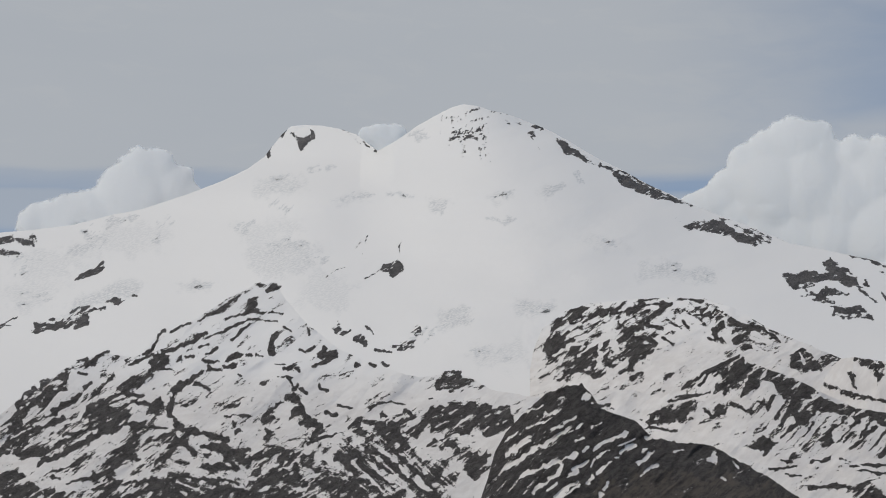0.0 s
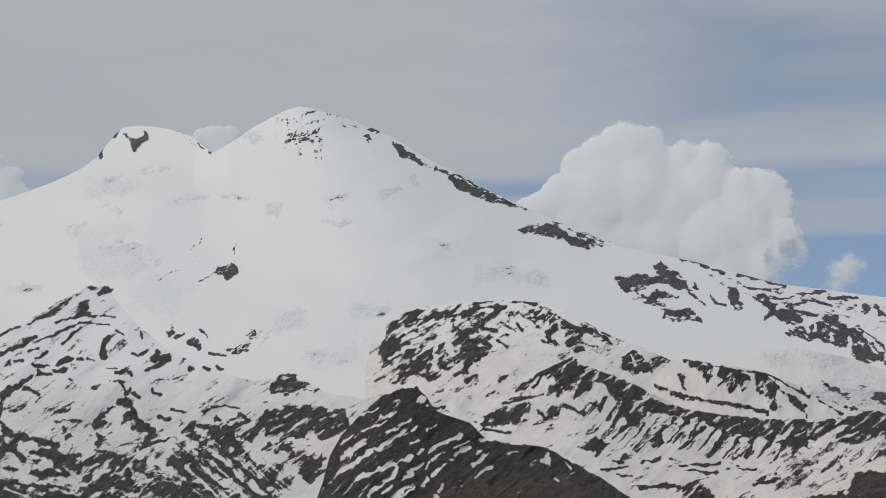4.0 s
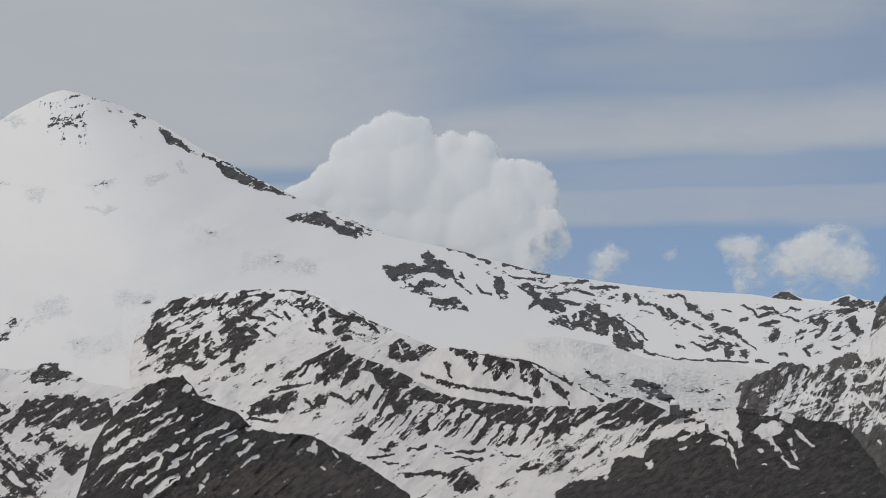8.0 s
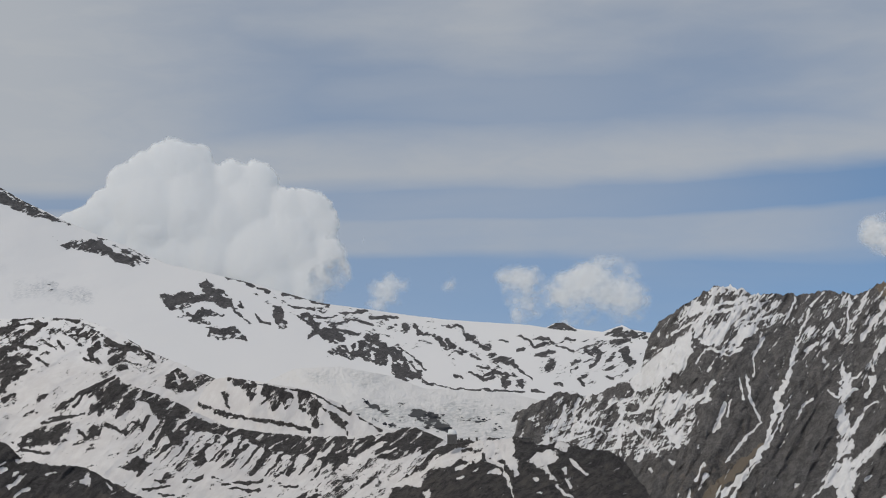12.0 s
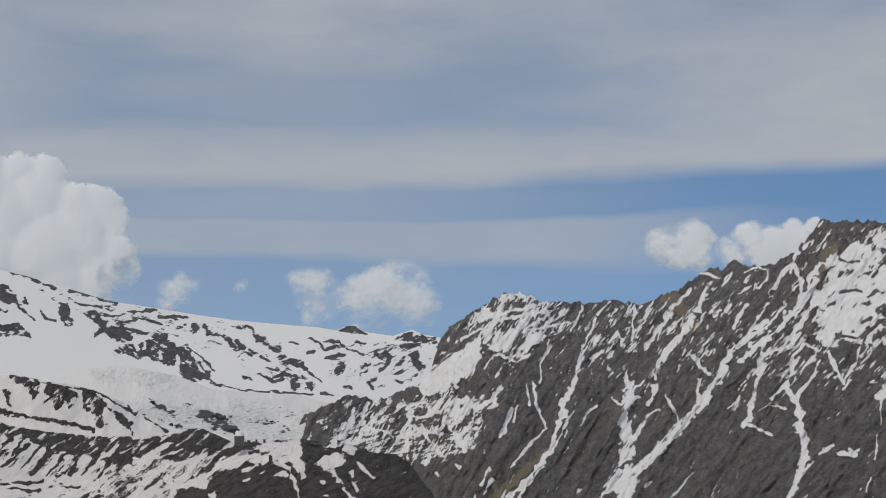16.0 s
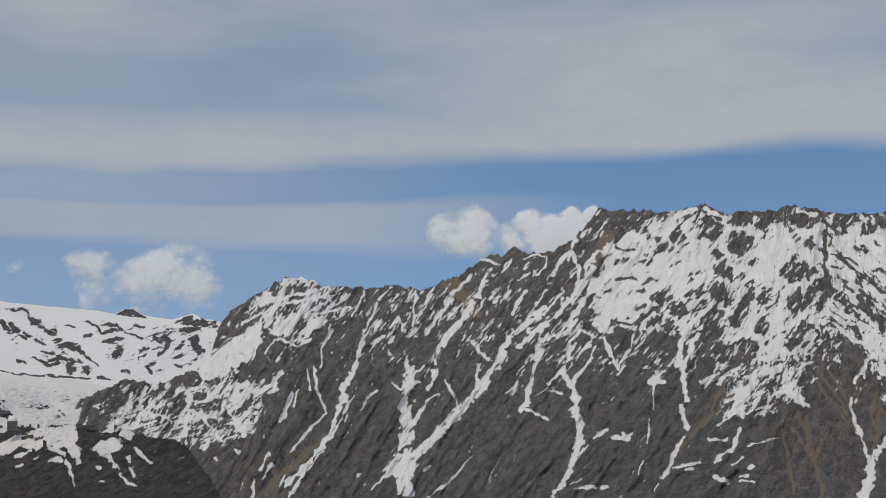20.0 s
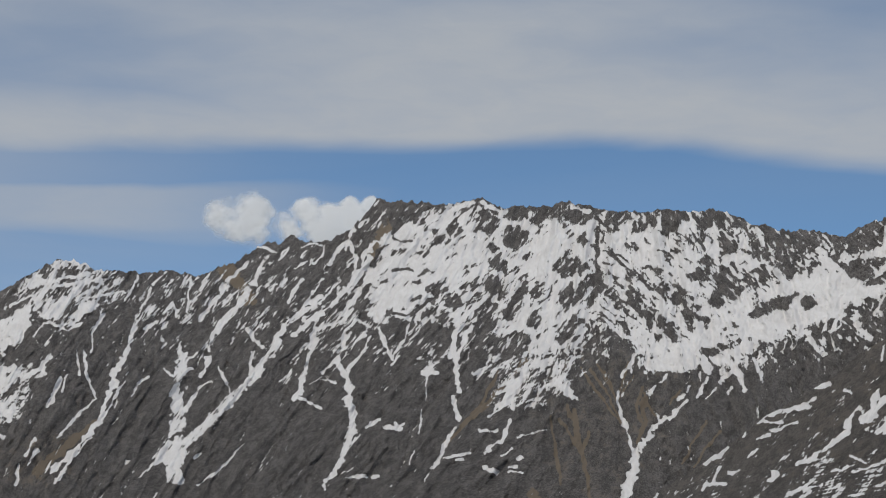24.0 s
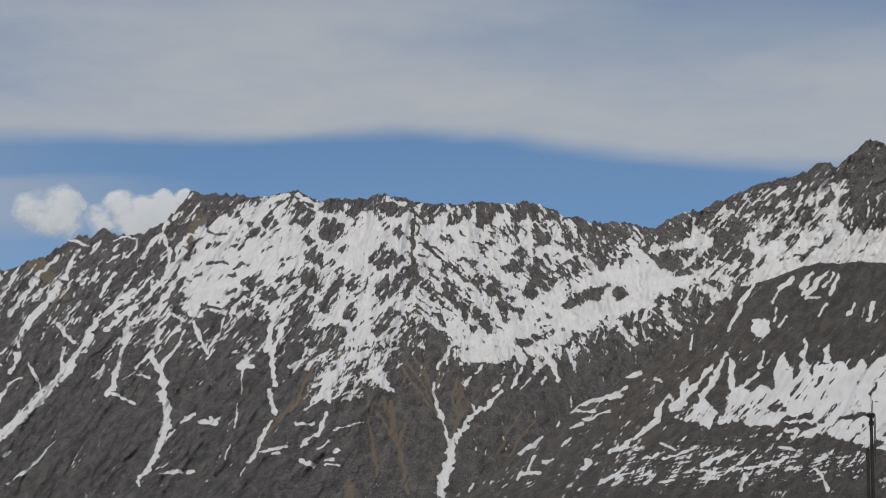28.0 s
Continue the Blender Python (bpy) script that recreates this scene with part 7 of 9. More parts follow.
    L.patch([(39.23, 3.14), (39.6, 3.37), (39.82, 2.85), (40.55, 2.21), (39.59, 2.21)], -1)
    L.patch([(44.3, 2.21), (44.22, 2.94), (44.94, 3.01), (45.33, 2.75), (44.93, 2.2)], -1)
    L.patch([(40.2, 4.67), (40.5, 4.86), (40.58, 4.63), (40.31, 4.49)], -1)
    L.patch([(40.62, 5.6), (41.0, 5.86), (41.07, 5.67), (40.73, 5.45)], -1)
    L.patch([(41.32, 4.63), (41.54, 4.81), (41.61, 4.63)], -1)
    L.patch([(39.45, 3.93), (39.83, 4.21), (40.05, 3.93), (39.82, 3.46), (39.49, 3.56)], -1)
    L.patch([(42.91, 3.17), (43.23, 3.24), (43.16, 2.43), (42.79, 2.25)], -1)
    L.patch([(43.25, 4.65), (43.49, 4.87), (43.55, 4.46), (43.33, 4.28)], -1)
    L.patch([(42.22, 3.54), (42.59, 3.69), (42.7, 3.43), (42.37, 3.32)], -1)
    L.patch([(41.49, 3.36), (41.86, 3.69), (42.15, 3.82), (42.22, 3.58), (41.78, 3.25)], -1)
    L.patch([(43.72, 5.84), (44.09, 5.97), (44.27, 5.74), (43.97, 5.6)], -1)
    L.patch([(44.99, 5.55), (45.28, 5.8), (45.2, 5.36)], -1)
    L.patch([(46.8, 6.07), (47.09, 6.33), (47.19, 6.06), (46.93, 5.84)], -1)
    L.mark([(40.47, 3.65), (41.12, 3.55), (41.4, 3.73)], 0.037, 0.028, -1)
    L.mark([(40.65, 5.04), (41.03, 5.11), (41.32, 5.04)], 0.046, 0.028, -1)
    L.mark([(40.67, 6.16), (40.92, 6.01), (41.26, 6.01)], 0.046, 0.028, -1)
    L.mark([(42.57, 2.15), (42.73, 2.8), (42.95, 3.17)], 0.046, 0.055, 1)
    L.mark([(40.74, 2.25), (41.11, 2.81), (41.23, 3.18)], 0.037, 0.037, 1)
    L.mark([(38.11, 3.09), (38.03, 2.44), (37.86, 2.02), (37.73, 1.5)], 0.074, 0.083, 1)
    L.mark([(37.73, 1.5), (37.67, 1.04), (37.46, 0.72)], 0.083, 0.074, 1)
    L.mark([(37.57, 0.83), (37.94, 0.66), (38.35, 0.46)], 0.046, 0.037, 1)
    L.mark([(38.85, 2.06), (39.03, 1.69), (39.25, 1.47), (39.28, 0.91)], 0.101, 0.138, 1)
    L.mark([(39.25, 0.91), (39.33, 0.21), (39.38, -0.38)], 0.129, 0.157, 1)
    L.mark([(39.36, -0.5), (39.16, -0.9), (39.01, -1.31), (38.67, -1.83), (38.45, -2.09)], 0.092, 0.083, 1)
    L.mark([(39.26, 2.96), (38.98, 2.44), (38.79, 2.06), (38.38, 1.58)], 0.055, 0.083, 1)
    L.mark([(39.93, 2.81), (39.63, 2.25), (39.25, 1.77)], 0.037, 0.055, 1)
    L.mark([(38.41, 1.41), (38.8, 1.32)], 0.046, 0.046, 1)
    L.mark([(37.95, 1.2), (38.36, 1.5)], 0.028, 0.028, 1)
    L.mark([(40.26, 3.11), (40.46, 2.53), (40.66, 2.14)], 0.055, 0.083, 1)
    L.mark([(40.62, 1.93), (40.88, 2.17)], 0.055, 0.046, 1)
    L.mark([(42.77, 3.17), (42.7, 2.43), (42.84, 1.69), (42.88, 1.1)], 0.083, 0.101, 1)
    L.mark([(43.26, 3.17), (43.03, 2.61), (42.83, 2.14)], 0.065, 0.083, 1)
    L.mark([(42.72, 0.88), (42.82, 0.4), (42.92, 0.04)], 0.055, 0.083, 1)
    L.mark([(42.83, -0.15), (42.46, -0.7), (42.27, -1.25), (42.05, -1.47)], 0.065, 0.092, 1)
    L.mark([(41.83, 1.51), (41.79, 0.77)], 0.037, 0.037, 1)
    L.mark([(41.71, 0.4), (41.59, -0.34)], 0.037, 0.037, 1)
    L.mark([(41.44, -0.89), (41.25, -1.44)], 0.028, 0.028, 1)
    L.mark([(41.69, 1.66), (42.14, 1.69)], 0.092, 0.074, 1)
    L.patch([(44.4, 0.74), (44.55, 1.29), (44.92, 1.51), (45.1, 1.91), (45.31, 1.51), (45.01, 1.03), (44.72, 0.81)], 1)
    L.mark([(44.66, 0.45), (44.74, 0.81)], 0.065, 0.046, 1)
    L.patch([(46.22, 1.32), (46.52, 1.25), (46.9, 0.85), (46.68, 0.78), (46.33, 0.96)], 1)
    L.mark([(43.89, 0.21), (44.39, 0.52)], 0.037, 0.037, 1)
    L.mark([(43.59, -0.25), (44.17, -0.23)], 0.065, 0.055, 1)
    L.mark([(43.76, -0.98), (44.34, -0.54), (44.62, 0.08)], 0.046, 0.074, 1)
    L.mark([(44.84, -0.43), (45.81, -0.2)], 0.037, 0.037, 1)
    L.mark([(44.33, -1.07), (44.69, -0.86)], 0.055, 0.046, 1)
    L.mark([(43.71, -1.42), (44.18, -1.59)], 0.074, 0.083, 1)
    L.mark([(44.58, -1.46), (44.9, -1.4)], 0.055, 0.055, 1)
    L.mark([(44.57, -1.59), (45.07, -1.62)], 0.037, 0.037, 1)
    L.mark([(44.87, -1.15), (45.01, -1.11)], 0.055, 0.055, 1)
    L.mark([(42.43, -1.19), (43.29, -0.97)], 0.037, 0.037, 1)
    L.mark([(42.81, -1.26), (43.1, -1.2)], 0.046, 0.046, 1)
    L.mark([(39.85, -0.18), (40.29, 0.04)], 0.065, 0.065, 1)
    L.mark([(40.4, -0.16), (41.0, -0.23)], 0.092, 0.083, 1)
    L.mark([(40.79, -0.08), (41.04, -0.04)], 0.065, 0.065, 1)
    L.mark([(39.19, -1.84), (39.92, -1.78)], 0.065, 0.065, 1)
    L.mark([(40.07, -1.82), (40.26, -1.78)], 0.055, 0.055, 1)
    L.mark([(39.08, -1.66), (39.45, -1.51)], 0.037, 0.037, 1)
    L.patch([(46.86, 4.59), (47.24, 4.93), (47.52, 4.93), (47.8, 4.63), (48.09, 4.25), (48.5, 3.76), (48.18, 3.75), (47.8, 4.25), (47.54, 4.33), (47.43, 3.88), (47.14, 3.65), (46.84, 4.03)], -1)
    L.patch([(48.43, 4.42), (48.75, 4.48), (49.03, 3.97), (49.44, 3.69), (49.22, 3.16), (48.93, 3.5), (48.65, 3.86)], -1)
    L.patch([(46.92, 2.67), (47.43, 3.31), (47.63, 3.12), (48.46, 2.75), (48.88, 2.52), (46.92, 2.49)], -1)
    L.patch([(47.86, 3.41), (48.46, 3.43), (48.59, 3.11), (48.09, 3.18)], -1)
    L.patch([(49.46, 4.42), (49.69, 4.74), (49.9, 4.78), (49.82, 4.44), (49.67, 4.12)], -1)
    L.patch([(49.94, 4.4), (50.09, 4.83), (50.37, 4.34), (50.54, 3.87), (50.16, 3.95), (49.9, 4.06)], -1)
    L.patch([(50.16, 3.97), (50.54, 3.87), (51.06, 3.57), (51.1, 3.46), (50.44, 3.46), (50.25, 3.67)], -1)
    L.patch([(50.4, 3.29), (50.63, 3.54), (50.85, 3.12), (50.59, 3.09)], -1)
    L.patch([(49.37, 3.5), (49.69, 3.63), (50.06, 3.22), (50.38, 2.8), (50.06, 2.8), (49.69, 3.01)], -1)
    L.patch([(50.41, 4.96), (50.73, 5.3), (51.02, 5.58), (51.3, 5.49), (51.54, 4.81), (51.69, 4.51), (51.63, 3.93), (51.44, 3.8), (51.27, 4.25), (51.37, 4.62), (51.01, 4.76), (50.54, 4.7)], -1)
    L.patch([(51.48, 5.19), (51.86, 5.31), (52.07, 4.99), (52.23, 4.43), (52.13, 4.11), (51.85, 4.04), (51.74, 4.53), (51.56, 4.81)], -1)
    L.patch([(52.29, 4.96), (52.7, 5.2), (53.01, 5.29), (53.09, 4.8), (52.79, 4.58), (52.49, 4.48)], -1)
    L.patch([(46.42, 7.45), (46.76, 7.25), (47.33, 7.13), (48.13, 7.1), (48.47, 7.06), (48.43, 6.66), (48.18, 6.4), (47.8, 6.68), (47.67, 7.0), (47.33, 7.06), (46.95, 6.59), (46.53, 6.78)], -1)
    L.patch([(48.5, 7.06), (48.88, 7.1), (49.23, 7.19), (49.49, 7.09), (49.47, 6.61), (49.32, 6.47), (48.69, 6.49)], -1)
    L.patch([(49.64, 7.11), (50.4, 7.13), (50.32, 6.7), (49.9, 6.4), (49.51, 6.42), (49.64, 6.79)], -1)
    L.patch([(50.51, 7.18), (50.67, 7.24), (51.16, 7.1), (51.12, 6.69), (51.0, 6.05), (50.7, 6.47), (50.47, 6.77)], -1)
    L.patch([(51.31, 7.07), (51.61, 7.12), (52.1, 6.89), (52.62, 6.7), (52.47, 6.57), (52.1, 6.76), (51.91, 6.46), (51.49, 6.43), (51.27, 6.61)], -1)
    L.patch([(52.62, 6.68), (53.18, 6.47), (54.12, 6.4), (54.12, 5.95), (53.74, 5.88), (53.4, 5.7), (53.11, 6.19), (52.77, 6.4)], -1)
    L.patch([(49.94, 5.91), (50.17, 6.17), (50.3, 5.76), (50.07, 5.53)], -1)
    L.patch([(50.41, 6.24), (50.73, 5.98), (51.07, 5.62), (50.55, 5.9)], -1)
    L.patch([(51.4, 6.28), (51.68, 6.42), (52.09, 6.2), (52.17, 5.97), (52.01, 5.67), (51.56, 5.52)], -1)
    L.patch([(53.51, 5.13), (53.92, 5.39), (54.14, 5.07), (53.82, 4.76)], -1)
    L.patch([(52.37, 3.66), (52.6, 3.87), (53.16, 4.07), (53.72, 4.25), (54.1, 4.34), (53.72, 3.84), (53.16, 3.56), (52.69, 3.49)], -1)
    L.patch([(51.43, 3.31), (51.77, 3.12), (51.54, 3.01)], -1)
    L.patch([(51.81, 3.4), (52.15, 3.31), (51.85, 3.19)], -1)
    L.patch([(51.53, 2.93), (52.14, 2.91), (51.84, 2.78)], -1)
    L.patch([(50.87, 2.54), (51.47, 2.69), (52.07, 2.58), (51.47, 2.37), (51.0, 2.37)], -1)
    L.patch([(48.37, 5.95), (48.69, 5.99), (48.88, 5.53), (48.58, 5.65)], -1)
    L.patch([(48.99, 5.19), (49.6, 5.19), (49.67, 5.04), (49.11, 5.08)], -1)
    L.patch([(48.65, 5.19), (48.92, 5.04), (49.11, 4.7), (48.8, 4.82)], -1)
    L.patch([(46.42, 5.16), (46.76, 5.5), (47.25, 5.23), (46.95, 4.87)], -1)
    L.mark([(47.52, 4.89), (47.44, 5.57), (47.52, 6.14), (47.52, 6.48)], 0.083, 0.083, -1)
    L.mark([(47.71, 5.76), (48.28, 5.57), (48.47, 5.38)], 0.037, 0.028, -1)
    L.mark([(52.24, 5.74), (52.8, 5.59), (52.99, 5.74)], 0.046, 0.037, -1)
    L.mark([(49.51, 5.76), (49.86, 5.64)], 0.037, 0.028, -1)
    L.mark([(50.55, 6.51), (51.02, 5.75)], 0.037, 0.037, -1)
    L.mark([(49.03, 6.14), (49.22, 5.95)], 0.046, 0.037, -1)
    L.mark([(48.56, 6.61), (48.85, 6.89)], 0.055, 0.046, 1)
    L.mark([(50.48, 7.03), (50.59, 6.79)], 0.055, 0.055, 1)
    L.mark([(49.51, 6.51), (49.6, 7.04)], 0.065, 0.055, 1)
    L.patch([(54.08, 6.4), (54.68, 6.3), (55.33, 6.2), (56.2, 6.46), (56.35, 6.11), (56.19, 5.7), (55.79, 5.89), (55.23, 5.69), (54.41, 5.89), (54.08, 5.88)], -1)
    L.patch([(56.24, 6.48), (56.47, 6.74), (56.72, 6.55), (56.83, 6.4), (56.71, 5.88), (56.49, 5.7), (56.35, 6.07)], -1)
    L.patch([(56.83, 6.51), (57.5, 6.85), (57.87, 6.97), (57.83, 6.75), (57.13, 6.39)], -1)
    L.patch([(57.87, 7.01), (58.31, 7.16), (58.79, 7.48), (59.34, 7.6), (59.67, 7.63), (59.57, 7.37), (58.97, 7.39), (58.6, 7.03), (57.94, 6.71)], -1)
    L.patch([(59.67, 7.63), (60.22, 7.76), (60.61, 7.87), (60.57, 7.42), (60.17, 7.25), (59.7, 7.48)], -1)
    L.patch([(60.58, 7.86), (61.14, 8.22), (61.41, 8.03), (61.8, 8.14), (61.86, 7.6), (61.38, 7.58), (61.11, 7.4), (60.6, 7.42)], -1)
    L.patch([(55.37, 5.23), (55.97, 5.44), (56.71, 5.53), (56.93, 5.41), (56.36, 4.77), (56.05, 4.73), (55.68, 4.94)], -1)
    L.patch([(56.18, 4.55), (56.7, 4.95), (57.07, 5.13), (57.35, 5.5), (57.63, 5.88), (58.03, 5.87), (58.39, 5.48), (58.53, 5.25), (57.99, 5.3), (57.43, 4.92), (56.88, 4.74), (56.51, 4.54)], -1)
    L.patch([(57.02, 4.72), (57.62, 5.29), (58.18, 5.65), (58.47, 5.87), (58.72, 5.29), (58.82, 4.99), (58.68, 4.51), (58.33, 4.33), (57.85, 4.53), (58.18, 4.74), (57.84, 5.12)], -1)
    L.patch([(58.61, 6.27), (58.92, 6.41), (58.84, 5.9), (58.53, 6.01)], -1)
    L.patch([(58.87, 5.8), (59.46, 6.03), (59.67, 5.82), (59.08, 5.47)], -1)
    L.patch([(59.59, 5.42), (59.9, 5.84), (60.3, 5.81), (60.09, 5.41), (59.71, 5.14)], -1)
    L.patch([(60.17, 6.71), (60.56, 6.83), (60.84, 6.62), (60.74, 6.31), (60.45, 6.14), (60.19, 6.42)], -1)
    L.patch([(59.99, 7.43), (61.11, 7.6), (61.49, 7.06), (61.38, 6.84), (60.89, 6.68), (60.96, 7.08), (60.56, 7.01), (60.09, 6.9)], -1)
    L.patch([(60.01, 5.14), (60.52, 5.36), (60.92, 5.41), (60.34, 5.04)], -1)
    L.patch([(61.1, 5.75), (61.47, 6.0), (61.35, 5.57)], -1)
    L.patch([(61.44, 6.29), (61.83, 6.43), (61.82, 6.01)], -1)
    L.patch([(57.92, 6.41), (58.16, 6.56), (58.3, 6.37), (58.04, 6.11)], -1)
    L.patch([(57.45, 5.87), (57.78, 6.19), (57.89, 5.97), (57.63, 5.75)], -1)
    L.patch([(59.11, 6.66), (59.47, 6.9), (59.58, 6.64), (59.25, 6.46)], -1)
    L.patch([(58.27, 5.89), (58.58, 6.03), (58.69, 5.66), (58.47, 5.59)], -1)
    L.patch([(54.06, 4.01), (54.38, 4.25), (54.69, 4.04), (54.37, 3.72)], -1)
    L.patch([(54.45, 5.54), (54.76, 5.57), (54.81, 5.23), (54.52, 5.2)], -1)
    L.patch([(54.07, 5.17), (54.33, 5.31), (54.4, 4.98), (54.1, 4.9)], -1)
    L.mark([(60.84, 6.68), (61.1, 7.22), (61.3, 7.36)], 0.074, 0.055, 1)
    L.patch([(58.7, 4.42), (58.79, 5.47), (59.84, 5.45), (60.19, 4.89), (59.42, 4.32)], 1)
    L.patch([(58.29, 4.17), (59.43, 4.54), (60.34, 4.98), (61.77, 5.32), (61.76, 4.92), (60.51, 4.87), (59.78, 4.33), (58.88, 4.14)], 1)
    L.patch([(55.07, 3.44), (56.13, 4.04), (56.87, 4.35), (57.27, 4.09), (57.63, 3.73), (57.99, 3.41), (57.76, 2.71), (54.03, 1.99), (54.04, 2.74)], -1)
    L.mark([(56.46, 3.61), (56.68, 4.09), (56.8, 4.22)], 0.055, 0.037, 1)
    L.patch([(56.95, 4.37), (57.6, 4.01), (58.08, 4.19), (57.98, 3.8), (57.41, 3.7), (57.14, 4.02)], 1)
    L.mark([(54.27, 3.11), (54.67, 2.44)], 0.046, 0.046, 1)
    L.mark([(55.08, 3.07), (55.29, 3.46), (55.5, 3.59)], 0.055, 0.046, 1)
    L.mark([(55.1, 3.01), (55.21, 2.51)], 0.055, 0.046, 1)
    L.mark([(55.75, 3.47), (56.04, 3.1), (56.34, 2.87)], 0.065, 0.083, 1)
    L.patch([(49.27, 2.71), (50.34, 2.75), (50.81, 2.65), (51.0, 2.33), (51.37, 2.33), (52.03, 2.54), (52.25, 2.74), (52.81, 2.65), (52.4, 2.35), (51.84, 1.98), (51.28, 1.98), (50.99, 1.7), (50.81, 1.89), (50.15, 1.7), (49.87, 1.79), (49.4, 1.75), (49.1, 1.9), (49.31, 2.09), (49.89, 2.07), (49.82, 2.37), (49.18, 2.43)], 1)
    L.mark([(51.52, 1.42), (51.84, 1.72), (52.06, 2.03)], 0.083, 0.101, 1)
    L.mark([(52.32, 1.12), (52.21, 1.51), (52.02, 1.85)], 0.055, 0.083, 1)
    L.mark([(52.88, 1.49), (52.7, 1.9), (52.59, 2.22)], 0.046, 0.046, 1)
    L.mark([(50.77, 0.95), (50.99, 1.32), (51.14, 1.55)], 0.065, 0.046, 1)
    L.mark([(50.99, 0.86), (51.38, 1.25)], 0.037, 0.037, 1)
    L.mark([(49.55, 1.4), (49.76, 1.64)], 0.046, 0.046, 1)
    L.mark([(49.17, 1.02), (49.42, 1.27)], 0.046, 0.046, 1)
    L.mark([(48.95, 2.67), (48.69, 2.19), (48.46, 1.81), (48.27, 1.51)], 0.046, 0.065, 1)
    L.mark([(48.16, 1.06), (48.16, 0.65), (48.37, 0.13), (48.48, -0.19)], 0.046, 0.074, 1)
    L.mark([(48.48, -0.19), (48.61, -0.73), (48.8, -1.03)], 0.055, 0.074, 1)
    L.mark([(49.77, 0.24), (49.49, 0.04), (49.02, -0.54), (48.8, -0.99)], 0.083, 0.120, 1)
    L.mark([(49.45, 0.35), (49.53, 0.02)], 0.046, 0.055, 1)
    L.mark([(49.86, 0.22), (50.24, 0.6), (50.47, 0.82)], 0.065, 0.037, 1)
    L.mark([(50.15, 0.84), (50.37, 0.99)], 0.074, 0.055, 1)
    L.mark([(48.8, -0.9), (48.64, -1.55), (48.48, -2.1), (48.34, -2.58)], 0.138, 0.184, 1)
    L.mark([(50.43, 1.06), (50.56, 1.25)], 0.037, 0.037, 1)
    L.mark([(51.79, 1.06), (51.87, 1.25)], 0.046, 0.037, 1)
    L.mark([(42.51, 7.12), (43.29, 7.31)], 0.083, 0.083, 1)
    L.mark([(43.6, 7.31), (44.32, 7.02)], 0.065, 0.065, 1)
    L.mark([(46.64, 7.2), (47.21, 7.04)], 0.074, 0.065, 1)
    L.patch([(23.85, 1.32), (24.27, 1.72), (24.74, 1.8), (25.2, 1.61), (25.4, 1.31), (25.0, 0.96), (24.25, 0.94)], -1)
    L.mark([(24.64, 1.34), (24.53, 0.93)], 0.055, 0.055, 1)
    L.mark([(25.12, 1.52), (24.89, 1.11)], 0.055, 0.055, 1)
    L.patch([(25.55, 1.49), (26.31, 1.53), (26.22, 1.18), (25.65, 1.13)], -1)
    L.patch([(26.56, 1.37), (27.14, 1.47), (27.24, 1.16), (26.66, 1.08)], -1)
    L.patch([(27.39, 1.45), (28.34, 1.82), (28.62, 1.42), (28.32, 1.13), (27.57, 0.87), (27.4, 1.15)], 1)
    L.mark([(26.1, 1.46), (26.99, 1.57)], 0.065, 0.055, 1)
    L.mark([(27.03, 1.47), (27.24, 1.16)], 0.055, 0.055, 1)
    L.mark([(26.73, 0.98), (27.44, 1.26)], 0.046, 0.046, 1)
    L.mark([(27.66, 1.09), (27.84, 0.61), (28.12, 0.31)], 0.055, 0.055, 1)
    L.mark([(26.91, 0.63), (27.6, 0.5)], 0.055, 0.055, 1)
    L.mark([(26.49, 1.3), (26.42, 0.36), (26.43, -0.31)], 0.046, 0.046, 1)
    L.mark([(26.63, 0.74), (27.19, 0.25), (27.57, -0.23)], 0.046, 0.046, 1)
    L.mark([(28.0, 0.35), (28.29, -0.06)], 0.055, 0.055, 1)
    L.mark([(28.26, 0.12), (28.49, 0.52)], 0.046, 0.046, 1)
    L.mark([(28.28, 0.6), (28.68, 0.68)], 0.074, 0.074, 1)
    L.mark([(27.97, -0.48), (28.13, -0.61)], 0.046, 0.046, 1)
    L.mark([(27.34, -0.76), (27.42, -0.87)], 0.037, 0.037, 1)
    L.mark([(25.54, 0.65), (25.91, 0.46)], 0.037, 0.037, 1)
    L.mark([(24.99, 0.76), (25.37, 1.03)], 0.046, 0.046, 1)
    L.mark([(24.69, 0.11), (24.99, 0.66)], 0.037, 0.037, 1)
    dice = random.Random(7)
    # snow tongues hanging from the edge of the corrie
    for k in range(16):
        x, y = (line([(0, p[j]), (5, q[j]), (10, r[j]), (15, s[j])], k) for j in (0, 1) for p, q, r, s in [[(50.53, 1.60), (52.38, 2.26), (54.40, 3.06), (56.95, 4.19)]])
        g = dice.uniform(0.2, 0.45)
        L.mark([(x, y), (x - dice.uniform(0.0, 0.35) * g, y - g * 0.6), (x - dice.uniform(0.1, 0.6) * g, y - g)], dice.uniform(0.03, 0.05), 0.015, 1)
    # scree fans and rusty ground
    fan = functools.partial(L.stroke, value=1.1, rough=0.35, what="tint")
    fan([(46.96, 1.81), (47.52, 1.06), (48.23, 0.09)], 0.046, 0.046)
    fan([(47.3, 1.81), (47.8, 1.06), (48.23, 0.22)], 0.037, 0.037)
    fan([(47.75, 1.72), (48.05, 1.06), (48.2, 0.65)], 0.037, 0.037)
    fan([(48.95, 1.25), (48.8, 0.69), (48.87, 0.22), (49.02, -0.15)], 0.046, 0.046)
    fan([(48.99, 1.06), (49.21, 0.59), (49.49, 0.22)], 0.037, 0.037)
    fan([(48.69, 1.62), (48.37, 1.06), (48.2, 0.78)], 0.037, 0.037)
    fan([(50.24, 1.06), (49.87, 0.69)], 0.028, 0.028)
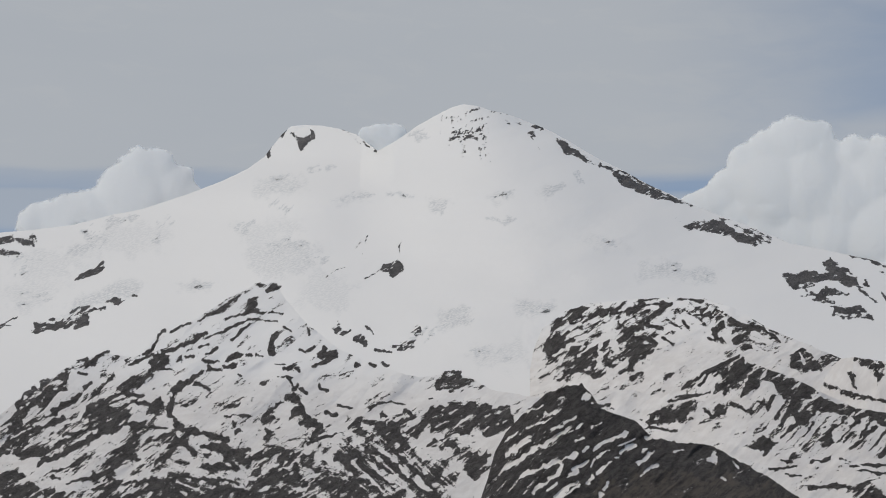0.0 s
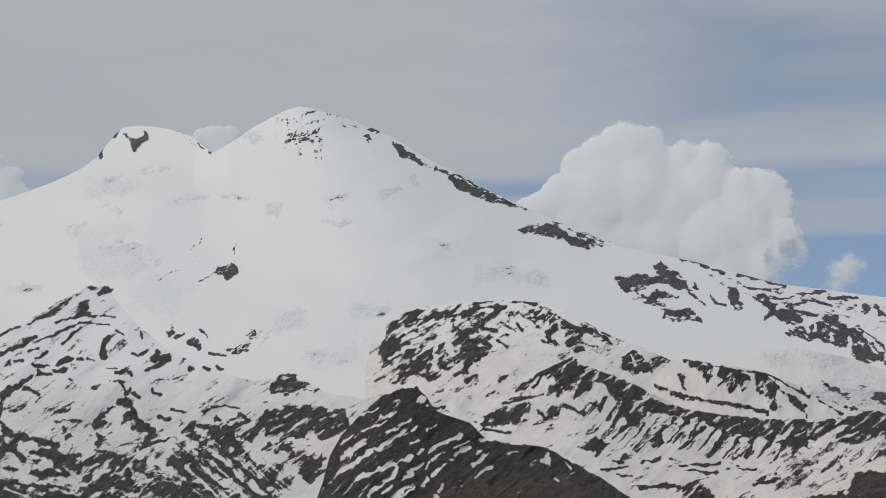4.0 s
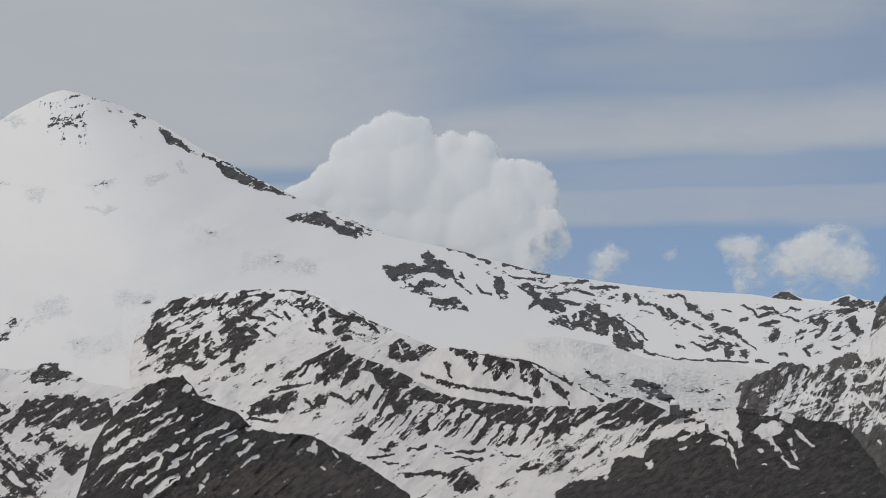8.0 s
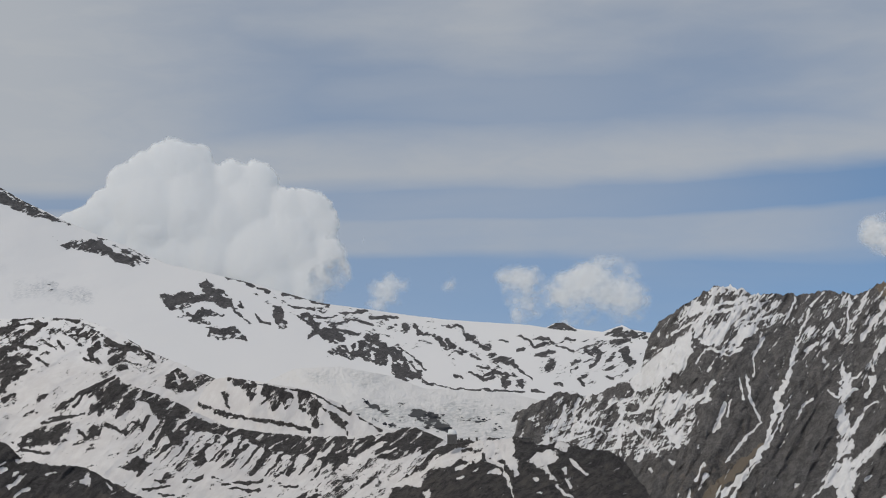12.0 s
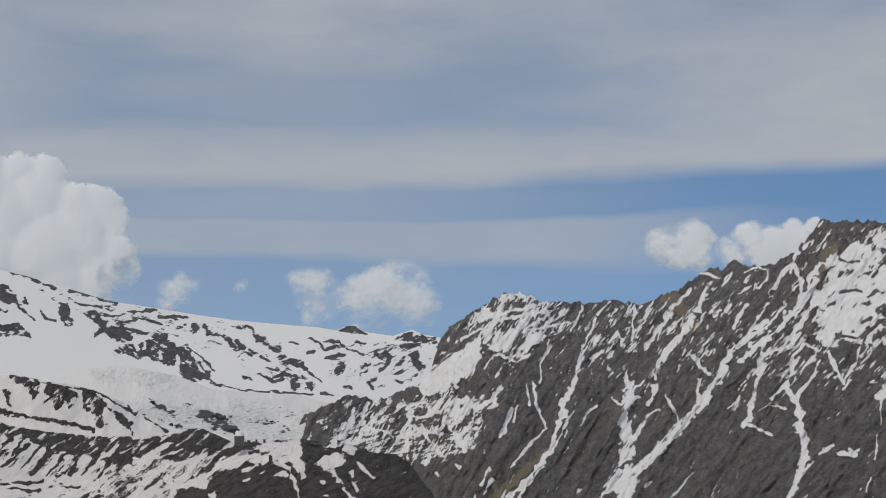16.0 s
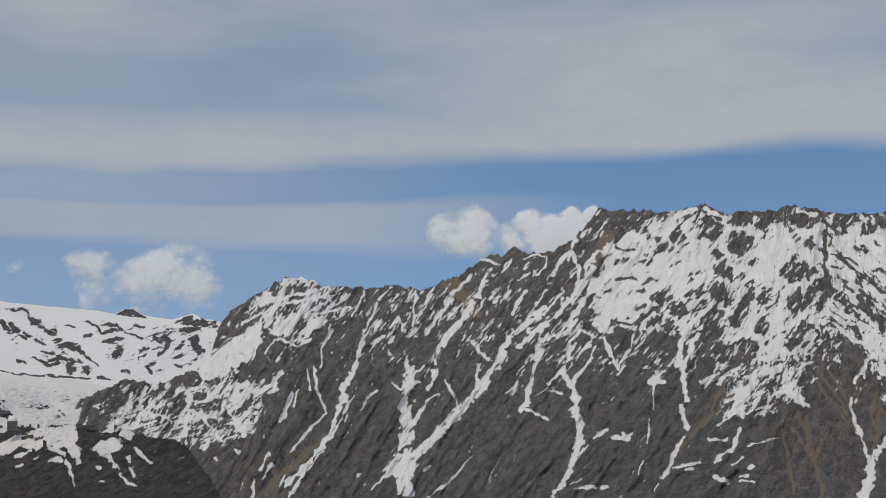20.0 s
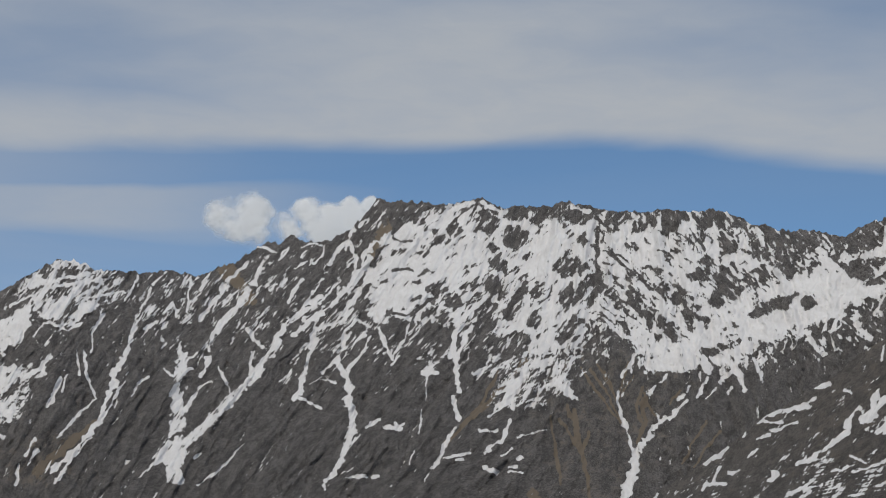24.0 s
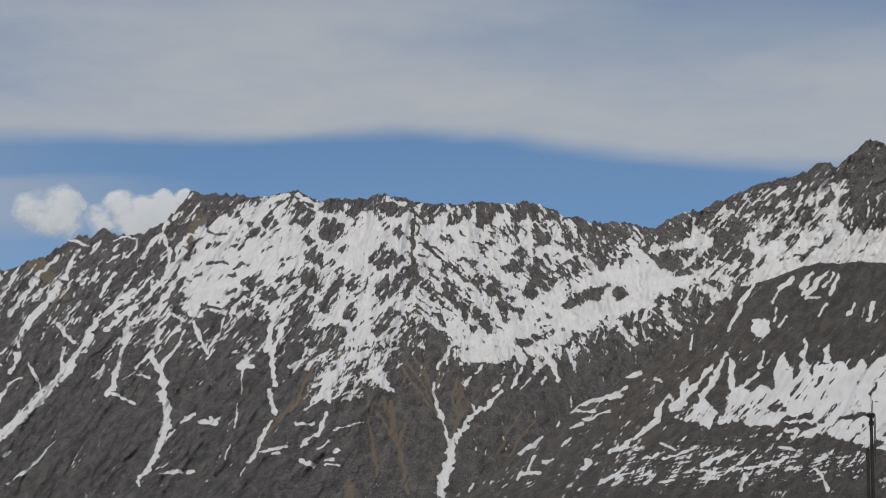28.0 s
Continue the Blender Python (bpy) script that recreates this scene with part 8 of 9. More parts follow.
    fan([(46.49, 0.59), (46.77, 0.03), (46.96, -0.81)], 0.074, 0.074)
    fan([(46.77, 0.5), (46.87, -0.25), (47.0, -0.9)], 0.065, 0.065)
    fan([(47.24, -0.25), (47.06, -0.81)], 0.046, 0.046)
    fan([(46.3, 0.13), (46.68, -0.43), (46.96, -0.99)], 0.055, 0.055)
    fan([(46.96, -0.9), (47.15, -1.73), (47.34, -2.58)], 0.065, 0.065)
    fan([(48.5, 2.0), (48.31, 1.25), (48.16, 0.87)], 0.037, 0.037)
    fan([(47.52, 2.0), (47.93, 1.25), (48.16, 0.78)], 0.037, 0.037)
    fan([(44.01, 1.23), (43.55, 0.5), (43.09, -0.05)], 0.037, 0.037)
    fan([(45.96, 0.23), (46.04, -0.49), (46.2, -1.39), (46.31, -2.04)], 0.046, 0.046)
    fan([(44.2, 1.69), (43.83, 0.96), (43.18, 0.04)], 0.037, 0.037)
    fan([(51.45, -0.24), (50.98, -0.8), (50.6, -1.36)], 0.046, 0.046)
    fan([(50.99, 0.13), (50.51, -0.8), (50.23, -1.26)], 0.046, 0.046)
    fan([(45.10, 2.12), (43.98, 0.80), (42.49, -0.71)], 0.08, 0.08)
    fan([(49.04, 0.84), (49.04, 0.10), (48.85, -0.65)], 0.12, 0.05)
    fan([(45.41, -2.26), (45.28, -3.09)], 0.2, 0.15)
    fan([(35.18, 5.00), (35.93, 3.87)], 0.25, 0.2)
    fan([(40.38, 6.46), (39.90, 5.53)], 0.2, 0.2)
    fan([(29.19, -1.70), (30.30, -0.60), (31.04, -0.05)], 0.15, 0.1)
    L.area([(45.67, 2.06), (47.55, 2.44), (50.15, 2.08), (49.77, -0.88), (49.02, -2.40), (45.69, -2.44), (45.31, -0.19)], 0.2, 0.6, "tint")
    L.area([(27.71, -1.32), (29.93, -0.23), (30.68, -2.12), (28.09, -2.24)], 0.3, 0.5, "tint")


def relief_wall(az, el, v):
    h1, h2, h3 = hollows(az, el, LEAN_WALL, 72)
    run = runoff(az, el, LEAN_WALL, 72, steer=STEER_WALL)
    crags = 12 * (0.6 - ridged(az * 1.8 - 0.9 * el, el * 0.9, 75, 5, 0.6)) + 2.2 * fbm(az * 6.0, el * 5.0, 76, 4, 0.7)
    return 34 * (0.6 - h1) + 8 * (0.6 - h2) + 1.2 * (0.6 - h3) + 12 * blur(run, 2) + crags


sheet("rock_wall", [(22.76, 0.71), (22.99, 1.13), (23.90, 1.60), (24.46, 1.77), (25.58, 1.71), (26.32, 1.95), (26.79, 2.24), (27.17, 2.53)] + [(27.31, 3.14), (27.55, 3.74), (27.77, 4.08), (28.06, 4.25), (28.58, 4.57), (28.91, 4.72), (29.38, 5.06), (29.95, 5.21), (30.51, 5.06), (31.08, 4.87), (32.21, 4.87), (33.34, 4.90), (34.09, 4.77), (34.66, 4.95), (35.41, 5.23), (36.16, 5.78), (36.44, 5.96), (36.82, 5.88), (37.25, 6.21), (37.65, 5.95), (38.58, 6.02), (39.33, 6.48), (39.80, 7.02), (40.08, 7.39), (41.54, 7.35), (42.08, 7.24)]
      + [(42.55, 7.26), (43.11, 7.38), (43.53, 7.56), (44.13, 7.23), (44.59, 7.16), (45.51, 7.19), (46.52, 7.40), (47.16, 7.23), (47.88, 7.03)] + [(47.81, 7.03), (49.22, 7.06), (50.35, 7.11), (51.66, 7.05), (52.59, 6.63), (53.51, 6.40), (54.43, 6.34), (55.52, 6.19)] + [(55.59, 6.17), (56.15, 6.50), (56.53, 6.62), (57.46, 6.90), (58.58, 7.37), (59.05, 7.60), (60.06, 7.70), (60.79, 8.02), (61.16, 8.17), (61.52, 8.00), (62.07, 8.45), (62.53, 8.87), (63.12, 8.68), (64.40, 8.89)],
      -3.3, [(22, 1800), (27, 2050), (40, 2300), (64, 2000)], [(22, 1500), (40, 1350), (64, 1500)], STEP * 0.8, 410, GNEISS, 0.5, paint_wall, relief_wall, jag=0.13, jag_size=0.3,
      lift=("snow_patch", "old spring snow lying in a hollow", 220), flow=lambda az, el: (falls(az, el, LEAN_WALL)[0], falls(az, el, LEAN_WALL)[1] / 0.85),
      label="long jagged rock wall streaked with snow gullies", category="mountain ridge")


def paint_near(L):
    L.speckle(ALL, -0.8, 22, 0.5, 0.11, 81, 0.6)
    L.speckle([(55.91, 3.23), (58.14, 4.13), (59.98, 4.74), (63.01, 4.91), (65.32, 4.88), (65.23, 2.18), (61.72, 2.23), (58.10, 2.09), (56.26, 1.74)], -0.85, 52, 0.6, 0.14, 82, 0.5, 0.2)
    h1, h2, h3 = hollows(L.az, L.el, LEAN_NEAR, 82)
    L.snow = L.snow * 0.9 + 0.2 * (0.6 - h2) + 0.5 * (runoff(*L.grid, LEAN_NEAR, 82, 0.9, 0.35).ravel() - 0.36)
    L.speckle([(56.03, -0.30), (60.57, -0.59), (60.74, -1.23), (58.03, -1.50), (56.02, -1.22)], -0.62, 5, 0.5, 0.08, 88, 0.7, 0.15)
    L.speckle([(54.2, -0.9), (56.20, -1.12), (59.12, -1.13), (62.19, -1.30), (62.18, -2.16), (56.55, -2.35), (54.2, -2.2)], -0.3, 12, 0.6, 0.07, 89, 0.8, 0.12)
    L.speckle([(61.9, -0.2), (64.3, 0.2), (64.3, -1.6), (61.9, -1.0)], 0.0, 5, 0.6, 0.09, 90, 0.9, 0.15)
    L.mark([(52.16, 0.19), (53.13, 0.82), (54.29, 1.28)], 0.055, 0.101, 1)
    L.mark([(52.2, 0.02), (53.13, 0.39), (54.28, 0.67)], 0.055, 0.101, 1)
    L.mark([(52.64, 0.13), (53.53, 0.13)], 0.046, 0.046, 1)
    L.mark([(53.12, -0.16), (53.98, 0.13)], 0.055, 0.055, 1)
    L.mark([(52.24, 0.47), (52.5, 0.6)], 0.074, 0.055, 1)
    L.mark([(51.41, -0.46), (51.82, -0.17), (52.23, -0.05)], 0.037, 0.037, 1)
    L.mark([(48.98, -2.32), (49.58, -1.84), (50.14, -1.45), (50.51, -1.19)], 0.046, 0.074, 1)
    L.mark([(50.51, -1.19), (51.11, -0.89)], 0.055, 0.065, 1)
    L.mark([(50.85, -1.0), (51.07, -1.19), (51.3, -0.98)], 0.120, 0.092, 1)
    L.mark([(51.41, -1.0), (51.74, -0.78)], 0.083, 0.055, 1)
    L.mark([(51.25, -1.83), (51.48, -1.34)], 0.046, 0.065, 1)
    L.mark([(51.78, -1.56), (52.11, -1.43)], 0.065, 0.055, 1)
    L.mark([(50.94, -2.13), (51.07, -1.91), (51.66, -1.91)], 0.046, 0.037, 1)
    L.mark([(53.07, -1.75), (53.33, -1.51)], 0.083, 0.065, 1)
    L.mark([(52.71, -0.44), (53.05, -0.31)], 0.065, 0.055, 1)
    L.mark([(52.43, -1.0), (52.67, -0.76)], 0.046, 0.046, 1)
    L.mark([(52.27, -0.37), (52.4, -0.05)], 0.065, 0.055, 1)
    L.mark([(49.3, -2.51), (49.48, -2.25)], 0.046, 0.046, 1)
    L.mark([(53.99, -2.3), (54.36, -2.08)], 0.046, 0.046, 1)
    L.patch([(53.47, -2.3), (53.99, -1.9), (54.4, -1.64), (54.58, -1.75), (54.03, -2.19)], 1)
    L.patch([(56.04, -0.09), (56.53, 0.23), (56.81, 0.43), (57.18, 0.52), (57.54, 0.21), (57.9, 0.5), (58.02, 0.87), (58.27, 0.98), (58.54, 0.76), (59.0, 0.98), (59.26, 0.85), (59.45, 1.42), (59.55, 1.82), (59.75, 2.0), (59.87, 1.56), (60.0, 1.78), (60.09, 1.05), (60.24, 1.45), (60.28, 2.33), (60.42, 2.36), (60.5, 1.78), (60.53, 1.01), (60.71, 1.72), (60.9, 1.57), (61.17, 1.7), (61.33, 1.57), (61.51, 1.7), (61.67, 1.22), (61.64, -0.31), (61.1, -0.59), (60.39, -0.79), (59.68, -0.79), (59.6, -0.23), (59.33, -0.35), (58.61, -0.39), (57.89, -0.23), (57.16, -0.4), (56.62, -0.29)], 1)
    L.mark([(56.49, 1.09), (56.38, 0.69), (56.08, 0.19)], 0.083, 0.111, 1)
    L.mark([(57.34, 1.57), (56.63, 0.78), (56.22, 0.26)], 0.065, 0.147, 1)
    L.mark([(55.95, 0.63), (55.8, 0.41), (55.51, 0.01)], 0.065, 0.101, 1)
    L.mark([(57.78, 1.92), (57.46, 1.24), (57.0, 0.58)], 0.083, 0.138, 1)
    L.mark([(57.96, 1.74), (58.02, 1.2), (57.94, 0.47)], 0.074, 0.147, 1)
    L.mark([(58.88, 1.36), (58.64, 1.14), (58.2, 0.76)], 0.037, 0.055, 1)
    L.mark([(59.03, 2.01), (58.92, 1.57)], 0.046, 0.074, 1)
    L.mark([(61.09, 2.19), (61.07, 1.81)], 0.120, 0.111, 1)
    L.patch([(58.54, 2.67), (58.67, 2.98), (59.04, 3.13), (59.25, 2.89), (59.15, 2.57), (58.85, 2.59)], 1)
    L.patch([(59.12, 0.21), (59.43, 0.52), (59.73, 0.14), (59.33, -0.05)], -1)
    L.mark([(59.65, -0.15), (60.48, -0.06)], 0.055, 0.055, -1)
    L.mark([(59.54, -0.37), (60.65, -0.37)], 0.101, 0.083, -1)
    L.mark([(60.64, 0.86), (60.86, 1.12)], 0.055, 0.065, -1)
    L.mark([(60.94, 0.14), (61.48, 0.41)], 0.074, 0.055, -1)
    L.mark([(60.76, -0.22), (61.2, -0.13)], 0.046, 0.046, -1)
    L.mark([(54.0, -1.22), (54.59, -0.9), (54.96, -0.62), (55.56, -0.18)], 0.083, 0.111, 1)
    L.mark([(54.02, 1.06), (54.62, 1.28), (55.06, 1.36)], 0.111, 0.083, 1)
    L.mark([(54.02, 0.58), (54.58, 0.89)], 0.065, 0.046, 1)
    L.mark([(54.73, -1.54), (55.54, -1.32)], 0.046, 0.046, 1)
    L.mark([(55.74, -1.45), (56.49, -1.22)], 0.037, 0.037, 1)
    L.mark([(56.92, -1.62), (57.51, -1.42), (58.09, -1.22)], 0.074, 0.055, 1)
    L.mark([(56.74, -1.79), (57.36, -1.88)], 0.065, 0.055, 1)
    L.mark([(58.01, -1.8), (58.58, -1.69), (59.3, -1.59), (59.7, -1.39)], 0.046, 0.046, 1)
    L.mark([(57.68, -1.89), (58.26, -1.58)], 0.037, 0.037, 1)
    L.mark([(58.37, -1.43), (58.72, -1.12)], 0.037, 0.037, 1)
    L.mark([(59.46, -1.03), (59.97, -1.17)], 0.065, 0.055, 1)
    L.mark([(59.66, -1.79), (60.05, -1.68)], 0.037, 0.037, 1)
    L.mark([(60.51, -1.74), (60.81, -1.94), (60.99, -2.46)], 0.037, 0.065, 1)
    L.mark([(58.33, -2.01), (58.19, -2.49)], 0.065, 0.055, 1)
    L.mark([(57.18, 2.98), (57.42, 3.31)], 0.046, 0.046, 1)
    L.mark([(57.9, 2.68), (58.13, 3.15), (58.36, 3.58)], 0.046, 0.074, 1)
    L.mark([(58.32, 3.6), (58.6, 4.0), (58.81, 4.29)], 0.074, 0.055, 1)
    L.mark([(59.37, 3.68), (59.6, 4.08), (60.0, 4.46)], 0.074, 0.065, 1)
    L.mark([(60.28, 4.12), (60.72, 4.65)], 0.092, 0.074, 1)
    L.mark([(60.49, 3.94), (60.86, 4.33), (61.08, 4.55)], 0.074, 0.055, 1)
    L.mark([(60.45, 3.77), (60.88, 3.78)], 0.074, 0.055, 1)
    L.mark([(61.03, 4.13), (61.33, 4.52)], 0.055, 0.046, 1)
    L.mark([(59.4, 3.07), (59.51, 3.43)], 0.037, 0.037, 1)
    L.mark([(56.26, 2.45), (56.39, 2.65)], 0.046, 0.037, 1)
    L.mark([(56.65, 2.17), (56.77, 2.63)], 0.037, 0.037, 1)
    L.mark([(59.57, 2.88), (59.79, 3.16)], 0.037, 0.037, 1)
    L.mark([(55.62, -0.97), (56.09, -1.12)], 0.037, 0.037, 1)
    L.mark([(56.86, -2.1), (57.32, -2.06)], 0.037, 0.037, 1)
    L.mark([(54.07, -2.04), (54.77, -1.86)], 0.037, 0.037, 1)
    L.mark([(54.95, -2.0), (55.24, -1.89)], 0.037, 0.037, 1)
    L.mark([(54.62, 1.71), (54.9, 1.39)], 0.065, 0.046, 1)
    L.mark([(55.45, 1.15), (55.72, 1.06)], 0.037, 0.037, 1)
    L.patch([(60.6, 0.51), (61.35, 1.69), (61.7, 1.46), (62.06, 1.68), (62.41, 1.53), (62.99, 2.0), (63.31, 2.03), (63.23, -0.68), (62.16, -0.97), (61.1, -0.79)], 1)
    L.mark([(61.19, 3.85), (61.46, 4.47)], 0.055, 0.046, 1)
    L.mark([(60.29, 3.87), (60.55, 4.31)], 0.055, 0.046, 1)
    L.mark([(62.42, 2.99), (62.57, 3.57)], 0.074, 0.055, 1)
    L.mark([(61.74, 3.15), (61.97, 3.51)], 0.046, 0.046, 1)
    L.mark([(60.85, 3.16), (61.07, 3.53)], 0.046, 0.037, 1)
    L.mark([(61.48, -0.14), (62.19, -0.05)], 0.055, 0.046, -1)
    L.mark([(62.38, 0.58), (62.61, 0.95)], 0.055, 0.046, -1)
    L.tint += 0.2 + 0.12 * fbm(L.az * 0.8, L.el * 0.8, 951, 3)
    L.area([(55.90, 2.30), (58.47, 2.46), (58.44, 0.80), (56.79, 0.62), (55.87, 1.00)], 0.35, 0.4, "tint")
    L.area([(61.57, 3.15), (63.88, 3.47), (63.83, 1.84), (61.72, 2.05)], 0.3, 0.3, "tint")


def relief_near(az, el, v):
    h1, h2, h3 = hollows(az, el, LEAN_NEAR, 82)
    return 14 * (0.6 - h1) + 5 * (0.6 - h2) + 6 * blur(runoff(az, el, LEAN_NEAR, 82, 0.9, 0.35), 2)


sheet("near_slope", [(47.93, -3.25), (49.23, -2.35), (50.34, -1.65), (51.81, -0.62), (52.92, 0.28), (54.02, 0.91), (55.12, 1.58), (55.85, 2.24), (57.29, 3.18), (58.37, 4.08)] + [(58.70, 4.25), (59.61, 4.51), (60.35, 4.79), (60.89, 4.89), (61.43, 4.86), (62.15, 4.91), (63.00, 4.84), (64.27, 4.87)],
      -3.3, [(44, 1250), (64, 1350)], [(44, 950), (64, 900)], STEP, 225, EARTH, 0.5, paint_near, relief_near, jag=0.04, jag_size=0.3,
      lift=("snow_patch", "old spring snow lying in a hollow", 120), flow=lambda az, el: (falls(az, el, LEAN_NEAR)[0], falls(az, el, LEAN_NEAR)[1] / 0.85),
      label="brown rocky mountainside with snowfields", category="slope")


# ---- valley floor and the slope under the camera ----
def make_ground():
    bm = bmesh.new()
    rings = [(0.0, -1.7), (6, -2.6), (30, -7), (60, -12), (100, -45), (300, -200), (700, -260), (1500, -280), (3000, -280), (4900, -280)]
    last = None
    for r, z in rings:
        ring = [bm.verts.new((r * math.sin(2 * math.pi * k / 96), r * math.cos(2 * math.pi * k / 96), EYE + z + (4 * noise.noise((r, k * 0.3, 0)) if r > 40 else 0))) for k in range(96 if r else 1)]
        if last:
            for k in range(96):
                q = (last[k % len(last)], ring[k], ring[(k + 1) % 96], last[(k + 1) % len(last)])
                bm.faces.new(list(dict.fromkeys(q)))
        last = ring
    me = bpy.data.meshes.new("ground")
    bm.to_mesh(me)
    bm.free()
    me.materials.append(GNEISS)
    me.polygons.foreach_set("use_smooth", np.ones(len(me.polygons), bool))
    tagged(new("ground", me), "brown valley floor and grassy rock slopes", "ground", "", "structure")


make_ground()


# ---- cumulus clouds behind the mountains ----
def vapour(name, density, ragged):
    m, t, b = material(name)
    t.nodes.remove(b)
    out = t.nodes["Material Output"]
    at = t.nodes.new("ShaderNodeAttribute")
    at.attribute_name = "dense"
    geo = t.nodes.new("ShaderNodeNewGeometry")
    wisp = fnoise(t, geo.outputs["Position"], 0.009, 5, 0.55)
    a = ramp(t, mth(t, "MULTIPLY_ADD", mth(t, "SUBTRACT", wisp, 0.5), ragged, at.outputs["Fac"]), 0.0, 0.55, 0.0, density)
    dif, tra, clear = t.nodes.new("ShaderNodeBsdfDiffuse"), t.nodes.new("ShaderNodeBsdfTranslucent"), t.nodes.new("ShaderNodeBsdfTransparent")
    dif.inputs["Color"].default_value = tra.inputs["Color"].default_value = (0.90, 0.90, 0.90, 1)
    body, mix = t.nodes.new("ShaderNodeMixShader"), t.nodes.new("ShaderNodeMixShader")
    body.inputs[0].default_value = 0.3
    link(t, dif.outputs[0], body.inputs[1])
    link(t, tra.outputs[0], body.inputs[2])
    link(t, a, mix.inputs[0])
    link(t, clear.outputs[0], mix.inputs[1])
    link(t, body.outputs[0], mix.inputs[2])
    link(t, mix.outputs[0], out.inputs["Surface"])
    return m


VAPOUR = vapour("dense_vapour", 1.0, 0.5)
HAZE = vapour("hazy_vapour", 0.85, 0.35)
MIST = vapour("thin_vapour", 0.78, 0.3)


def cumulus(lobes, metres, mat, base, fade, label, seed, step=0.035, soft=0.16, east=None):
    """A heap cloud: billows swell from round lobes (bearing, height, size); below base it thins out over fade degrees."""
    p = np.array(lobes)
    p[:, 2] /= 53.0
    lo, hi = (p[:, :2] - p[:, 2:] * 1.5).min(0), (p[:, :2] + p[:, 2:] * 1.5).max(0)
    az, el = np.meshgrid(np.arange(lo[0], hi[0], step), np.arange(lo[1], hi[1], step))
    q1, q2 = fbm(az * 0.8, el * 0.8, seed + 1, 3) * 0.12, fbm(az * 0.8, el * 0.8, seed + 2, 3) * 0.12
    x, y = az + q1, el + q2
    tot, height = np.zeros(az.shape), np.zeros(az.shape)
    for a, e, r in p:
        d = np.hypot(x - a, y - e) / r
        height = np.maximum(height, r * np.sqrt(np.clip(1.25 - d * d, 0, 2)))
        tot += np.exp(-2.2 * (d * d - 1))
    f = np.log(tot + 1e-6)
    for _ in range(34):
        height[1:-1, 1:-1] = (height[1:-1, 1:-1] * 2 + height[:-2, 1:-1] + height[2:, 1:-1] + height[1:-1, :-2] + height[1:-1, 2:]) / 6
    billow = 0
    puffs = 0
    for k, (size, amp) in enumerate(((0.7, 1.0), (0.34, 0.55), (0.16, 0.3), (0.08, 0.16))):
        puff = amp * (np.sqrt((vnoise(x / size, y / size, seed + 5 + k) * 2 - 1) ** 2 + 0.03) * 2 - 0.95)
        billow, puffs = billow + puff, puffs + puff * (1.0, 0.8, 0.35, 0.1)[k]
    if soft >= 0.5:
        wide = sum(np.exp(-1.1 * ((az - a) ** 2 + (el - e) ** 2) / (1.5 * r) ** 2) for a, e, r in p)
        f, billow = np.log(wide + 1e-6) * 1.3 + 0.8 * fbm(az * 1.3, el * 1.6, seed + 21, 5, 0.5), billow * 0.35
        soft = 0.42
    dens = np.clip((f + (0.42 if soft < 0.5 else 0.2) * billow) * 0.13 / soft + 0.05, -1, 1)
    dens = dens * np.clip((el - base) / fade + 0.5 * fbm(az, el, seed + 9, 4), 0, 1)
    if east is not None:
        dens = dens * np.clip((east - az) / 2.3 + 0.45 * fbm(az * 0.9, el * 0.9, seed + 11, 4) + 0.25 * np.clip(el - 7.0, 0, 3), 0, 1)
    thick = np.radians(1) * metres * (height * 0.66 + 0.02 * puffs * np.clip(height * 3, 0, 1))
    inside = dens > -0.1
    quad_in = inside[:-1, :-1] & inside[1:, 1:] & inside[:-1, 1:] & inside[1:, :-1]
    g = np.arange(az.size).reshape(az.shape)
    quads = np.stack([g[:-1, :-1], g[:-1, 1:], g[1:, 1:], g[1:, :-1]], -1)[quad_in]
    both = []
    for sgn in (-1, 1):
        r = metres + 55 * (el - lo[1]) + sgn * thick * (1 if sgn < 0 else 0.4)
        both.append(np.stack([r * np.sin(np.radians(az)), r * np.cos(np.radians(az)), EYE + r * np.tan(np.radians(el))], -1).reshape(-1, 3))
    co = np.vstack(both)
    faces = np.vstack([quads, quads[:, ::-1] + az.size])
    used, inv = np.unique(faces, return_inverse=True)
    inv = inv.reshape(faces.shape)
    me = bpy.data.meshes.new("cumulus_cloud")
    me.from_pydata(co[used].tolist(), [], inv.tolist())
    me.polygons.foreach_set("use_smooth", np.ones(len(inv), bool))
    me.attributes.new("dense", "FLOAT", "POINT").data.foreach_set("value", np.tile(dens.ravel(), 2)[used].astype(np.float32))
    me.materials.append(mat)
    return tagged(new("cumulus_cloud", me), label, "cloud")


cumulus([(11.69, 9.39, 48), (10.84, 9.07, 42), (10.21, 8.83, 36), (12.36, 9.20, 36), (9.88, 8.08, 45), (10.93, 7.89, 70), (9.13, 7.61, 38), (12.07, 7.88, 70), (13.60, 9.00, 32), (14.45, 8.94, 35), (14.16, 8.06, 50), (13.20, 7.50, 60), (15.49, 7.85, 42), (16.25, 7.90, 36), (16.58, 7.46, 30), (15.47, 6.72, 60), (16.70, 6.33, 42), (17.06, 5.67, 34), (14.52, 6.36, 70), (16.21, 5.58, 55), (12.81, 6.37, 60), (11.68, 6.57, 50), (8.56, 7.52, 22), (14.89, 5.51, 60), (9.79, 7.08, 38), (9.03, 7.20, 28), (10.73, 6.67, 46), (11.49, 6.10, 40), (8.28, 7.38, 16)],
        4550, VAPOUR, 3.4, 3.0, "tall white heap cloud behind the volcano's shoulder", 510, east=(18.21, 6.40)[0])
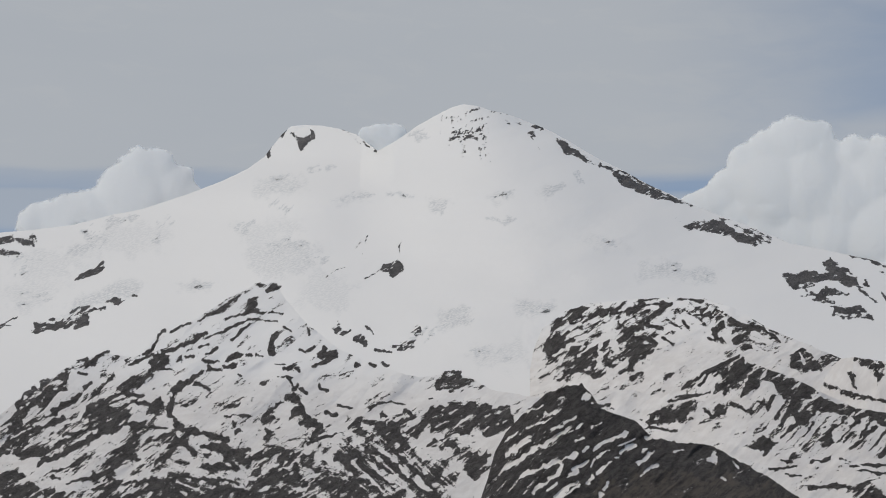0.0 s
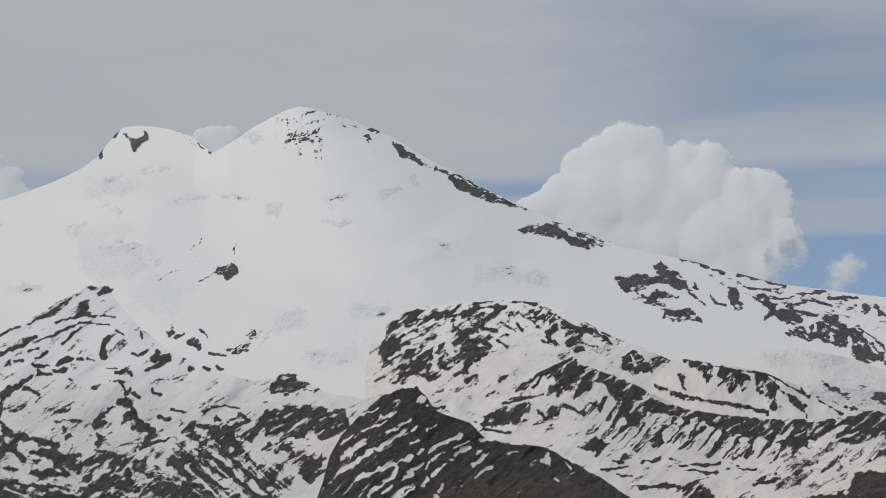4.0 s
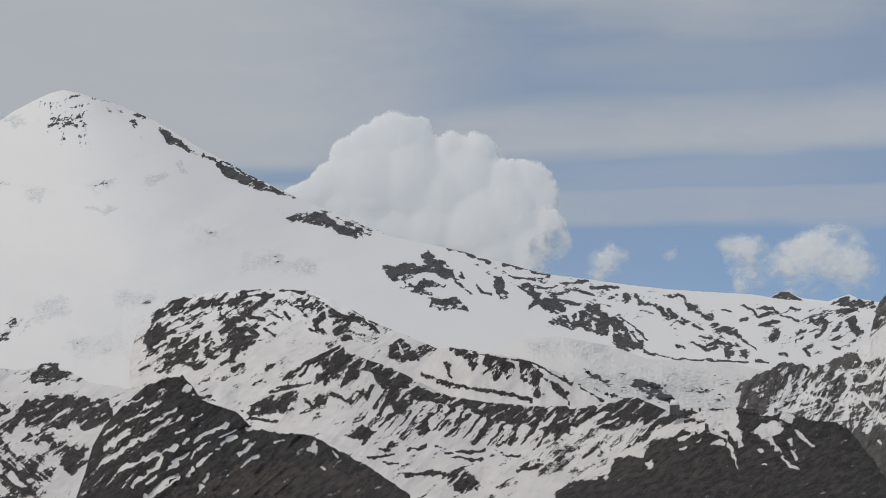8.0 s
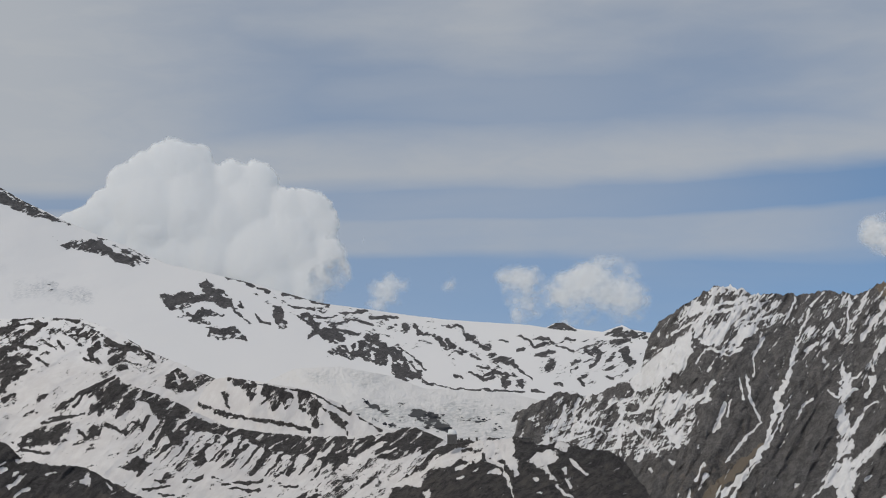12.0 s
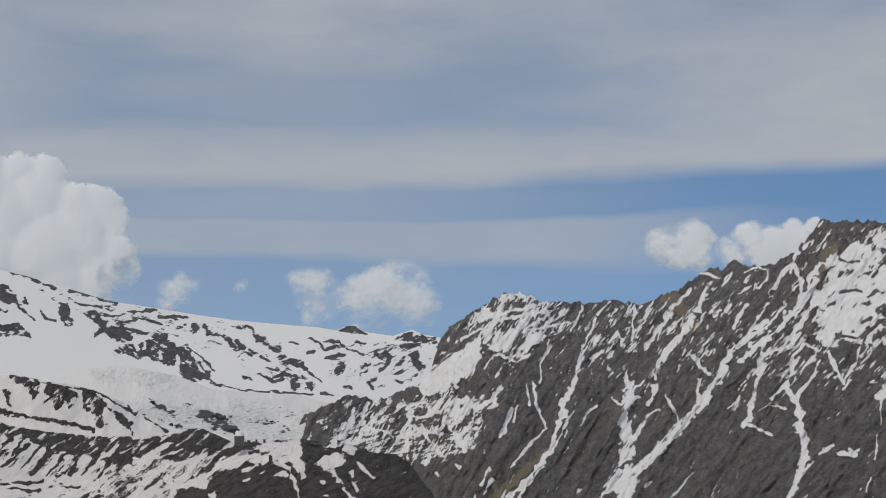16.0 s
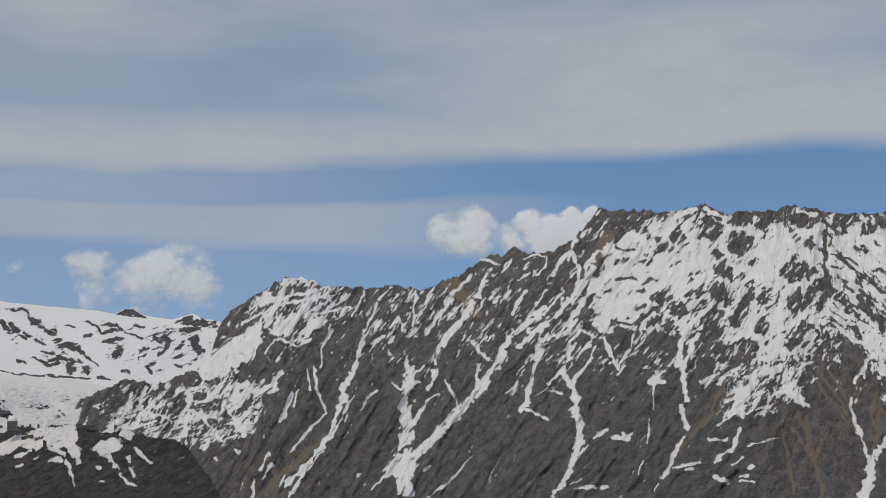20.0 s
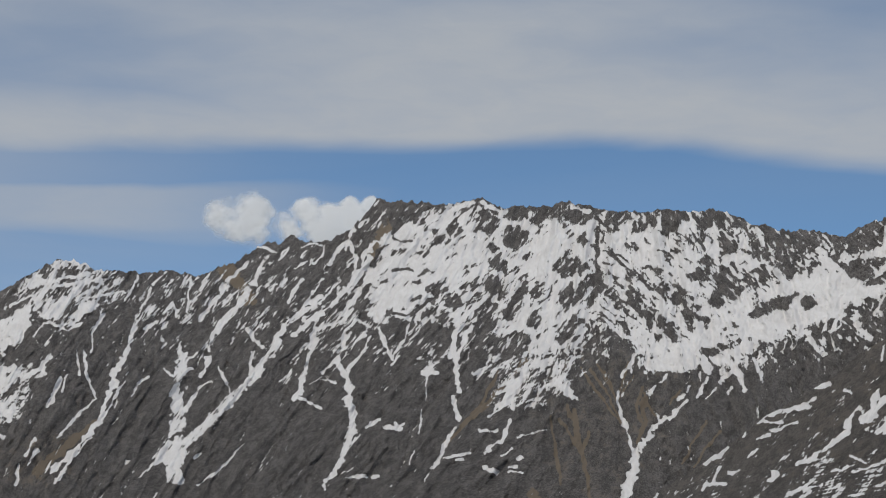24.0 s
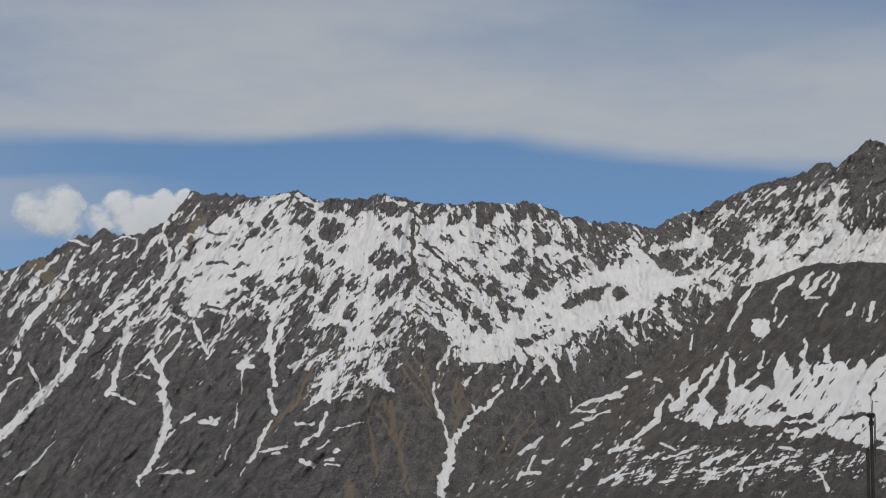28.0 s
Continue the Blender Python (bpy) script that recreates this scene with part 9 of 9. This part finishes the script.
cumulus([(-13.48, 6.50, 30), (-12.59, 6.75, 40), (-11.50, 6.90, 45), (-10.70, 7.79, 38), (-10.08, 8.42, 40), (-9.52, 8.52, 36), (-9.14, 7.84, 40), (-8.74, 8.17, 24), (-10.24, 7.44, 60), (-8.54, 7.73, 24), (-12.04, 6.55, 50)],
        4600, VAPOUR, 5.5, 1.5, "grey-white heap cloud behind the western ridge", 530)
cumulus([(-2.10, 9.71, 20), (-1.59, 9.77, 20), (-2.58, 9.70, 13), (-1.81, 9.39, 26)], 4700, VAPOUR, 7.5, 1.0, "small white cloud behind the saddle", 550)
cumulus([(34.72, 6.85, 20), (35.33, 7.00, 22), (35.8, 7.12, 24), (36.2, 6.85, 18), (35.46, 6.45, 28), (36.02, 6.60, 24), (34.95, 6.42, 20), (36.3, 6.2, 22), (35.7, 6.0, 20)], 4600, HAZE, 5.2, 1.6, "small white cloud beside the rock wall", 573, soft=0.55)
cumulus([(37.10, 6.36, 30), (37.80, 7.06, 27), (38.56, 6.97, 20), (39.19, 7.15, 21), (39.89, 7.32, 18), (38.40, 6.38, 46), (39.51, 6.47, 40), (40.43, 6.64, 36)], 4500, HAZE, 5.3, 1.7, "white heap cloud behind the rock crest", 590, soft=0.3)
cumulus([(22.68, 5.78, 20), (23.43, 5.82, 18), (23.25, 5.03, 26), (23.17, 4.28, 24), (24.75, 5.14, 30), (25.41, 5.61, 24), (26.16, 5.52, 28), (26.92, 5.66, 24), (25.79, 4.77, 44), (27.02, 4.87, 28), (25.04, 4.48, 36), (26.55, 4.21, 36)], 4600, MIST, 2.6, 1.6, "pale broken cloud in the blue gap", 610, soft=0.9)
cumulus([(20.92, 5.66, 16), (20.83, 5.38, 14)], 4600, MIST, 4.0, 1.5, "faint scrap of cloud", 630, soft=0.7)
cumulus([(18.80, 5.34, 26), (19.27, 4.98, 26), (18.36, 4.78, 24)], 4650, MIST, 3.0, 2.0, "faint scrap of cloud", 650, soft=0.7)
cumulus([(31.08, 4.91, 16), (30.79, 4.78, 12)], 4600, MIST, 3.6, 1.0, "faint scrap of cloud", 670, soft=0.9)


# ---- small built things ----
def plain(name, colour, rough=0.6, metal=0.0, spot=0.25, scale=3.0):
    m, t, b = material(name)
    geo = t.nodes.new("ShaderNodeNewGeometry")
    n = fnoise(t, geo.outputs["Position"], scale, 5, 0.6)
    link(t, mixc(t, ramp(t, n, 0.3, 0.7), tuple(c * (1 - spot) for c in colour), colour), b.inputs["Base Color"])
    b.inputs["Roughness"].default_value, b.inputs["Metallic"].default_value = rough, metal
    return m


DOME_WHITE = plain("dome_paint", (0.82, 0.82, 0.80), 0.45, 0.0, 0.08, 0.5)
DRUM_GREY = plain("weathered_render", (0.23, 0.22, 0.21), 0.8, 0.0, 0.2, 0.5)
DARK_ROOF = plain("rusty_roof", (0.13, 0.12, 0.115), 0.8, 0.0, 0.4, 0.6)
STONE = plain("dark_stone", (0.10, 0.095, 0.09), 0.9, 0.0, 0.4, 0.8)
GLASS_DARK = plain("dark_pane", (0.03, 0.03, 0.035), 0.2, 0.0, 0.1, 1.0)
STEEL = plain("weathered_steel", (0.085, 0.072, 0.062), 0.65, 0.5, 0.4, 4.0)


def part(name, bm, mat, parent, label=""):
    me = bpy.data.meshes.new(name)
    bm.to_mesh(me)
    bm.free()
    me.materials.append(mat)
    ob = new(name, me)
    ob.parent = parent
    return tagged(ob, label)


def block(size, at, bevel=0.0):
    bm = bmesh.new()
    bmesh.ops.create_cube(bm, size=1, matrix=Matrix.Translation(at) @ Matrix.Diagonal((*size, 1)))
    if bevel:
        bmesh.ops.bevel(bm, geom=bm.edges[:], offset=bevel, segments=2, affect="EDGES")
    return bm


def tube(a, b, r, n=10, r2=None):
    bm = bmesh.new()
    a, b = Vector(a), Vector(b)
    m = Matrix.Translation((a + b) / 2) @ (b - a).to_track_quat("Z", "Y").to_matrix().to_4x4()
    bmesh.ops.create_cone(bm, cap_ends=True, segments=n, radius1=r, radius2=r if r2 is None else r2, depth=(b - a).length, matrix=m)
    return bm


def spin(profile, n=32):
    """A round body from (radius, height) pairs."""
    bm = bmesh.new()
    rings = [[bm.verts.new((r * math.cos(2 * math.pi * k / n), r * math.sin(2 * math.pi * k / n), z)) for k in range(n)] for r, z in profile]
    for p, q in zip(rings, rings[1:]):
        for k in range(n):
            bm.faces.new((p[k], p[(k + 1) % n], q[(k + 1) % n], q[k])).smooth = True
    bm.faces.new(rings[-1])
    bm.faces.new(rings[0][::-1])
    return bm


def at_bearing(spot, metres, drop=0.0):
    az, el = radians(spot[0]), radians(spot[1])
    return Vector((metres * math.sin(az), metres * math.cos(az), EYE + metres * math.tan(el) - drop))


def holder(name, place, turn, label, category, group=""):
    ob = new(name)
    ob.matrix_world = Matrix.Translation(place) @ pose(0, 0, 0, 0, 0, turn)
    return tagged(ob, label, category, group)


def observatory(place, turn):
    ob = holder("observatory", place, turn, "white-domed observatory on a grey round drum", "observatory")
    ob.scale = (0.82, 0.82, 0.82)
    part("drum", spin([(4.2, -3), (4.2, 4.6), (4.45, 4.7), (4.45, 5.1), (4.1, 5.1)]), DRUM_GREY, ob, "grey rendered drum")
    dome = part("dome", spin([(4.05, 5.1)] + [(4.05 * math.cos(radians(a)), 5.3 + 4.05 * math.sin(radians(a))) for a in range(0, 90, 8)]), DOME_WHITE, ob, "white painted dome")
    part("shutter", block((0.25, 1.3, 3.2), (-3.1, 0, 7.4), 0.05), DOME_WHITE, dome)
    for k in range(6):
        a = math.pi + (k - 2.5) * 0.42
        part("window", block((0.12, 0.7, 1.0), (0, 0, 0), 0.02), GLASS_DARK, ob).matrix_local = pose(4.22 * math.cos(a), 4.22 * math.sin(a), 2.6, 0, 0, math.degrees(a))
    return ob


def hut(place, turn, w, d, h, label, roof_rise=1.2):
    ob = holder("hut", place, turn, label, "building", "buildings by the observatory")
    ob.scale = (0.62, 0.62, 0.55)
    part("wall", block((w, d, h + 2), (0, 0, h / 2 - 1), 0.04), STONE, ob)
    bm = bmesh.new()
    v = [bm.verts.new(c) for c in ((-w / 2 - 0.3, -d / 2 - 0.3, h), (w / 2 + 0.3, -d / 2 - 0.3, h), (w / 2 + 0.3, d / 2 + 0.3, h), (-w / 2 - 0.3, d / 2 + 0.3, h), (-w / 2 - 0.3, 0, h + roof_rise), (w / 2 + 0.3, 0, h + roof_rise))]
    for f in ((0, 1, 5, 4), (2, 3, 4, 5), (1, 2, 5), (3, 0, 4), (3, 2, 1, 0)):
        bm.faces.new([v[k] for k in f])
    part("roof", bm, DARK_ROOF, ob)
    n = max(1, int(w / 2.2))
    for k in range(n):
        part("window", block((0.8, 0.1, 0.9), ((k + 0.5) * w / n - w / 2, -d / 2 - 0.02, h * 0.55), 0.02), GLASS_DARK, ob)
    return ob


H = 1217.0
observatory(at_bearing((20.86, 0.24), H - 8), 200)
hut(at_bearing((21.17, 0.23), H - 4), -20, 3.2, 2.6, 2.2, "low dark hut with a dark roof by the observatory", 0.7)
hut(at_bearing((21.42, 0.25), H - 4), -24, 2.2, 2.0, 2.4, "small dark-roofed hut on the snow", 0.6)
hut(at_bearing((21.68, 0.26), H - 4), -22, 2.6, 2.2, 2.2, "small dark-roofed hut on the snow", 0.6)
hut(at_bearing((23.30, 0.25), H - 4), -26, 10, 4, 1.5, "long low dark building on the hill crest", 0.5)


def cairn(place):
    ob = holder("watch_tower", place, -20, "small dark stone tower on the hill", "tower")
    ob.scale = (0.8, 0.8, 0.8)
    part("body", block((2.9, 2.9, 6.5), (0, 0, 2.2), 0.25), STONE, ob)
    part("cap", block((3.3, 3.3, 0.5), (0, 0, 5.5), 0.12), STONE, ob)
    part("base", block((4.6, 4.2, 1.8), (0, 0, 0.0), 0.3), STONE, ob)
    part("turret", block((1.4, 1.4, 0.9), (-0.5, 0, 6.1), 0.15), STONE, ob)


cairn(at_bearing((21.89, -0.43), 1165))


def mast(place):
    ob = holder("lattice_mast", place, 20, "dark weathered steel mast with a top platform", "mast")
    top = EYE + 60 * math.tan(radians((62.37, -0.05)[1])) - place.z
    part("pole", tube((0, 0, -1), (0, 0, top), 0.085, 12, 0.055), STEEL, ob)
    part("second_pole", tube((-0.16, 0.12, -1), (-0.16, 0.12, top - 1.1), 0.05, 10), STEEL, ob)
    head = part("platform", block((0.3, 0.26, 0.16), (0, 0, top), 0.03), STEEL, ob)
    part("crossbar", tube((-0.42, 0, top + 0.06), (0.38, 0, top + 0.06), 0.02, 6), STEEL, head)
    part("handrail", tube((-0.4, -0.2, top + 0.45), (0.35, -0.2, top + 0.45), 0.012, 6), STEEL, head)
    part("antenna", tube((0.13, 0, top), (0.13, 0, top + 0.75), 0.012, 6), STEEL, head)
    for x, low in ((-0.17, 1.6), (-0.13, 1.4), (0.14, 0.8), (-0.4, 0.1)):
        part("rail", tube((x, -0.12, top - low), (x, -0.12, top + 0.5 if low < 0.5 else top), 0.013, 6), STEEL, ob)
    for k in range(14):
        z = top - 0.3 - 0.3 * k
        part("rung", tube((-0.17, -0.12, z), (-0.02, -0.08, z), 0.01, 5), STEEL, ob)
    part("collar", tube((0, 0, top - 0.35), (0, 0, top - 0.2), 0.085, 12), STEEL, ob)
    return ob


mast(at_bearing(((62.39, -0.05)[0], 0.0), 60.0, 12.6))
